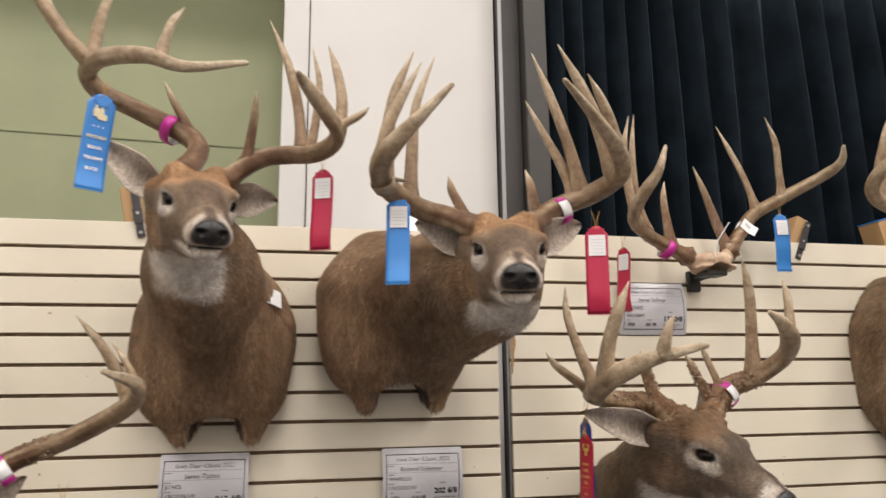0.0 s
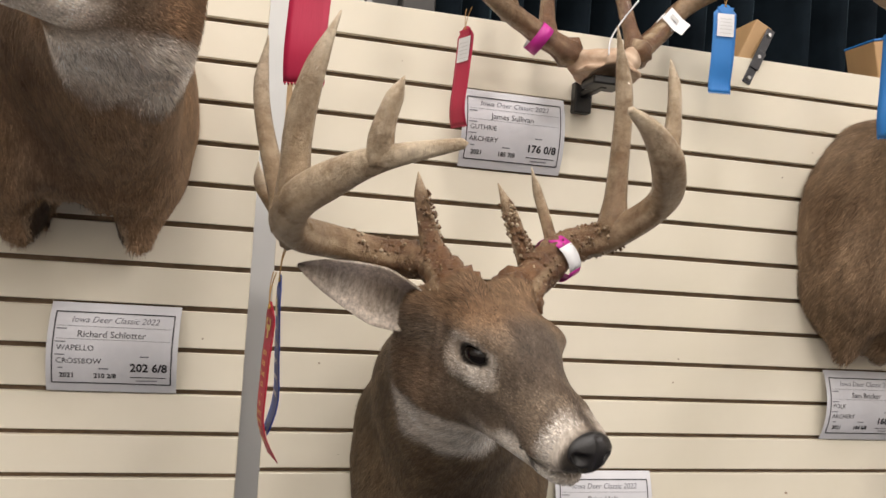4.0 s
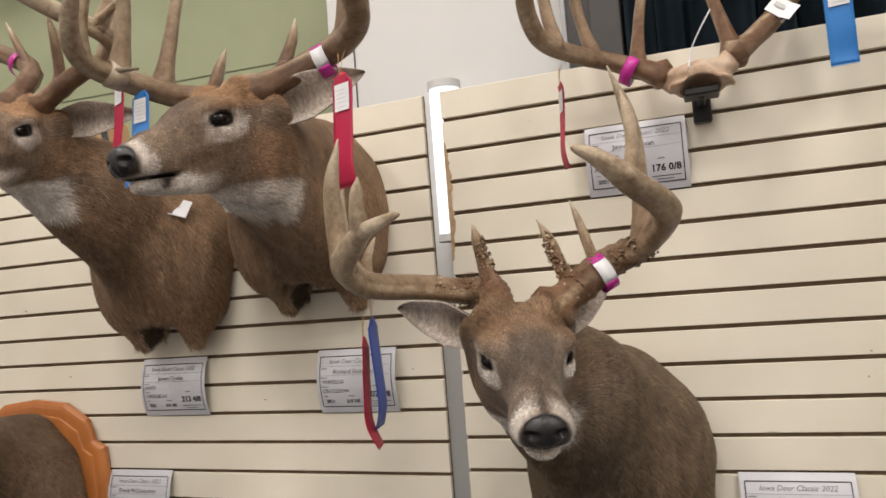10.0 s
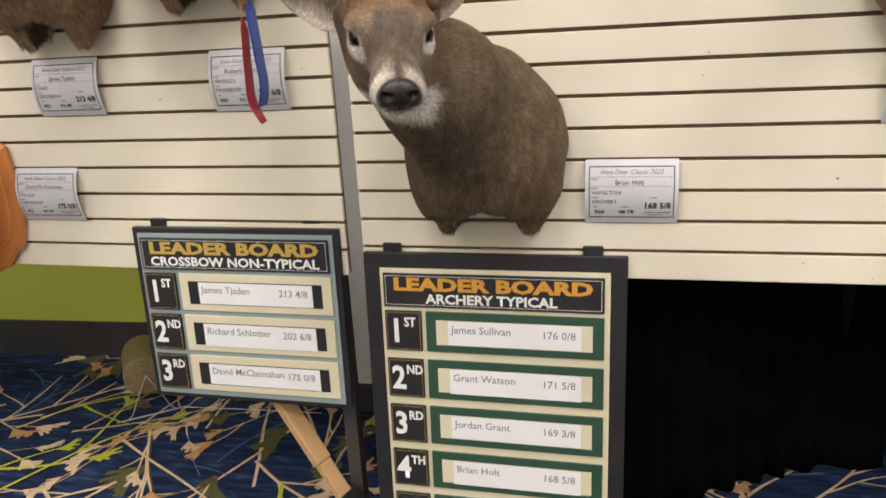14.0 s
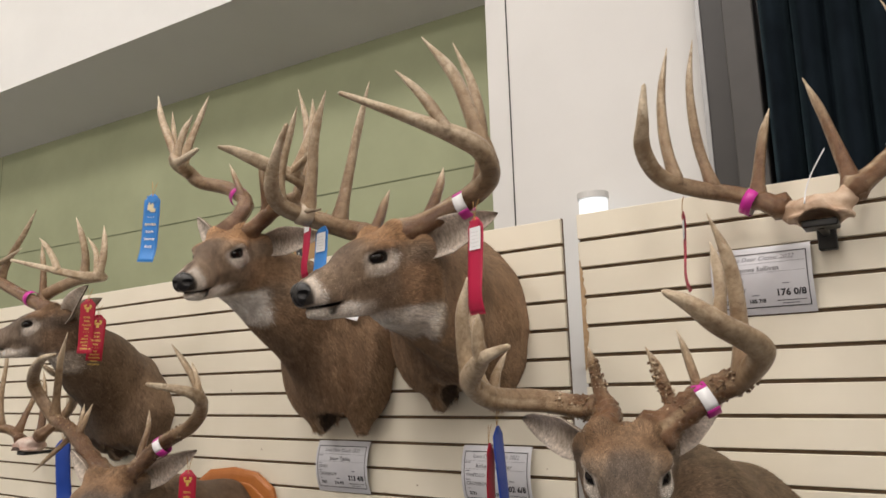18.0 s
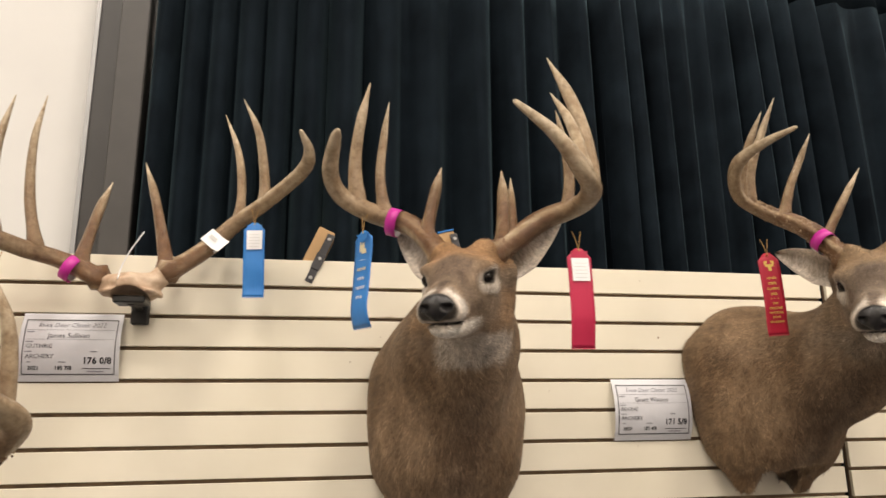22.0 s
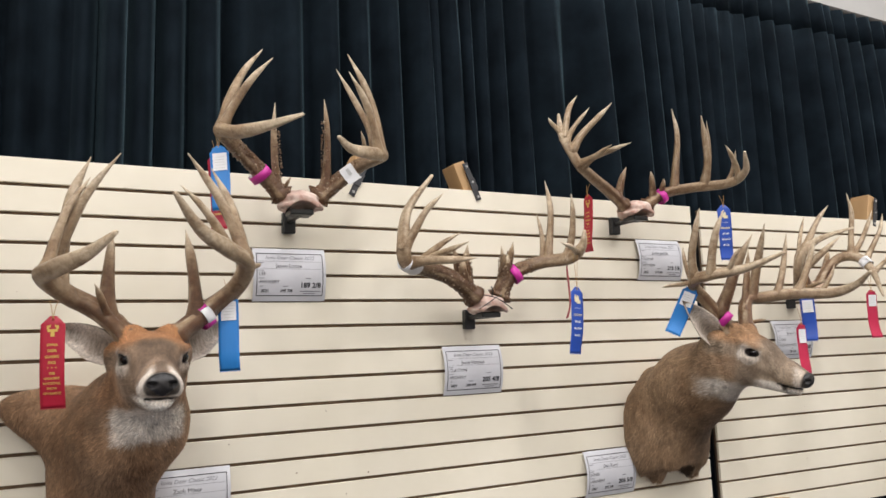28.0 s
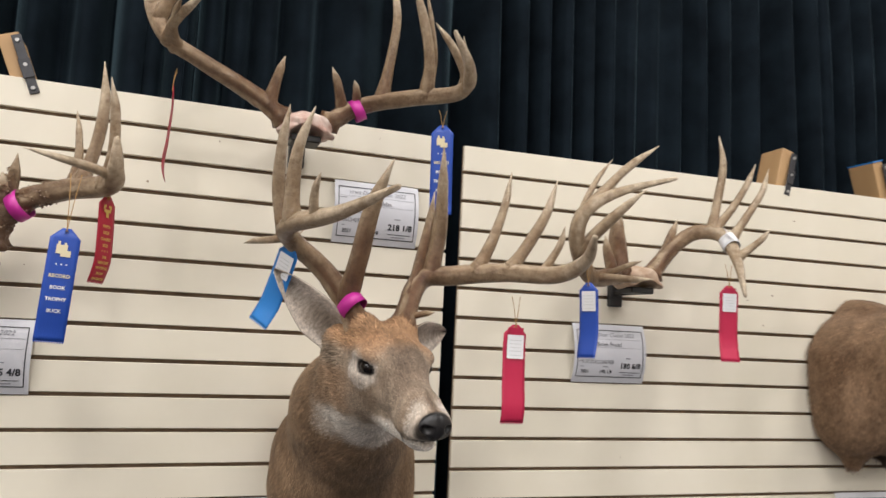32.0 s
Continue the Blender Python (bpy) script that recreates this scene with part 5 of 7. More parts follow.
CAPES += [
    [(1.440, 2.505, 2.800), (1.400, 2.535, 2.820), (1.34, 2.605, 2.840), (1.28, 2.672, 2.860), (1.13, 2.730, 2.860), (1.020, 2.720, 2.825)],
    [(1.375, 4.590, 4.690), (1.335, 4.540, 4.745), (1.265, 4.505, 4.800), (1.19, 4.500, 4.820), (1.10, 4.533, 4.810), (1.060, 4.570, 4.780)],
    [(1.670, 6.140, 6.280), (1.63, 6.076, 6.370), (1.55, 6.024, 6.430), (1.42, 6.029, 6.420), (1.31, 6.060, 6.380), (1.245, 6.120, 6.310)],
    [(1.275, -1.430, -1.240), (1.22, -1.500, -1.180), (1.06, -1.520, -1.141), (0.95, -1.490, -1.160), (0.895, -1.450, -1.200)],
    [(1.705, -2.130, -1.880), (1.66, -2.200, -1.790), (1.56, -2.190, -1.708), (1.46, -2.130, -1.765), (1.395, -2.060, -1.820)],
]
for at, *_ in MOUNTS[10:]:
    x, z = at[0], at[2] + Z
    CAPES.append([(z + 0.205, x - 0.12, x + 0.12), (z + 0.11, x - 0.185, x + 0.185), (z - 0.01, x - 0.19, x + 0.19), (z - 0.13, x - 0.165, x + 0.165), (z - 0.21, x - 0.12, x + 0.12)])
# how far the neck swings out of the straight line to the head, and the brisket with it
BEND = {1: (0.0, -0.015, 0.0, 0.55, 0.045), 4: (0.060, 0.0, -0.060, 0.25, 0.0), 5: (0.02, 0.0, -0.02, 0.25, 0.0)}
for i, (at, horn, mid, yaw, pitch, tone, deep, hollow, rack, ears, label) in enumerate(MOUNTS):
    at, horn, mid = ((q[0], q[1], q[2] + Z) for q in (at, horn, mid))
    deer_mount(at, mid, yaw, pitch, CAPES[i], deep, hollow, tone, i + 1, rack, horn, label, ears, {1: 140000, 2: 190000}.get(i, 110000 if i < 7 else 50000), BEND.get(i, (0.0, -0.015, 0.0, 0.25, 0.0)))

# wooden plaque under one mount
M_PLAQUE = mottled("orange_stained_oak", (0.36, 0.115, 0.025), (0.52, 0.19, 0.05), 6, 0.35, bump_scale=40, bump_strength=0.15, stretch=(1, 1, 0.15))
outline = [(0.0, 0.285), (0.10, 0.272), (0.165, 0.225), (0.185, 0.165), (0.215, 0.145), (0.225, 0.05), (0.225, -0.07), (0.205, -0.16), (0.185, -0.175), (0.15, -0.225), (0.085, -0.255), (0.045, -0.30), (0.0, -0.325)]
outline += [(-x, z) for x, z in outline[-2:0:-1]]
pv, pf = [], []
for y, s in ((0.0, 1.0), (-0.012, 1.0), (-0.017, 0.965), (-0.019, 0.93)):
    pv.append([(x * s * 1.19, y, z * s) for x, z in outline])
v, f = rings(pv)
pl = thing("plaque", pose(-1.335, -0.003, 0.83 + Z), "orange-stained wooden trophy plaque with a routed edge", "plaque")
part("board", mesh_of("board", v, f), M_PLAQUE, pl)
v, f = rings([[(x * s * 1.19, y, z * s) for x, z in outline] for y, s in ((-0.0192, 0.86), (-0.0225, 0.85), (-0.0235, 0.83))])
part("raised_field", mesh_of("raised_field", v, f), M_PLAQUE, pl)

# ---- bare antler racks on skull plates ----
M_BONE = mottled("raw_skull_bone", (0.44, 0.24, 0.18), (0.74, 0.64, 0.56), 30, 0.55, bump_scale=90, bump_strength=0.4)
M_TANBONE = mottled("dried_skull_bone", (0.38, 0.24, 0.15), (0.64, 0.50, 0.37), 30, 0.6, bump_scale=90, bump_strength=0.4)
M_BLACK = mottled("black_plastic", (0.010, 0.010, 0.010), (0.018, 0.018, 0.018), 20, 0.4)


def skull_rack(at, wall_y, rack, seed, label, bone):
    ob = thing("antler_rack", Matrix.Translation(at), label, "antlers", "antler racks on the wall")
    # the burrs sit close beside the sawn plate
    rack = [([tuple(0.62 * np.array(beam[0]) + 0.38 * np.array((s * 0.034, 0.004, 0.010)))] + list(beam[1:]), *rest) for s, (beam, *rest) in zip((-1, 1), rack)]
    step = 0.0033
    xs, ys, zs = np.arange(-0.12, 0.121, step), np.arange(-0.10, 0.101, step), np.arange(-0.06, 0.101, step)
    g = np.stack(np.meshgrid(xs, ys, zs, indexing="ij"), -1)
    d = ellipsoid(g, (0, 0.010, -0.010), (0.056, 0.066, 0.036))
    for s, (beam, *_) in zip((-1, 1), rack):
        d = blend(d, round_cone(g, (s * 0.026, 0.006, -0.006), beam[0], 0.023, 0.021), 0.014)
    # brow rim that flares over the eye sockets
    rim = np.abs(g[..., 2] + 0.017 + 3.2 * g[..., 0] ** 2 - 0.10 * (g[..., 1] + 0.04)) - 0.0045
    rim = np.maximum(rim, ellipsoid(g, (0, -0.004, -0.015), (0.064, 0.056, 0.05)))
    d = blend(d, rim, 0.006)
    d = d + 0.0018 * np.sin(g[..., 0] * 95 + seed) * np.sin(g[..., 1] * 120) + 0.0014 * np.sin(g[..., 2] * 210 + g[..., 0] * 60)
    # sawn underside and the open brain case
    d = np.maximum(d, -0.040 - g[..., 2] + 0.003 * np.sin(g[..., 0] * 70 + seed))
    d = np.maximum(d, -0.048 - g[..., 1] + 0.004 * np.sin(g[..., 0] * 90))
    d = -blend(-d, ellipsoid(g, (0, -0.020, -0.040), (0.041, 0.090, 0.029)), 0.002)
    for s in (-1, 1):
        d = -blend(-d, ellipsoid(g, (s * 0.050, -0.062, -0.004), (0.016, 0.022, 0.012)), 0.005)
    v, quads = surface_net(np.pad(d, 1, constant_values=0.05), np.array((xs[0], ys[0], zs[0])) - step, step)
    sm = mesh_of("skull_plate", v, quads.tolist(), bone, True)
    part("skull_plate", sm, None, ob, "thin arched bone skull plate")
    depth = wall_y - at[1]
    bk = part("bracket", box(-0.019, 0.019, depth - 0.024, depth, -0.078, -0.014, 0.003), M_BLACK, ob, "black plastic wall bracket")
    part("bracket_arm", box(-0.008, 0.008, 0.0, depth - 0.018, -0.048, -0.034, 0.003), M_BLACK, bk)
    part("bracket_cup", box(-0.034, 0.034, -0.024, 0.036, -0.046, -0.030, 0.003), M_BLACK, bk)
    for k, (beam, tines, thick, dk, lumps) in enumerate(rack):
        antler(beam, tines, ob, Matrix.Identity(4), seed * 10 + k, thick, dk, lumps)
    return ob


RACKS = [
    ((0.592, -0.12, 1.733), 0.0, RACK_S1, "pale wide typical antlers on a bone plate and black bracket"),
    ((1.705, -0.13, 0.92), 0.0, RACK_S2, "brown drop-tine antlers on a bone plate"),
    ((3.26, -0.15, 1.715), -0.01, RACK_S3, "dark rough tall antlers on a bone plate"),
    ((3.86, -0.15, 1.42), -0.01, RACK_S4, "dark palmated antlers on a wired bone plate"),
    ((4.495, -0.15, 1.76), -0.015, RACK_S5, "pale many-pointed antlers on a pink bone plate"),
    ((5.38, -0.17, 1.475), -0.05, RACK_S6, "grey weathered antlers on a bone plate"),
    ((-2.47, -0.15, 1.180), 0.03, RACK_S1, "small pale antlers on a white skull plate"),
]
for i, (at, wy, rack, label) in enumerate(RACKS):
    skull_rack((at[0], at[1], at[2] + Z), wy, rack, 30 + i, label, M_BONE if i in (2, 3, 4, 6) else M_TANBONE)

# ---- printed matter ----
M_INK = material("black_ink", (0.03, 0.03, 0.035), 0.6)[0]
M_GREYINK = material("grey_ink", (0.22, 0.22, 0.25), 0.6)[0]
M_CREAMINK = material("cream_print", (0.70, 0.62, 0.40), 0.5)[0]
M_FAINT = material("faint_grey_ink", (0.55, 0.55, 0.54), 0.6)[0]
M_SOFTINK = material("soft_black_ink", (0.085, 0.085, 0.095), 0.6)[0]
M_CARD = mottled("card_paper", (0.60, 0.60, 0.63), (0.66, 0.66, 0.69), 8, 0.35)
M_PAPER = mottled("white_paper", (0.78, 0.78, 0.79), (0.84, 0.84, 0.85), 10, 0.6)
M_GOLD = material("gold_print", (0.62, 0.42, 0.10), 0.4, 0.3)[0]
M_ORANGE = material("orange_print", (0.62, 0.30, 0.04), 0.5)[0]
M_WHITEINK = material("white_print", (0.80, 0.80, 0.78), 0.5)[0]


def letters(text, size, x, z, mat, align="LEFT", shear=0.0, bold=0.0, squeeze=1.0, y=0.0):
    """Flat lettering as a mesh, facing -y, its baseline at (x, z)."""
    cu = bpy.data.curves.new("lettering", "FONT")
    cu.body, cu.size, cu.align_x, cu.shear, cu.offset = text, size, align, shear, bold
    cu.resolution_u = 2
    ob = bpy.data.objects.new("lettering", cu)
    scene.collection.objects.link(ob)
    me = bpy.data.meshes.new_from_object(ob.evaluated_get(bpy.context.evaluated_depsgraph_get()))
    bpy.data.objects.remove(ob)
    me.transform(Matrix.Translation((x, y, z)) @ Euler((math.pi / 2, 0, 0)).to_matrix().to_4x4() @ Matrix.Diagonal((squeeze, 1, 1, 1)))
    me.materials.clear()
    me.materials.append(mat)
    me.name = "lettering"
    return me


def bars(rects, y=0.0):
    v, f = [], []
    for x0, x1, z0, z1 in rects:
        o = len(v)
        n = max(1, int(abs(z1 - z0) / 0.01))
        for i in range(n + 1):
            z = z0 + (z1 - z0) * i / n
            v += [(x0, y, z), (x1, y, z)]
        f += [(o + 2 * i, o + 2 * i + 1, o + 2 * i + 3, o + 2 * i + 2) for i in range(n)]
    return mesh_of("bars", v, f)


CARD_W, CARD_H, BULGE = 0.216, 0.156, 0.020


def bow(me, lift):
    """Lay a flat mesh onto the bowed card."""
    co = np.empty(len(me.vertices) * 3, np.float32)
    me.vertices.foreach_get("co", co)
    co = co.reshape(-1, 3)
    u = (co[:, 2] + CARD_H / 2) / (CARD_H / 2)
    co[:, 1] = -BULGE * (1 - u * u) - lift
    me.vertices.foreach_set("co", co.ravel())
    me.update()
    return me


CARD_V, CARD_F = [], []
for i in range(17):
    z = -CARD_H * i / 16
    CARD_V += [(-CARD_W / 2, 0, z), (CARD_W / 2, 0, z)]
CARD_F = [(2 * i, 2 * i + 2, 2 * i + 3, 2 * i + 1) for i in range(16)]
CARD_MESH = bow(mesh_of("sheet", CARD_V, CARD_F, M_CARD, True), 0.0)
e, w = 0.0010, CARD_W / 2 - 0.010
FRAME_MESH = bow(bars([(-w, w, -0.016 - e, -0.016 + e), (-w, w, -0.140 - e, -0.140 + e), (-w - e, -w + e, -0.140, -0.016), (w - e, w + e, -0.140, -0.016), (0.03, w - 0.008, -0.128, -0.1265)]), 0.0012)
FRAME_MESH.materials.append(M_INK)
RULE_MESH = bow(bars([(-w + 0.004, w - 0.004, -0.040, -0.0393), (-w + 0.004, w - 0.004, -0.062, -0.0614), (-w + 0.004, -w + 0.020, -0.0455, -0.0435), (-w + 0.004, -w + 0.020, -0.068, -0.066), (-w + 0.004, -w + 0.020, -0.0905, -0.0885), (0.045, 0.060, -0.0905, -0.0885), (-w + 0.010, -w + 0.018, -0.114, -0.112), (-0.022, -0.006, -0.114, -0.112), (0.040, 0.075, -0.1345, -0.1325)]), 0.0012)
RULE_MESH.materials.append(M_GREYINK)


def score_card(panel, u, row, name, county, method, year, gross, score):
    """A bowed score card clipped between two grooves of a panel."""
    m = PANELS[panel] @ pose(u, -0.004, -row * PITCH + 0.002)
    ob = thing("score_card", m, "bowed grey score card with a printed name and score", "sign", "score cards")
    sh = part("sheet", CARD_MESH, None, ob)
    part("border", FRAME_MESH, None, ob)
    part("ruling", RULE_MESH, None, ob)
    part("heading", bow(letters("Iowa Deer Classic 2022", 0.0150, 0, -0.033, M_GREYINK, "CENTER", 0.28), 0.0013), None, ob)
    for text, size, x, z, al, bold in ((name, 0.0160, -0.004, -0.058, "CENTER", 0), (county, 0.0135, -w + 0.006, -0.0815, "LEFT", 0), (method, 0.0135, -w + 0.006, -0.1045, "LEFT", 0), (year, 0.0120, -w + 0.012, -0.130, "LEFT", 0.0003), (gross, 0.0120, -0.030, -0.130, "LEFT", 0.0003), (score, 0.0205, w - 0.006, -0.1165, "RIGHT", 0.0006)):
        if text:
            part("lettering", bow(letters(text, size, x, z, M_INK if bold else M_SOFTINK, al, 0, bold), 0.0013), None, ob)
    return ob


def on_panel(panel, x):
    """Distance along a panel of a place x on the wall."""
    return (PANELS[panel].inverted() @ Vector((x, PANELS[panel].translation.y, 0))).x


CARDS = [
    (0, -0.823, 8, "James Tjaden", "JONES", "CROSSBOW", "2021", "216 4/8", "213 4/8"),
    (0, -0.263, 8, "Richard Schlotter", "WAPELLO", "CROSSBOW", "2021", "210 2/8", "202 6/8"),
    (0, -0.960, 12, "David McClannahan", "TAYLOR", "CROSSBOW", "2021", "186 6/8", "175 0/8"),
    (1, 0.448, 2, "James Sullivan", "GUTHRIE", "ARCHERY", "2021", "185 7/8", "176 0/8"),
    (1, 1.330, 9, "Sam Bricker", "POLK", "ARCHERY", "2021", "184 6/8", "168 4/8"),
    (1, 0.699, 12, "Brian Holt", "HAMILTON", "ARCHERY", "2020", "180 7/8", "168 5/8"),
    (1, 1.878, 4, "Grant Watson", "BOONE", "ARCHERY", "2020", "181 4/8", "171 5/8"),
    (1, 2.114, 13, "", "", "", "", "", ""),
    (2, 2.987, 11, "Zach Mixer", "", "ARCHERY", "2021", "210 6/8", "203 5/8"),
    (2, 3.263, 3, "Jason Loose", "LEE", "ARCHERY", "2021", "195 7/8", "189 2/8"),
    (2, 3.868, 7, "Jesse Hanson", "CLAYTON", "ARCHERY", "2021", "208 0/8", "205 4/8"),
    (2, 4.703, 2, "Justin Jacklin", "TAYLOR", "ARCHERY", "2021", "229 3/8", "218 1/8"),
    (2, 4.402, 12, "Dan Ford", "JONES", "ARCHERY", "2021", "222 0/8", "206 5/8"),
    (3, 5.364, 6, "Brian Fread", "LUCAS", "MUZZLELOADER", "2021", "192 1/8", "180 6/8"),
    (3, 6.235, 12, "", "", "MUZZLELOADER", "2021", "175 0/8", "163 0/8"),
    (3, 6.86, 11, "", "", "", "2021", "", ""),
    (0, -1.94, 11, "", "", "", "", "", ""),
]
for panel, x, row, *words in CARDS:
    score_card(panel, on_panel(panel, x), row, *words)

# ---- rosette ribbons ----
M_BLUE = mottled("blue_satin", (0.020, 0.17, 0.52), (0.035, 0.23, 0.62), 12, 0.42, bump_scale=400, bump_strength=0.2, stretch=(1, 1, 0.05))
M_ROYAL = mottled("royal_blue_satin", (0.012, 0.055, 0.33), (0.02, 0.075, 0.42), 12, 0.42, bump_scale=400, bump_strength=0.2, stretch=(1, 1, 0.05))
M_CRIMSON = mottled("crimson_satin", (0.41, 0.009, 0.050), (0.52, 0.015, 0.070), 12, 0.5, bump_scale=400, bump_strength=0.2, stretch=(1, 1, 0.05))
M_RED = mottled("red_satin", (0.33, 0.003, 0.022), (0.42, 0.005, 0.032), 12, 0.5, bump_scale=400, bump_strength=0.2, stretch=(1, 1, 0.05))
M_STRING = mottled("gold_string", (0.38, 0.20, 0.06), (0.52, 0.31, 0.10), 60, 0.6)


def ribbon(top, turn, cloth, mark, length=0.188, lean=(0, 0), wave=0.004, tie=0.03, wide=0.0495, seed=0, group_label=""):
    """An award ribbon: pointed top with an eyelet, pinked hem, hung by a string."""
    ob = thing("award_ribbon", pose(top[0], top[1], top[2] + Z, lean[0], lean[1], turn), group_label, "ribbon", "award ribbons")
    r = random.Random(seed)
    ph = r.uniform(0, 6)
    h = wide / 2

    def sway(z):
        u = -z / length
        return wave * math.sin(5 * u + ph) * u * 2 + wave * 0.5 * math.sin(11 * u + ph) * u

    def put(me, lift):
        for q in me.vertices:
            q.co.y = sway(q.co.z) - lift + 0.6 * q.co.x * sway(q.co.z) / 0.02 * 0.15
        me.update()
        return me
    v, f = [], []
    n, k = 22, 6
    zs = [-0.018 - (length - 0.018) * i / n for i in range(n + 1)]
    for i, z in enumerate(zs):
        for j in range(k + 1):
            v.append((-h + wide * j / k, 0, z))
    for i in range(n):
        for j in range(k):
            a = i * (k + 1) + j
            f.append((a, a + k + 1, a + k + 2, a + 1))
    # pointed top
    o = len(v)
    v += [(-0.007, 0, 0.0), (0.007, 0, 0.0)]
    f += [(0, 1, o), (1, 2, o), (2, 3, o + 1, o), (3, 4, o + 1), (4, 5, o + 1), (5, 6, o + 1)]
    # pinked hem
    teeth, base = 12, len(v)
    zl = zs[-1]
    for j in range(teeth):
        x0, x1 = -h + wide * j / teeth, -h + wide * (j + 1) / teeth
        q = len(v)
        v += [(x0, 0, zl), ((x0 + x1) / 2, 0, zl - 0.004), (x1, 0, zl)]
        f.append((q, q + 1, q + 2))
    sash = part("sash", put(mesh_of("sash", v, f, cloth, True), 0.0), None, ob)
    sol = sash.modifiers.new("thick", "SOLIDIFY")
    sol.thickness = 0.0008
    if cloth in (M_CRIMSON, M_BLUE):
        fold = mesh_of("fold", [(-h * 0.75, 0, -0.006), (h * 0.75, 0, -0.006), (0.010, 0, -0.024), (-0.004, 0, -0.026)], [(0, 3, 2, 1)], cloth)
        part("fold", put(fold, 0.0022), None, ob)
    ring = bmesh.new()
    bmesh.ops.create_cone(ring, segments=12, radius1=0.0032, radius2=0.0032, depth=0.002, cap_ends=False, matrix=pose(0, -0.001, -0.006, 90))
    part("eyelet", ring, M_GOLD, ob)
    for s in (-1, 1):
        p = spline([(0, -0.0015, -0.006), (s * 0.004, 0, tie * 0.5), (s * 0.009, 0.004, tie)], 7)
        vv, ff = tube(p, np.full(7, 0.0007), 5, 1, 0)
        part("string", mesh_of("string", vv, ff, M_STRING), None, ob)
    if mark == "tag":
        part("tag", put(bars([(-0.017, 0.019, -0.066, -0.020)]), 0.0024), M_PAPER, ob, "small white printed tag")
        part("print", put(bars([(-0.012, 0.014, z, z + 0.0009) for z in (-0.031, -0.038, -0.045, -0.052, -0.060)]), 0.0030), M_FAINT, ob)
    elif mark == "record":
        part("emblem", put(bars([(-0.012, 0.006, -0.046, -0.030), (-0.004, 0.012, -0.051, -0.040), (-0.010, -0.006, -0.030, -0.024), (0.000, 0.004, -0.032, -0.026)]), 0.0016), M_CREAMINK, ob)
        part("star_row", put(bars([(x - 0.0012, x + 0.0012, -0.066, -0.0635) for x in (-0.008, 0, 0.008)]), 0.0016), M_WHITEINK, ob)
        for i, word in enumerate(("RECORD", "BOOK", "TROPHY", "BUCK")):
            part("lettering", put(letters(word, 0.0085, 0, -0.088 - i * 0.0205, M_WHITEINK if i else M_CREAMINK, "CENTER", 0, 0.0003), 0.0016), None, ob)
    elif mark == "gold":
        part("emblem", put(bars([(-0.010, 0.010, -0.034, -0.028), (-0.004, 0.004, -0.044, -0.028), (-0.012, -0.007, -0.028, -0.020), (0.007, 0.012, -0.028, -0.020), (-0.007, -0.004, -0.024, -0.019), (0.004, 0.007, -0.024, -0.019)]), 0.0016), M_GOLD, ob)
        for i, word in enumerate(("IOWA", "DEER", "CLASSIC", "2022")):
            part("lettering", put(letters(word, 0.0078, 0, -0.064 - i * 0.0125, M_GOLD, "CENTER", 0, 0.0003), 0.0016), None, ob)
        part("star_row", put(bars([(x - 0.0012, x + 0.0012, -0.111, -0.1085) for x in (-0.008, 0, 0.008)]), 0.0016), M_GOLD, ob)
        for i, word in enumerate(("THE", "GREATEST", "WHITETAIL", "SHOW", "ON EARTH!")):
            part("lettering", put(letters(word, 0.0066, 0, -0.124 - i * 0.0105, M_GOLD, "CENTER", 0, 0.0003), 0.0016), None, ob)
    return ob


BLUE_TAG, BLUE_REC = "blue satin award ribbon with a white tag", "blue satin award ribbon with white lettering"
RED_TAG, RED_GOLD = "crimson satin award ribbon with a white tag", "red satin award ribbon printed in gold"
RIBBONS = []
RIBBONS += [
    ((-0.983, -0.614, 1.925), 22, M_BLUE, "record", BLUE_REC, 0.188, (0, 4)),
    ((-0.564, -0.445, 1.852), -25, M_CRIMSON, "tag", RED_TAG, 0.181, (0, 0)),
    ((-0.411, -0.550, 1.767), -12, M_BLUE, "tag", BLUE_TAG, 0.188, (-6, 0)),
    ((0.022, -0.571, 1.717), -22, M_CRIMSON, "tag", RED_TAG, 0.192, (0, 1)),
    ((0.312, -0.115, 1.766), -68, M_CRIMSON, "tag", RED_TAG, 0.183, (0, 1)),
    ((0.850, -0.104, 1.890), -5, M_BLUE, "tag", BLUE_TAG, 0.177, (0, -1)),
    ((0.010, -0.492, 1.304), -84, M_ROYAL, "record", BLUE_REC, 0.189, (0, 3)),
    ((0.000, -0.510, 1.272), -78, M_RED, "gold", RED_GOLD, 0.186, (2, 1)),
]
RIBBONS += [
    ((1.092, -0.297, 1.828), -60, M_BLUE, "record", BLUE_REC, 0.210, (0, 0)),
    ((1.498, -0.507, 1.752), 0, M_CRIMSON, "tag", RED_TAG, 0.195, (0, -1)),
    ((2.049, -0.319, 1.805), -12, M_RED, "gold", RED_GOLD, 0.194, (0, -3)),
    ((2.366, -0.740, 1.825), -72, M_BLUE, "tag", BLUE_TAG, 0.187, (0, 4)),
    ((2.661, -0.359, 1.382), -15, M_RED, "gold", RED_GOLD, 0.195, (0, -1)),
    ((3.036, -0.300, 1.436), -20, M_BLUE, "tag", BLUE_TAG, 0.188, (0, -2)),
    ((3.019, -0.250, 1.823), -25, M_BLUE, "tag", BLUE_TAG, 0.169, (0, -4)),
    ((3.016, -0.225, 1.810), -35, M_RED, "gold", RED_GOLD, 0.205, (0, -5)),
]
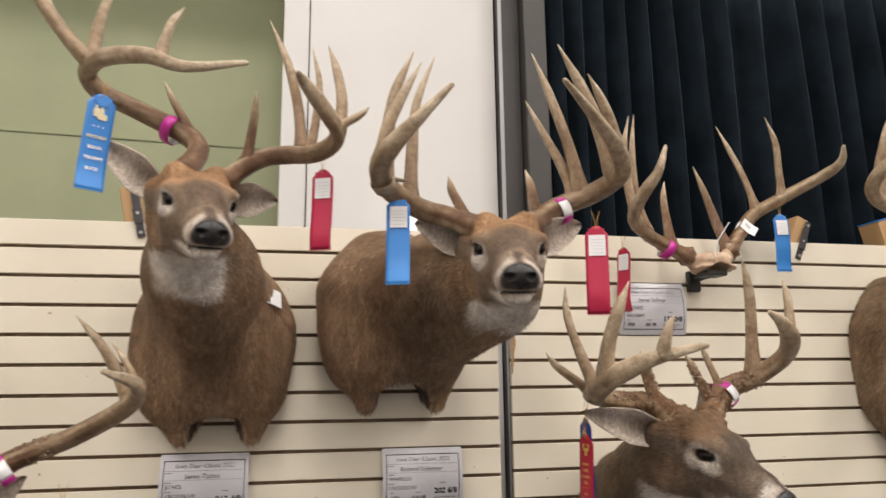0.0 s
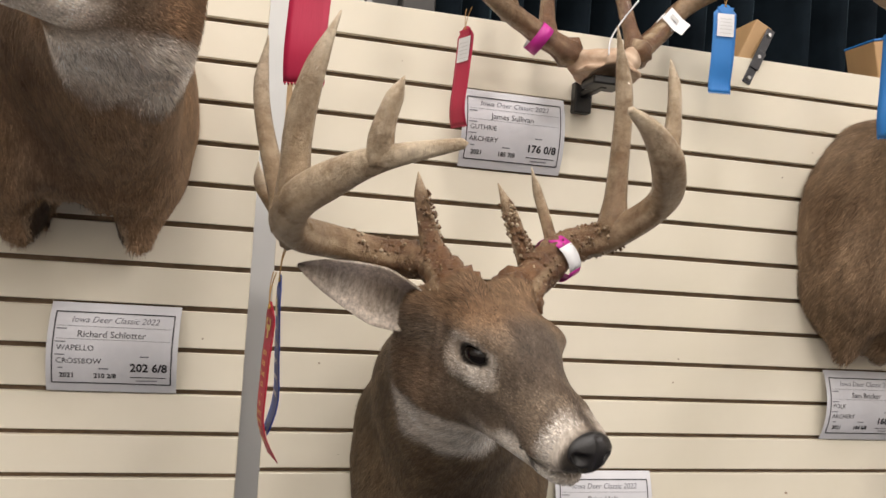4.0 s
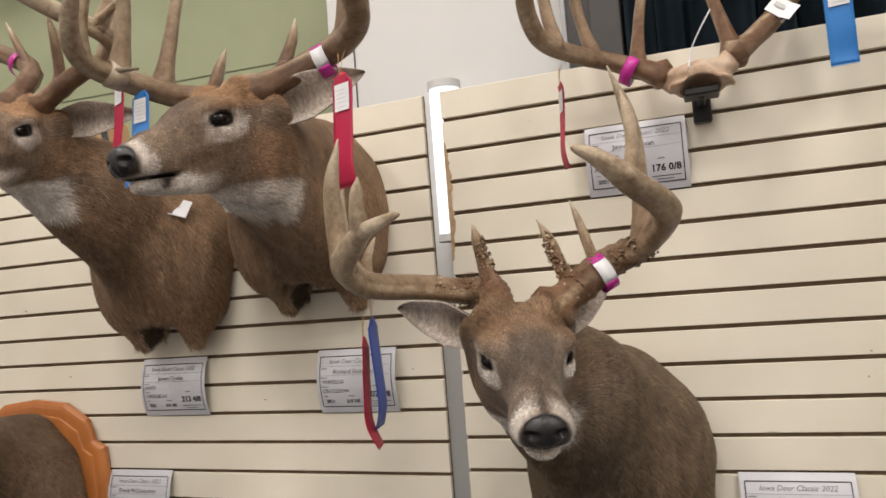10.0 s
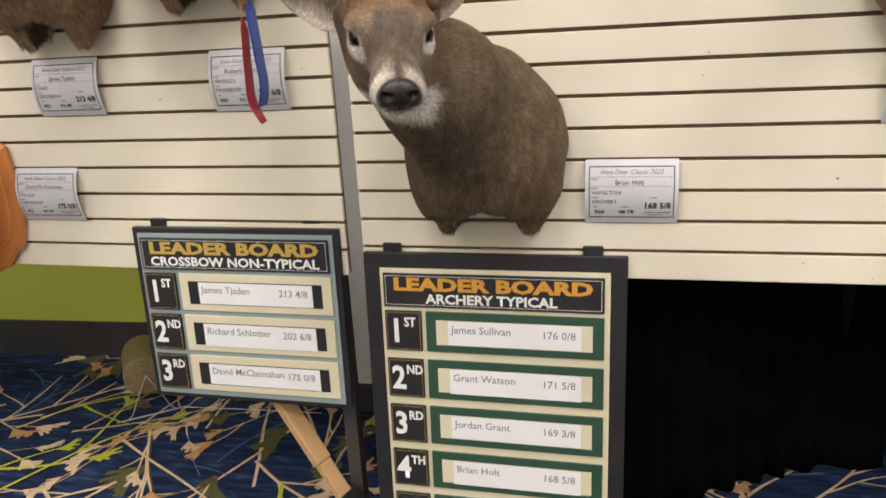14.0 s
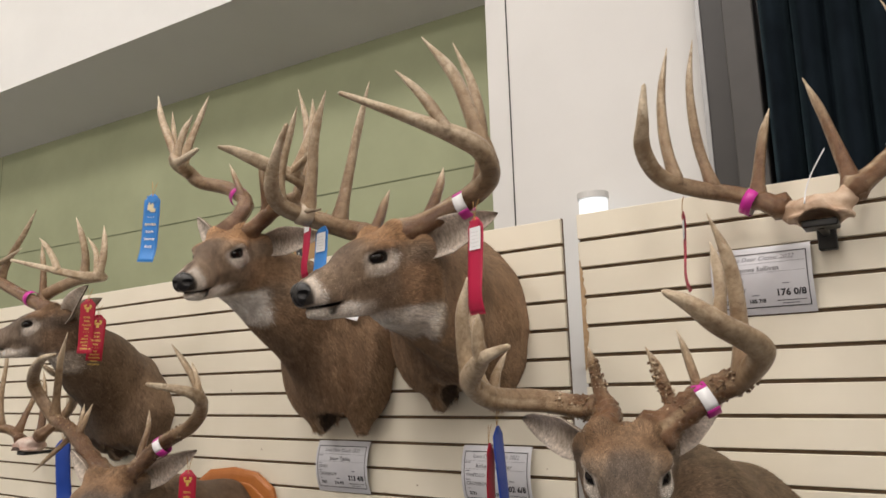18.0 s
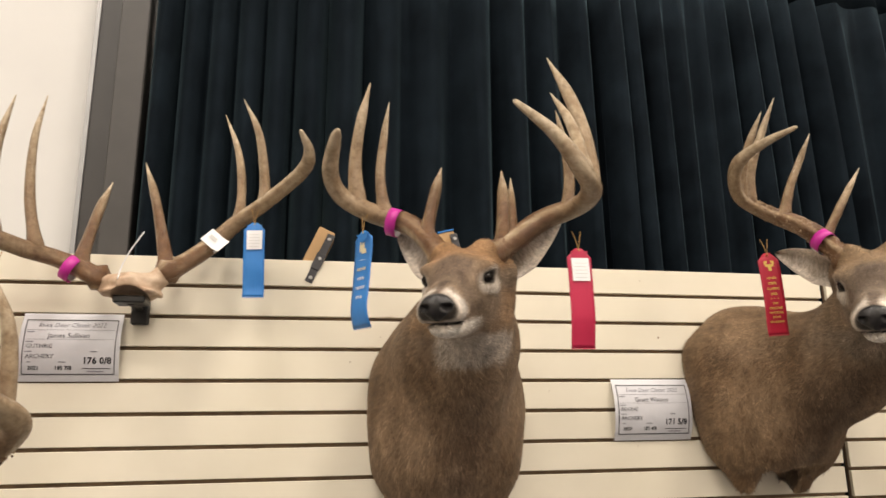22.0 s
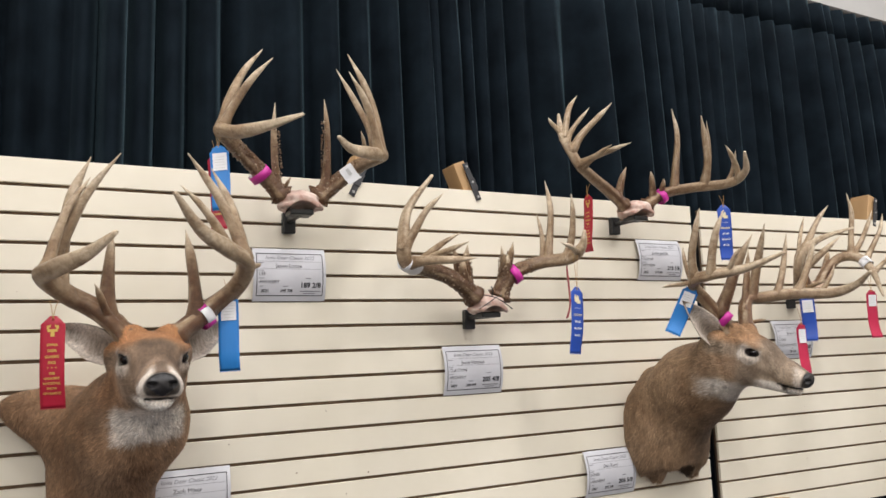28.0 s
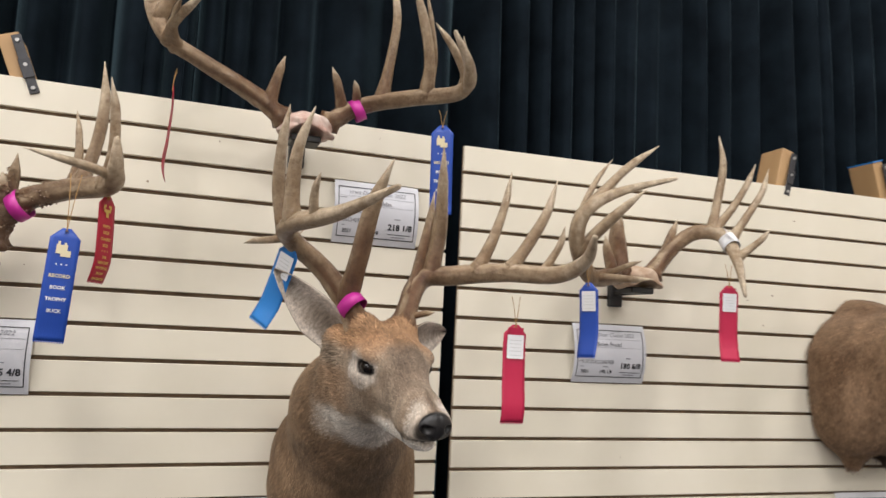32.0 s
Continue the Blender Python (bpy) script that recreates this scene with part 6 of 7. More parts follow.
RIBBONS += [
    ((4.112, -0.235, 1.538), 60, M_RED, "gold", RED_GOLD, 0.169, (0, 1)),
    ((4.062, -0.345, 1.455), 8, M_ROYAL, "record", BLUE_REC, 0.200, (0, 3)),
    ((4.211, -0.237, 1.774), -92, M_RED, "gold", RED_GOLD, 0.189, (0, 2)),
    ((4.777, -0.290, 1.762), -22, M_ROYAL, "record", BLUE_REC, 0.198, (0, -1)),
    ((4.445, -0.437, 1.450), -48, M_BLUE, "tag", BLUE_TAG, 0.160, (4, 26)),
    ((4.884, -0.478, 1.326), 2, M_CRIMSON, "tag", RED_TAG, 0.188, (0, 1)),
    ((5.145, -0.314, 1.435), -62, M_ROYAL, "tag", BLUE_TAG, 0.170, (0, -1)),
    ((5.567, -0.293, 1.457), -15, M_CRIMSON, "tag", RED_TAG, 0.189, (0, 0)),
]
RIBBONS += [
    ((-1.552, -0.450, 1.694), 38, M_RED, "gold", RED_GOLD, 0.177, (0, 2)),
    ((-1.539, -0.420, 1.643), 60, M_RED, "gold", RED_GOLD, 0.150, (0, 3)),
    ((-1.046, -0.420, 1.165), 32, M_RED, "gold", RED_GOLD, 0.186, (0, 2)),
    ((-1.655, -0.450, 1.239), 32, M_ROYAL, "plain", "royal blue satin award ribbon", 0.197, (0, -3)),
    ((1.497, -0.320, 0.922), -8, M_ROYAL, "record", BLUE_REC, 0.185, (0, 0)),
    ((1.954, -0.300, 0.864), -12, M_CRIMSON, "tag", RED_TAG, 0.185, (0, 0)),
]
for i, (top, turn, cloth, mark, label, ln, lean) in enumerate(RIBBONS):
    ribbon(top, turn, cloth, mark, ln, lean, tie=0.10 if i == 17 else 0.055 if i in (21, 22, 23) else 0.035, seed=i, group_label=label, wide=0.064 if i == 8 else 0.049, wave=0.006 if i in (7, 8) else 0.004)

# ---- wristbands and tags round the antlers ----
M_PINK = mottled("magenta_band", (0.48, 0.018, 0.26), (0.60, 0.035, 0.35), 20, 0.4)


def wristband(head, rack, share, front=False, wide=0.024, slack=0.010, white=0.20, tilt=0.0):
    """A loose printed paper band round an antler beam."""
    b = spline(rack[0], 60)
    i = int(share * 59)
    tan = Vector(b[min(i + 1, 59)] - b[max(i - 1, 0)]).normalized()
    m = Matrix.Translation(Vector(head) + Vector((0, 0, Z)) + Vector(b[i])) @ tan.to_track_quat("Z", "Y").to_matrix().to_4x4() @ pose(0, -slack * 0.6, 0, tilt, 0, 0)
    ob = thing("wristband", m, "magenta paper wristband wrapped round an antler", "wristband", "wristbands")
    rad = rack[2] * 1.02 + slack * 0.7
    n = 30
    face = m.to_3x3().inverted() @ Vector((0.15, -1, 0))
    start = math.atan2(face.y, face.x) + (0.20 * math.pi if front else 1.25 * math.pi)
    for name, mat, j0, j1 in (("band", M_PINK, 0, int(n * (1 - white))), ("label", M_PAPER, int(n * (1 - white)), n)):
        v, f = [], []
        for j in range(j0, j1 + 1):
            a = 2 * math.pi * j / n + start
            r = rad * (1 + 0.06 * math.sin(2 * a))
            v += [(r * math.cos(a), r * math.sin(a), -wide / 2), (r * math.cos(a), r * math.sin(a), wide / 2)]
        f = [(2 * q, 2 * q + 2, 2 * q + 3, 2 * q + 1) for q in range(j1 - j0)]
        p = part(name, mesh_of(name, v, f, mat, True), None, ob)
        p.modifiers.new("thick", "SOLIDIFY").thickness = 0.0006
    return ob


HEADS = {k: MOUNTS[i][1] for i, k in enumerate(("D1", "D2", "D3", "D4", "D5", "D6", "D7", "D8", "D9", "D10"))}
SKULLS = [r[0] for r in RACKS]
for head, rack, share in ((HEADS["D1"], RACK_D1[0], 0.19), (HEADS["D2"], RACK_D2[1], 0.20), (HEADS["D3"], RACK_D3[1], 0.16), (SKULLS[0], RACK_S1[0], 0.13), (HEADS["D4"], RACK_D4[0], 0.25),
                          (HEADS["D5"], RACK_D5[0], 0.10), (HEADS["D6"], RACK_D6[1], 0.12), (SKULLS[2], RACK_S3[0], 0.17), (SKULLS[3], RACK_S4[1], 0.23), (SKULLS[4], RACK_S5[1], 0.18),
                          (HEADS["D7"], RACK_D7[0], 0.08), (SKULLS[1], RACK_S2[1], 0.06), (HEADS["D9"], RACK_D9[1], 0.21), (HEADS["D10"], RACK_D10[1], 0.10), (HEADS["D8"], RACK_D8[0], 0.15)):
    wristband(head, rack, share, rack in (RACK_D2[1], RACK_D3[1], RACK_D6[1], RACK_D9[1]))


M_TAPE = mottled("yellowed_tape", (0.36, 0.28, 0.19), (0.50, 0.41, 0.30), 60, 0.35)


def paper_tag(head, rack, share, label, flapped, tape, half=0.016):
    """Tape wrapped round a beam, with or without a folded tag end."""
    b = spline(rack[0], 60)
    i = int(share * 59)
    tan = Vector(b[min(i + 1, 59)] - b[max(i - 1, 0)]).normalized()
    back = Vector((0, 1, 0))
    back = (back - tan * back.dot(tan)).normalized()
    side = back.cross(tan)
    m = Matrix.Translation(Vector(head) + Vector((0, 0, Z)) + Vector(b[i])) @ Matrix((side, back, tan)).transposed().to_4x4()
    ob = thing("paper_tag", m, label, "tag", "paper tags")
    rad, n, v = rack[2] * (0.98 if flapped else 1.06), 20, []
    for j in range(n):
        a = 2 * math.pi * j / n
        r = rad * (1 + 0.07 * math.sin(3 * a))
        v += [(r * math.cos(a), r * math.sin(a), -half + 0.003 * math.sin(a)), (r * math.cos(a), r * math.sin(a), half + 0.003 * math.sin(2 * a))]
    f = [(2 * q, (2 * q + 2) % (2 * n), (2 * q + 3) % (2 * n), 2 * q + 1) for q in range(n)]
    part("wrap", mesh_of("wrap", v, f, tape, True), None, ob).modifiers.new("thick", "SOLIDIFY").thickness = 0.0006
    if not flapped:
        # loose twisted end of the tape
        w = [(rad * 0.6 + 0.004 * k, -rad * (0.95 + 0.10 * (k % 2)) - 0.002 * k, 0.010 - 0.009 * k) for k in range(5)]
        end = mesh_of("loose_end", w + [(x - 0.012 + 0.002 * k, y + 0.003, z - 0.003) for k, (x, y, z) in enumerate(w)], [(k, k + 1, k + 6, k + 5) for k in range(4)], tape, True)
        part("loose_end", end, None, ob).modifiers.new("thick", "SOLIDIFY").thickness = 0.0006
        return
    y = -rad * 1.08
    flap = mesh_of("flap", [(-0.022, y, -0.020), (0.012, y - 0.002, -0.021), (0.030, y - 0.007, -0.018), (0.031, y - 0.006, 0.020), (0.012, y - 0.002, 0.019), (-0.021, y, 0.020)], [(0, 1, 4, 5), (1, 2, 3, 4)], M_PAPER)
    part("flap", flap, None, ob).modifiers.new("thick", "SOLIDIFY").thickness = 0.0008
    part("print", mesh_of("print", [(-0.012, y - 0.0028, -0.004), (0.008, y - 0.0040, -0.004), (0.008, y - 0.0040, 0.006), (-0.012, y - 0.0028, 0.006)], [(0, 1, 2, 3)], M_FAINT), None, ob)


for head, rack, share in ((SKULLS[0], RACK_S1[1], 0.22), (SKULLS[2], RACK_S3[1], 0.28), (SKULLS[3], RACK_S4[0], 0.48), (HEADS["D2"], RACK_D2[0], 0.48), (SKULLS[5], RACK_S6[1], 0.68), (SKULLS[1], RACK_S2[0], 0.56)):
    flapped, clear = rack in (RACK_S1[1], RACK_S3[1]), rack is RACK_D2[0]
    words = "yellowed clear tape wrapped round an antler" if clear else "white paper tag taped round an antler" if flapped else "crumpled white tape wrapped round an antler"
    paper_tag(head, rack, share, words, flapped, M_TAPE if clear else M_PAPER, 0.030 if rack is RACK_S4[0] else 0.016)

# ---- braces on top of the panels ----
M_PINE = mottled("pine_block", (0.42, 0.25, 0.11), (0.58, 0.38, 0.19), 5, 0.6, bump_scale=60, bump_strength=0.15, stretch=(1, 1, 0.1))
M_STEEL = mottled("dark_steel", (0.05, 0.05, 0.055), (0.09, 0.09, 0.095), 30, 0.4, 0.7)
M_BOLT = material("zinc_bolt", (0.55, 0.55, 0.55), 0.3, 1.0)[0]


def brace(x, y, top, lean, painted=False):
    ob = thing("wood_brace", pose(x, y, top, 0, lean, 0), "short pine brace with a dark bolted steel strap", "brace", "panel braces")
    blk = part("block", box(-0.022, 0.022, 0.006, 0.095, -0.06, 0.098, 0.002), M_PINE, ob)
    if painted:
        part("blue_edge", box(-0.0225, 0.0225, 0.004, 0.096, 0.0985, 0.103, 0.001), M_BLUE, ob)
    st = part("strap", box(0.006, 0.026, -0.005, -0.0005, -0.048, 0.088, 0.0008), M_STEEL, ob)
    for z in (0.074, 0.018, -0.036):
        bm = bmesh.new()
        bmesh.ops.create_cone(bm, segments=10, radius1=0.0055, radius2=0.0042, depth=0.004, cap_ends=True, matrix=pose(0.016, -0.0068, z, 90))
        part("bolt", bm, M_BOLT, st)
    part("strap_step", box(0.004, 0.028, -0.008, -0.0055, -0.012, 0.032, 0.0008), M_STEEL, st)


for x, y, lean, blue in ((-1.04, 0.0, -12, False), (0.985, 0.002, 24, False), (1.36, 0.002, -14, True), (3.47, -0.008, 26, False), (3.890, -0.010, -22, False), (5.960, -0.085, 14, False), (6.35, -0.11, -16, True)):
    brace(x, y, 2.07, lean, blue)

# ---- leader boards ----
M_BOARDGREY = mottled("blue_grey_board", (0.26, 0.33, 0.33), (0.31, 0.38, 0.38), 4, 0.5)
M_BOARDCREAM = mottled("cream_board", (0.66, 0.60, 0.42), (0.72, 0.66, 0.49), 4, 0.5)
M_BOARDGREEN = mottled("bottle_green_board", (0.020, 0.062, 0.038), (0.030, 0.084, 0.052), 4, 0.5)
M_BOARDBLACK = mottled("black_board", (0.012, 0.012, 0.014), (0.022, 0.022, 0.025), 6, 0.45)


def leader_board(x, z, wide, tall, head2, rows, style, turn=0.0, lean=3.0, y=-0.030, gold=M_ORANGE):
    """A hung leader board: title plate, rank plates and name strips; x, z is its top left corner."""
    ob = thing("leader_board", pose(x, y, z, lean, 0, turn), "black framed leader board with printed ranks and names", "leader board", "leader boards")
    rim = 0.018 if style == "grey" else 0.045
    part("backing", box(0, wide, 0.0, 0.018, -tall, 0, 0.002), M_BOARDBLACK, ob)
    part("face", box(rim, wide - rim * 0.9, -0.0045, -0.0005, -tall + rim * 0.8, -rim * 0.9, 0.0005), M_BOARDGREY if style == "grey" else M_BOARDCREAM, ob)
    for hx in (0.05, wide - 0.11):
        hk = part("hook", box(hx, hx + 0.05, 0.019, 0.0275, -0.05, 0.022, 0.002), M_BOARDBLACK, ob)
    tw, th = wide - 2 * rim - 0.02, 0.092
    tx, tz = rim + 0.010, -rim * 0.9 - 0.012
    pl = part("title_plate", box(tx, tx + tw, -0.012, -0.005, tz - th, tz, 0.001), M_BOARDBLACK, ob)
    q = 0.0012
    part("title_line", bars([(tx + 0.006, tx + tw - 0.006, tz - 0.006 - q, tz - 0.006), (tx + 0.006, tx + tw - 0.006, tz - th + 0.006, tz - th + 0.006 + q), (tx + 0.006, tx + 0.006 + q, tz - th + 0.006, tz - 0.006), (tx + tw - 0.006 - q, tx + tw - 0.006, tz - th + 0.006, tz - 0.006)], -0.0126), M_WHITEINK, pl)

    def fitted(text, size, room, zz, mat, bold):
        me = letters(text, size, 0, 0, mat, "CENTER", 0, bold)
        xs = [c.co.x for c in me.vertices]
        k = room / (max(xs) - min(xs))
        me.transform(Matrix.Translation((tx + tw / 2, -0.0128, zz)) @ Matrix.Diagonal((k, 1, 1, 1)))
        part("title_lettering", me, None, pl)
    fitted("LEADER BOARD", 0.047, tw * 0.90, tz - 0.045, gold, 0.0022)
    fitted(head2, 0.036, tw * (0.90 if len(head2) > 15 else 0.60), tz - 0.080, M_WHITEINK, 0.0012)
    rh = (tall - rim * 1.8 - th - 0.026) / len(rows)
    for i, (rank, name, score) in enumerate(rows):
        z1 = tz - th - 0.012 - i * rh
        sq = min(0.112, rh * 0.88)
        rp = part("rank_plate", box(tx, tx + sq * 0.9, -0.012, -0.005, z1 - sq, z1, 0.001), M_BOARDBLACK, ob)
        part("rank_line", bars([(tx + 0.004, tx + sq * 0.9 - 0.004, z1 - 0.005, z1 - 0.004), (tx + 0.004, tx + sq * 0.9 - 0.004, z1 - sq + 0.004, z1 - sq + 0.005), (tx + 0.004, tx + 0.005, z1 - sq + 0.004, z1 - 0.004), (tx + sq * 0.9 - 0.005, tx + sq * 0.9 - 0.004, z1 - sq + 0.004, z1 - 0.004)], -0.0126), M_GOLD, rp)
        part("rank_lettering", letters(rank[0], sq * 0.82, tx + sq * 0.10, z1 - sq * 0.77, M_WHITEINK, "LEFT", 0, 0.0028, 0.85, -0.0128), None, rp)
        part("rank_lettering", letters(rank[1:], sq * 0.32, tx + sq * 0.47, z1 - sq * 0.38, M_WHITEINK, "LEFT", 0, 0.0012, 0.85, -0.0128), None, rp)
        sx = tx + sq * 0.9 + 0.012
        sw = tx + tw - sx
        st = part("name_strip", box(sx, sx + sw, -0.011, -0.005, z1 - sq, z1, 0.001), M_BOARDCREAM if style == "grey" else M_BOARDGREEN, ob)
        part("slot", box(sx + sw * 0.06, sx + sw * 0.94, -0.0122, -0.0112, z1 - sq * 0.82, z1 - sq * 0.20), M_BOARDBLACK if style == "grey" else M_BOARDCREAM, st)
        part("paper_strip", box(sx + sw * 0.13, sx + sw * 0.88, -0.0135, -0.0125, z1 - sq * (0.84 if i % 2 else 0.80), z1 - sq * 0.22), M_PAPER, st)
        part("lettering", letters(name, 0.0285, sx + sw * 0.15, z1 - sq * 0.50, M_GREYINK, "LEFT", 0, 0.0002, 1, -0.0139), None, st)
        part("lettering", letters(score, 0.0285, sx + sw * 0.85, z1 - sq * 0.54, M_GREYINK, "RIGHT", 0, 0.0002, 1, -0.0139), None, st)
    return ob


LB_TYP = [("1ST", "James Sullivan", "176 0/8"), ("2ND", "Grant Watson", "171 5/8"), ("3RD", "Jordan Grant", "169 3/8"), ("4TH", "Brian Holt", "168 5/8"), ("5TH", "Sam Bricker", "168 4/8")]
leader_board(-0.688, 0.742 + Z, 0.632, 0.525, "CROSSBOW NON-TYPICAL", [("1ST", "James Tjaden", "213 4/8"), ("2ND", "Richard Schlotter", "202 6/8"), ("3RD", "David McClannahan", "175 0/8")], "grey", 0, -2, gold=M_GOLD)
leader_board(0.010, 0.680 + Z, 0.686, 0.88, "ARCHERY TYPICAL", LB_TYP, "green", 0, -3)
leader_board(-2.500, 0.725 + Z, 0.632, 0.525, "CROSSBOW TYPICAL", [("1ST", "", ""), ("2ND", "", ""), ("3RD", "", "")], "grey", 0, -2, gold=M_GOLD)
leader_board(4.214, 0.680 + Z, 0.686, 0.88, "ARCHERY NON-TYPICAL", [("1ST", "", ""), ("2ND", "", ""), ("3RD", "", ""), ("4TH", "", ""), ("5TH", "", "")], "green", 0, -3)
leader_board(6.779, 0.700 + Z, 0.632, 0.525, "MUZZLELOADER", [("1ST", "", ""), ("2ND", "", ""), ("3RD", "", "")], "grey", -3, -2, y=-0.15, gold=M_ORANGE)

# wooden easel legs behind two of the boards
def easel_leg(foot, head, label):
    d = Vector(head) - Vector(foot)
    m = Matrix.Translation(foot) @ d.to_track_quat("Z", "Y").to_matrix().to_4x4()
    ob = thing("easel_leg", m, label, "easel leg", "easel legs")
    part("rail", box(-0.029, 0.029, -0.014, 0.014, 0.33, d.length, 0.003), M_PINE, ob)
    part("rail_lower", box(-0.025, 0.025, -0.011, 0.011, 0.15, 0.329, 0.002), M_PINE, ob)
    part("sleeve", box(-0.040, 0.040, -0.026, 0.026, 0.0, 0.215, 0.004), M_BLACK, ob, "black foot sleeve")


easel_leg((0.015, -0.085, 0.006), (-0.585, 0.115, 0.80), "pine easel leg with a black sleeve at its foot")
easel_leg((5.05, -0.28, 0.0), (5.22, -0.06, 0.90), "pine easel leg with a black clip")
easel_leg((4.55, -0.30, 0.0), (4.45, 0.05, 0.80), "pine easel leg behind a leader board")

# ---- tube light behind the gap of the panels ----
M_TUBE, tt, tb = material("frosted_tube", (0.86, 0.87, 0.88), 0.25)
tb.inputs["Emission Color"].default_value = (0.92, 0.97, 1.0, 1)
tb.inputs["Emission Strength"].default_value = 0.75
lamp = thing("tube_lamp", pose(-0.205, 0.66, 1.80), "upright white tube lamp with a clear sleeve against the column", "lamp")
bm = bmesh.new()
bmesh.ops.create_cone(bm, segments=28, radius1=0.052, radius2=0.052, depth=0.50, cap_ends=True, matrix=Matrix.Translation((0, 0, 0.23)))
part("diffuser", bm, M_TUBE, lamp)
for z in (0.49, -0.03):
    bm = bmesh.new()
    bmesh.ops.create_cone(bm, segments=28, radius1=0.057, radius2=0.057, depth=0.024, cap_ends=True, matrix=Matrix.Translation((0, 0, z)))
    part("end_cap", bm, M_WHITE, lamp)
part("wall_arm", box(-0.015, 0.015, 0.053, 0.09, 0.1, 0.14), M_WHITE, lamp)
bm = bmesh.new()
bmesh.ops.create_cone(bm, segments=16, radius1=0.014, radius2=0.014, depth=1.74, cap_ends=True, matrix=Matrix.Translation((0, 0, -0.92)))
part("stem", bm, M_WHITE, lamp)

# chipped edge of one panel: bare fibreboard showing where the laminate broke away
chips = bmesh.new()
r = random.Random(5)
last = None
for i in range(34):
    z = 1.66 + 0.29 * i / 33
    wd = 0.004 + 0.014 * math.sin(math.pi * i / 33) ** 0.7 * r.uniform(0.45, 1.0)
    row = [chips.verts.new((0.0006, -0.0014, z)), chips.verts.new((wd, -0.0008 - 0.0008 * r.random(), z + r.uniform(-0.002, 0.002)))]
    if last:
        chips.faces.new((last[0], last[1], row[1], row[0]))
    last = row
tagged(part("chipped_edge", chips, mottled("torn_fibreboard", (0.35, 0.22, 0.11), (0.55, 0.40, 0.24), 60, 0.9), PANEL_OBS[1], "torn brown fibreboard edge", PANELS[1].inverted()), kind="stuff")

# price tag pinned to one mount
tag = thing("paper_tag", pose(-0.674, -0.150, 1.856, -35, 18, 30), "white printed tag pinned on a mount's shoulder", "tag")
part("sheet", box(-0.032, 0.032, -0.001, 0.001, -0.028, 0.028), M_PAPER, tag)
part("photo", box(-0.031, -0.002, -0.0022, -0.0012, -0.026, 0.026), M_GROOVE, tag)

# cable tie and wire left on two skull plates
def skull_tie(at, points, rad, mat, name, label):
    ob = thing(name, Matrix.Translation((at[0], at[1], at[2] + Z)), label, "tie")
    p = spline(points, 18)
    v, f = tube(p, np.full(18, rad), 6, 1, 0)
    part("strap", mesh_of("strap", v, f, mat, True), None, ob)


skull_tie(SKULLS[0], [(-0.020, -0.052, 0.0), (-0.015, -0.045, 0.030), (0.0, -0.05, 0.062), (0.028, -0.06, 0.105)], 0.0016, M_PAPER, "cable_tie", "white plastic cable tie on a skull plate")
for s in (-1, 1):
    skull_tie(SKULLS[3], [(-0.052 * s, -0.014, 0.030), (-0.030 * s, -0.036, 0.022), (0.0, -0.052, 0.013), (0.030 * s, -0.056, -0.004), (0.060 * s, -0.050, -0.022)], 0.0016, M_BLACK, "wire_tie", "thin black wire twisted over a skull plate")
skull_tie(SKULLS[3], [(0.0, -0.030, 0.020), (0.002, -0.034, 0.036), (-0.003, -0.034, 0.048)], 0.0022, M_BLACK, "wire_end", "twisted end of black wire on a skull plate")

# ---- woven carpet with branches and leaves ----


def carpet_material():
    m, tree, b = material("navy_carpet", (0.02, 0.035, 0.08), 0.95)
    f = noise_of(tree, 7, 5, 0.65, "Object", (1.0, 5.5, 1))
    c1 = ramp(tree, f, [(0.40, (0.010, 0.017, 0.045)), (0.56, (0.020, 0.036, 0.090)), (0.66, (0.040, 0.078, 0.165))])
    g = noise_of(tree, 600, 2, 0.6)
    mx = node(tree, "ShaderNodeMix")
    mx.data_type, mx.blend_type = "RGBA", "MULTIPLY"
    mx.inputs[0].default_value = 1.0
    tree.links.new(c1, mx.inputs[6])
    tree.links.new(ramp(tree, g, [(0.3, (0.6, 0.6, 0.6)), (0.7, (1.3, 1.3, 1.3))]), mx.inputs[7])
    tree.links.new(mx.outputs[2], b.inputs["Base Color"])
    b.inputs["Specular IOR Level"].default_value = 0.1
    bump(tree, b, g, 0.6, 0.003)
    return m


def yarn(name, dark, light):
    return mottled(name, dark, light, 30, 0.95, bump_scale=600, bump_strength=0.6, distance=0.002)


YARNS = {
    "tan": yarn("tan_yarn", (0.52, 0.36, 0.22), (0.70, 0.53, 0.35)),
    "orange": yarn("orange_tan_yarn", (0.42, 0.20, 0.075), (0.56, 0.32, 0.14)),
    "lime": yarn("chartreuse_yarn", (0.34, 0.36, 0.020), (0.46, 0.48, 0.035)),
    "olive": yarn("dark_olive_yarn", (0.065, 0.062, 0.018), (0.10, 0.095, 0.03)),
    "brown": yarn("brown_yarn", (0.055, 0.030, 0.020), (0.085, 0.048, 0.032)),
    "blue": yarn("pale_blue_yarn", (0.050, 0.12, 0.22), (0.08, 0.17, 0.30)),
}
CX0, CX1, CY0, CY1 = -7.0, 11.0, -0.352, 1.236
tagged(part("carpet", box(CX0, CX1, CY0, CY1, 0.0005, 0.006), carpet_material()), "navy blue woven carpet with tan and lime branches", "carpet", kind="structure")
CARPET = thing("carpet_pattern", Matrix.Identity(4), "tan and lime branches and leaves woven into carpet", "carpet", kind="stuff")
PATTERN = {k: ([], []) for k in YARNS}
rc = random.Random(21)
LEVEL = {"blue": 0.0066, "olive": 0.0070, "brown": 0.0074, "tan": 0.0080, "orange": 0.0088, "lime": 0.0094}


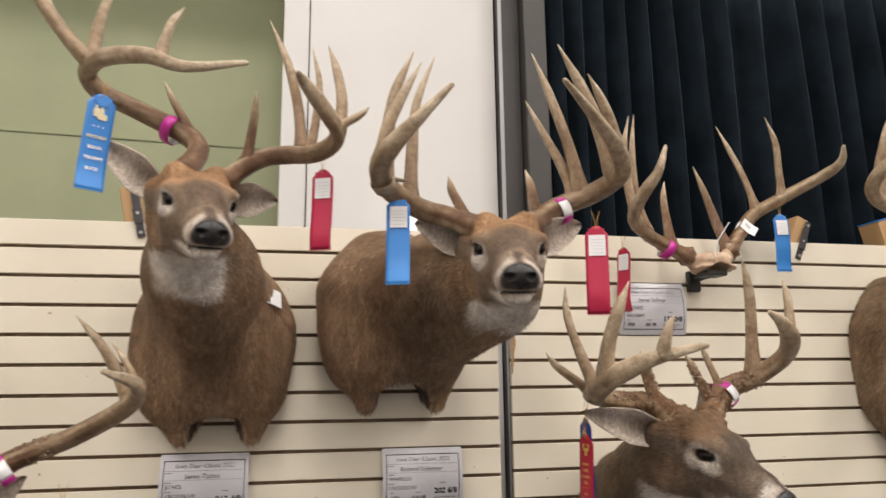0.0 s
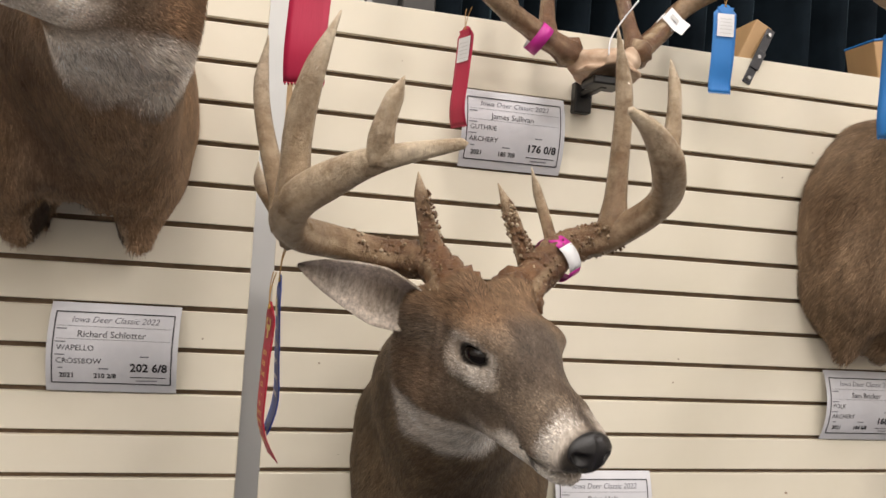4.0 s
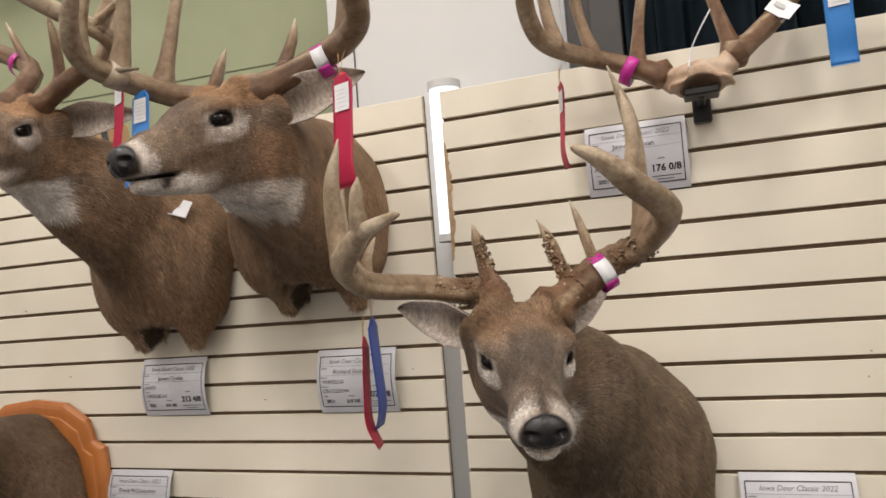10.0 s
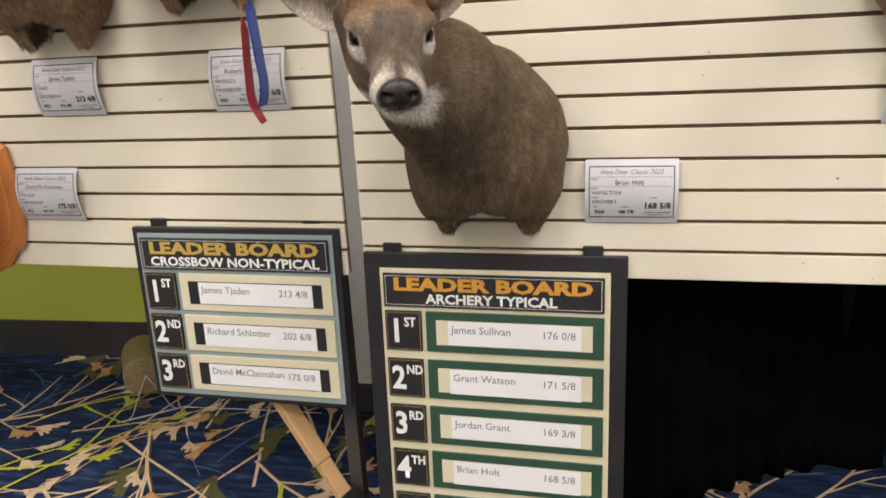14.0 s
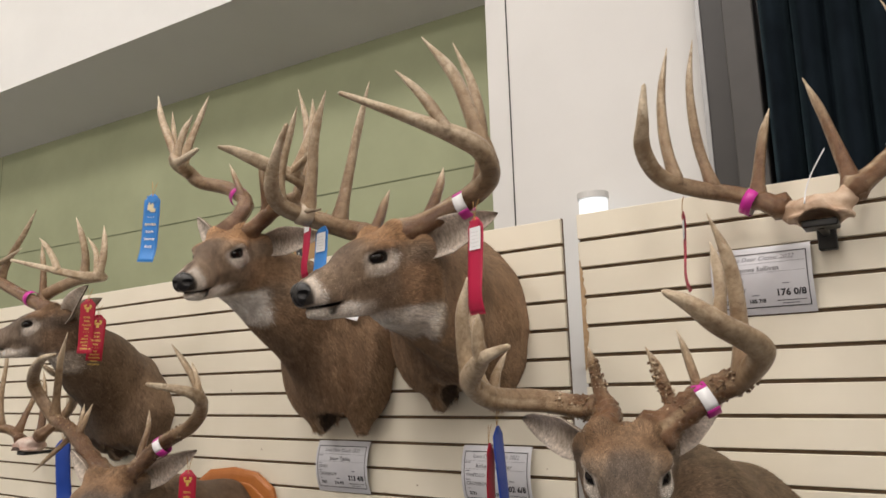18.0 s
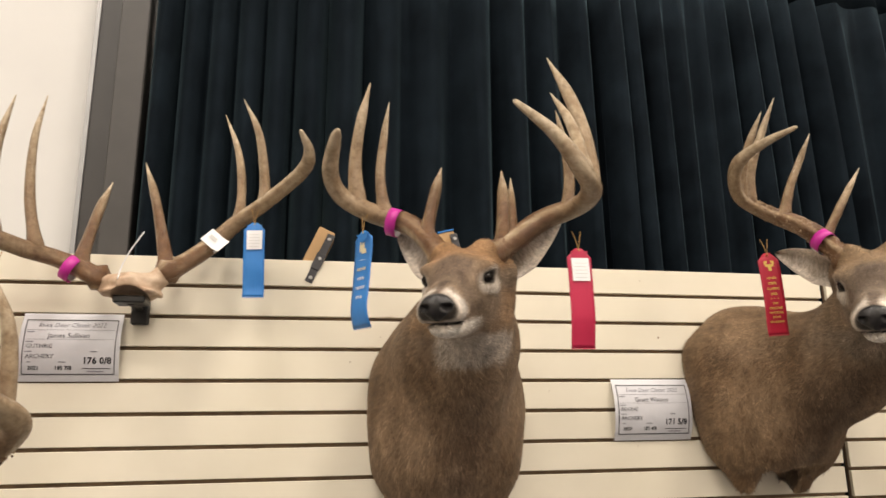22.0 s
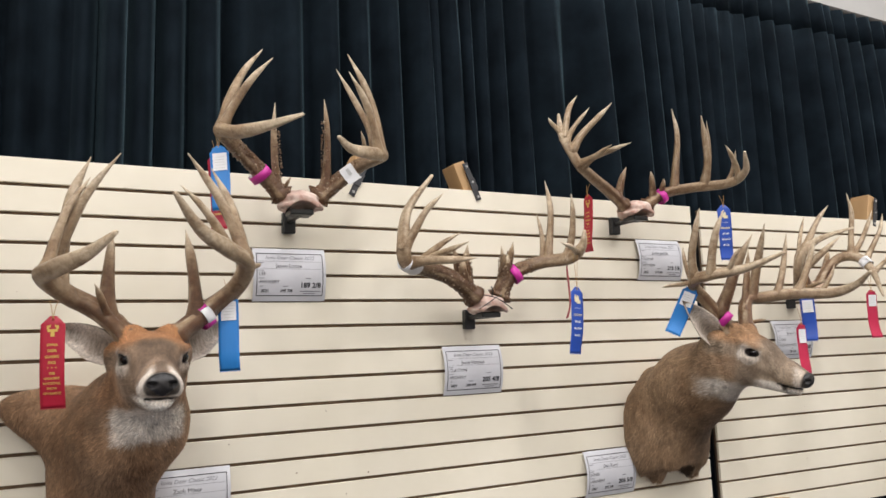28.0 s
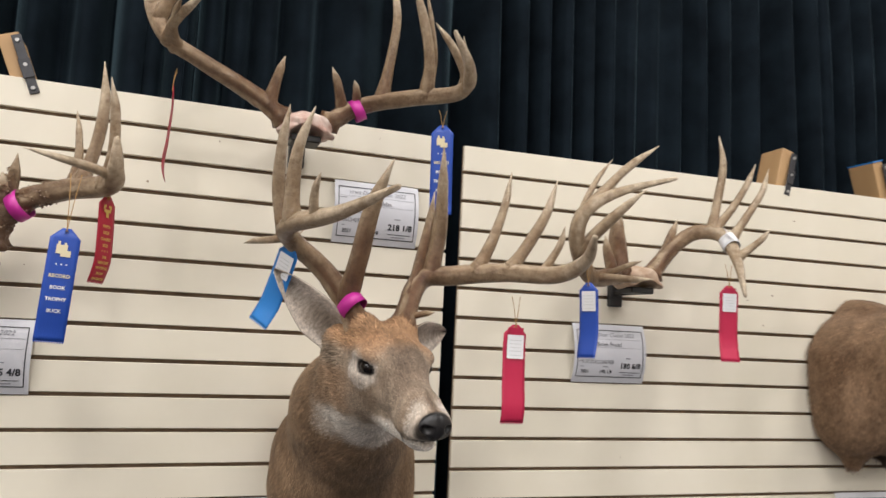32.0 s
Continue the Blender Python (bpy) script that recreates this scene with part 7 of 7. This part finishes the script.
def clip_in(x, y):
    return -3.4 < x < 1.9 and CY0 + 0.004 < y < CY1 - 0.004


def strip(kind, pts, w0, w1):
    """A flat ragged yarn stroke."""
    v, f = PATTERN[kind]
    p = spline(pts, 9)
    tan = np.gradient(p, axis=0)
    tan /= np.linalg.norm(tan, axis=1)[:, None] + 1e-9
    last, lift = None, LEVEL[kind] + rc.uniform(0, 0.0035)
    for i in range(9):
        if not clip_in(p[i][0], p[i][1]):
            last = None
            continue
        w = (w0 + (w1 - w0) * i / 8) * rc.uniform(0.8, 1.2) / 2
        o = len(v)
        v.append((p[i][0] - tan[i][1] * w, p[i][1] + tan[i][0] * w, lift))
        v.append((p[i][0] + tan[i][1] * w, p[i][1] - tan[i][0] * w, lift))
        if last is not None:
            f.append((last, o, o + 1, last + 1))
        last = o


def leaf(kind, x, y, ang, size):
    """A lobed leaf: narrow fingers spread from its stalk."""
    fingers = rc.randrange(6, 10)
    for k in range(fingers):
        a = ang + (k / (fingers - 1) - 0.5) * 1.5
        sx, sy = x + math.cos(ang) * size * 0.5 * k / fingers, y + math.sin(ang) * size * 0.5 * k / fingers
        ln = size * rc.uniform(0.45, 0.85)
        strip(kind, [(sx, sy, 0), (sx + ln * 0.5 * math.cos(a), sy + ln * 0.5 * math.sin(a), 0), (sx + ln * math.cos(a), sy + ln * math.sin(a), 0)], size * 0.20, size * 0.10)


def branch(kind, x, y, ang, ln, w, leaves, depth=0):
    bend = rc.uniform(-0.35, 0.35)
    pts, px, py, a = [(x, y, 0)], x, y, ang
    for _ in range(4):
        a += bend * 0.4 + rc.uniform(-0.12, 0.12)
        px, py = px + math.cos(a) * ln / 4, py + math.sin(a) * ln / 4
        pts.append((px, py, 0))
    strip(kind, pts, w, w * 0.6)
    if kind == "tan" and rc.random() < 0.5:
        strip("brown", [(q[0] + w * 0.7, q[1] + w * 0.2, 0) for q in pts], w * 0.5, w * 0.4)
    if depth < 2:
        for _ in range(2 if depth == 0 else 1):
            q = pts[rc.randrange(1, 4)]
            branch(kind, q[0], q[1], a + rc.choice((-1, 1)) * rc.uniform(0.35, 0.8), ln * rc.uniform(0.4, 0.65), w * 0.75, leaves, depth + 1)
    if leaves and rc.random() < 0.75:
        leaf("orange" if kind == "tan" and rc.random() < 0.35 else kind, px, py, a, rc.uniform(0.07, 0.12))


for _ in range(60):
    x, y = rc.uniform(-3.4, 1.9), rc.uniform(CY0, CY1)
    leaf("olive", x, y, rc.uniform(0, 6.28), rc.uniform(0.12, 0.20))
for _ in range(50):
    branch("blue", rc.uniform(-3.4, 1.9), rc.uniform(CY0, CY1), rc.uniform(0, 6.28), rc.uniform(0.2, 0.4), 0.006, False, 1)
for _ in range(78):
    branch("tan", rc.uniform(-3.4, 1.9), rc.uniform(CY0, CY1), rc.choice((0.5, 0.9, 2.2, 3.7, 4.4, 5.4)) + rc.uniform(-0.3, 0.3), rc.uniform(0.40, 0.85), rc.uniform(0.009, 0.015), True)
for _ in range(22):
    branch("lime", rc.uniform(-3.4, 1.9), rc.uniform(CY0, CY1), rc.choice((0.3, 1.1, 2.4, 5.2)) + rc.uniform(-0.3, 0.3), rc.uniform(0.45, 0.8), rc.uniform(0.013, 0.020), True, 1)
for kind, (v, f) in PATTERN.items():
    part("yarn", mesh_of("yarn", v, f, YARNS[kind]), None, CARPET, kind + " yarn")

# ---- things left on the carpet ----
slip = thing("paper_slip", pose(-1.36, -0.19, 0.0096, 0, 0, 4), "white paper slip lying on the carpet", "paper")
part("sheet", box(-0.22, 0.115, -0.030, 0.030, 0.0, 0.0008), M_PAPER, slip)


def cord(points, rad, label):
    ob = thing("cord", Matrix.Identity(4), label, "cord", "thin cords on the carpet")
    p = spline(points, 14)
    v, f = tube(p, np.full(14, rad), 6, 1, 0)
    part("strand", mesh_of("strand", v, f, M_PAPER, True), None, ob)


cord([(-1.02, -0.07, 0.011), (-0.6, -0.062, 0.011), (-0.15, -0.042, 0.011)], 0.0011, "thin white cord stretched across the carpet")
cord([(-1.12, 0.64, 0.011), (-0.9, 0.655, 0.011), (-0.50, 0.675, 0.011)], 0.0014, "thin white cord under the display panels")

# wire-mesh drum on a bent wire stand
M_BRONZE = mottled("bronze_wire_mesh", (0.16, 0.12, 0.06), (0.34, 0.27, 0.14), 120, 0.5, 0.25, bump_scale=500, bump_strength=0.8, distance=0.002)
M_WIRE = material("zinc_wire", (0.5, 0.48, 0.44), 0.35, 0.9)[0]
drum = thing("mesh_drum", pose(-1.32, 0.70, 0.0064, 0, 0, 38), "bronze wire-mesh drum lying on a bent wire stand", "drum")
loops = []
for y, r in ((-0.13, 0.078), (-0.128, 0.086), (-0.118, 0.088), (0.118, 0.088), (0.128, 0.086), (0.13, 0.078)):
    loops.append([(r * math.cos(2 * math.pi * j / 40), y, 0.165 + r * math.sin(2 * math.pi * j / 40)) for j in range(40)])
v, f = rings(loops)
part("roll", mesh_of("roll", v, f, M_BRONZE, True), None, drum)
for s in (-1, 1):
    for q in (-1, 1):
        p = spline([(0, s * 0.134, 0.168), (q * 0.05, s * 0.150, 0.07), (q * 0.085, s * 0.155, 0.003), (q * 0.13, s * 0.17, 0.003)], 12)
        v, f = tube(p, np.full(12, 0.003), 7, 1, 0)
        part("wire_leg", mesh_of("wire_leg", v, f, M_WIRE, True), None, drum)
for y in (-0.17, 0.17):
    p = spline([(-0.14, y, 0.003), (0, y, 0.003), (0.14, y, 0.003)], 6)
    v, f = tube(p, np.full(6, 0.003), 7, 1, 0)
    part("wire_foot", mesh_of("wire_foot", v, f, M_WIRE, True), None, drum)

# black cloth that sags to the floor behind one leader board
path = spline([(0.56, 0.10, 0), (0.82, 0.22, 0), (1.14, 0.46, 0), (1.46, 0.59, 0), (2.3, 0.63, 0)], 120)
rows = 12
v = []
for k in range(rows + 1):
    u = k / rows
    for i, p in enumerate(path):
        fold = 0.018 * math.sin(i * 0.62 + 1.3 * math.sin(i * 0.11)) * (1 - 0.4 * u)
        pull = 0.12 * (1 - u) ** 3 * math.exp(-((i - 30) / 26.0) ** 2)
        v.append((p[0] - fold * 0.5, p[1] + fold + pull * 0.3 + 0.08 * u, 0.012 + 1.10 * u))
n = len(path)
f = [(k * n + i, k * n + i + 1, (k + 1) * n + i + 1, (k + 1) * n + i) for k in range(rows) for i in range(n - 1)]
M_FELT = mottled("dull_black_cloth", (0.0012, 0.0014, 0.0018), (0.003, 0.0034, 0.004), 6, 0.95, bump_scale=250, bump_strength=0.3)
M_FELT.node_tree.nodes["Principled BSDF"].inputs["Specular IOR Level"].default_value = 0.03
cloth = part("floor_cloth", mesh_of("floor_cloth", v, f, M_FELT, True), M_FELT)
cloth.modifiers.new("thick", "SOLIDIFY").thickness = 0.003
tagged(cloth, "black cloth sagging to the carpet behind a leader board", "curtain")

# small scuffs and nail holes in the laminate
M_SCUFF = mottled("scuffed_laminate", (0.26, 0.18, 0.11), (0.46, 0.36, 0.25), 90, 0.9)
rs = random.Random(8)
for pn in PANEL_OBS[:4]:
    v, f = [], []
    for _ in range(26):
        k = rs.randrange(16)
        x, z = rs.uniform(0.05, WIDE - 0.05), -k * PITCH - GROOVE / 2 - rs.uniform(0.006, PITCH - GROOVE - 0.006)
        size, o, n = rs.choice((0.0012, 0.0016, 0.0022, 0.0035)), len(v), 7
        v += [(x + size * rs.uniform(0.5, 1.3) * math.cos(6.283 * q / n), -0.0006, z + size * rs.uniform(0.5, 1.1) * math.sin(6.283 * q / n)) for q in range(n)]
        f.append(tuple(range(o, o + n)))
    for k in range(16):
        for _ in range(2):
            x = rs.uniform(0.02, WIDE - 0.08)
            z = -k * PITCH - GROOVE / 2 - (0.0004 if rs.random() < 0.5 else PITCH - GROOVE - 0.0016)
            o, ln = len(v), rs.uniform(0.006, 0.03)
            v += [(x, -0.0006, z), (x + ln, -0.0006, z), (x + ln * 0.8, -0.0006, z + 0.0012), (x + ln * 0.2, -0.0006, z + 0.0009)]
            f.append((o, o + 1, o + 2, o + 3))
    tagged(part("scuff", mesh_of("scuff", v, f, M_SCUFF), None, pn), kind="stuff")
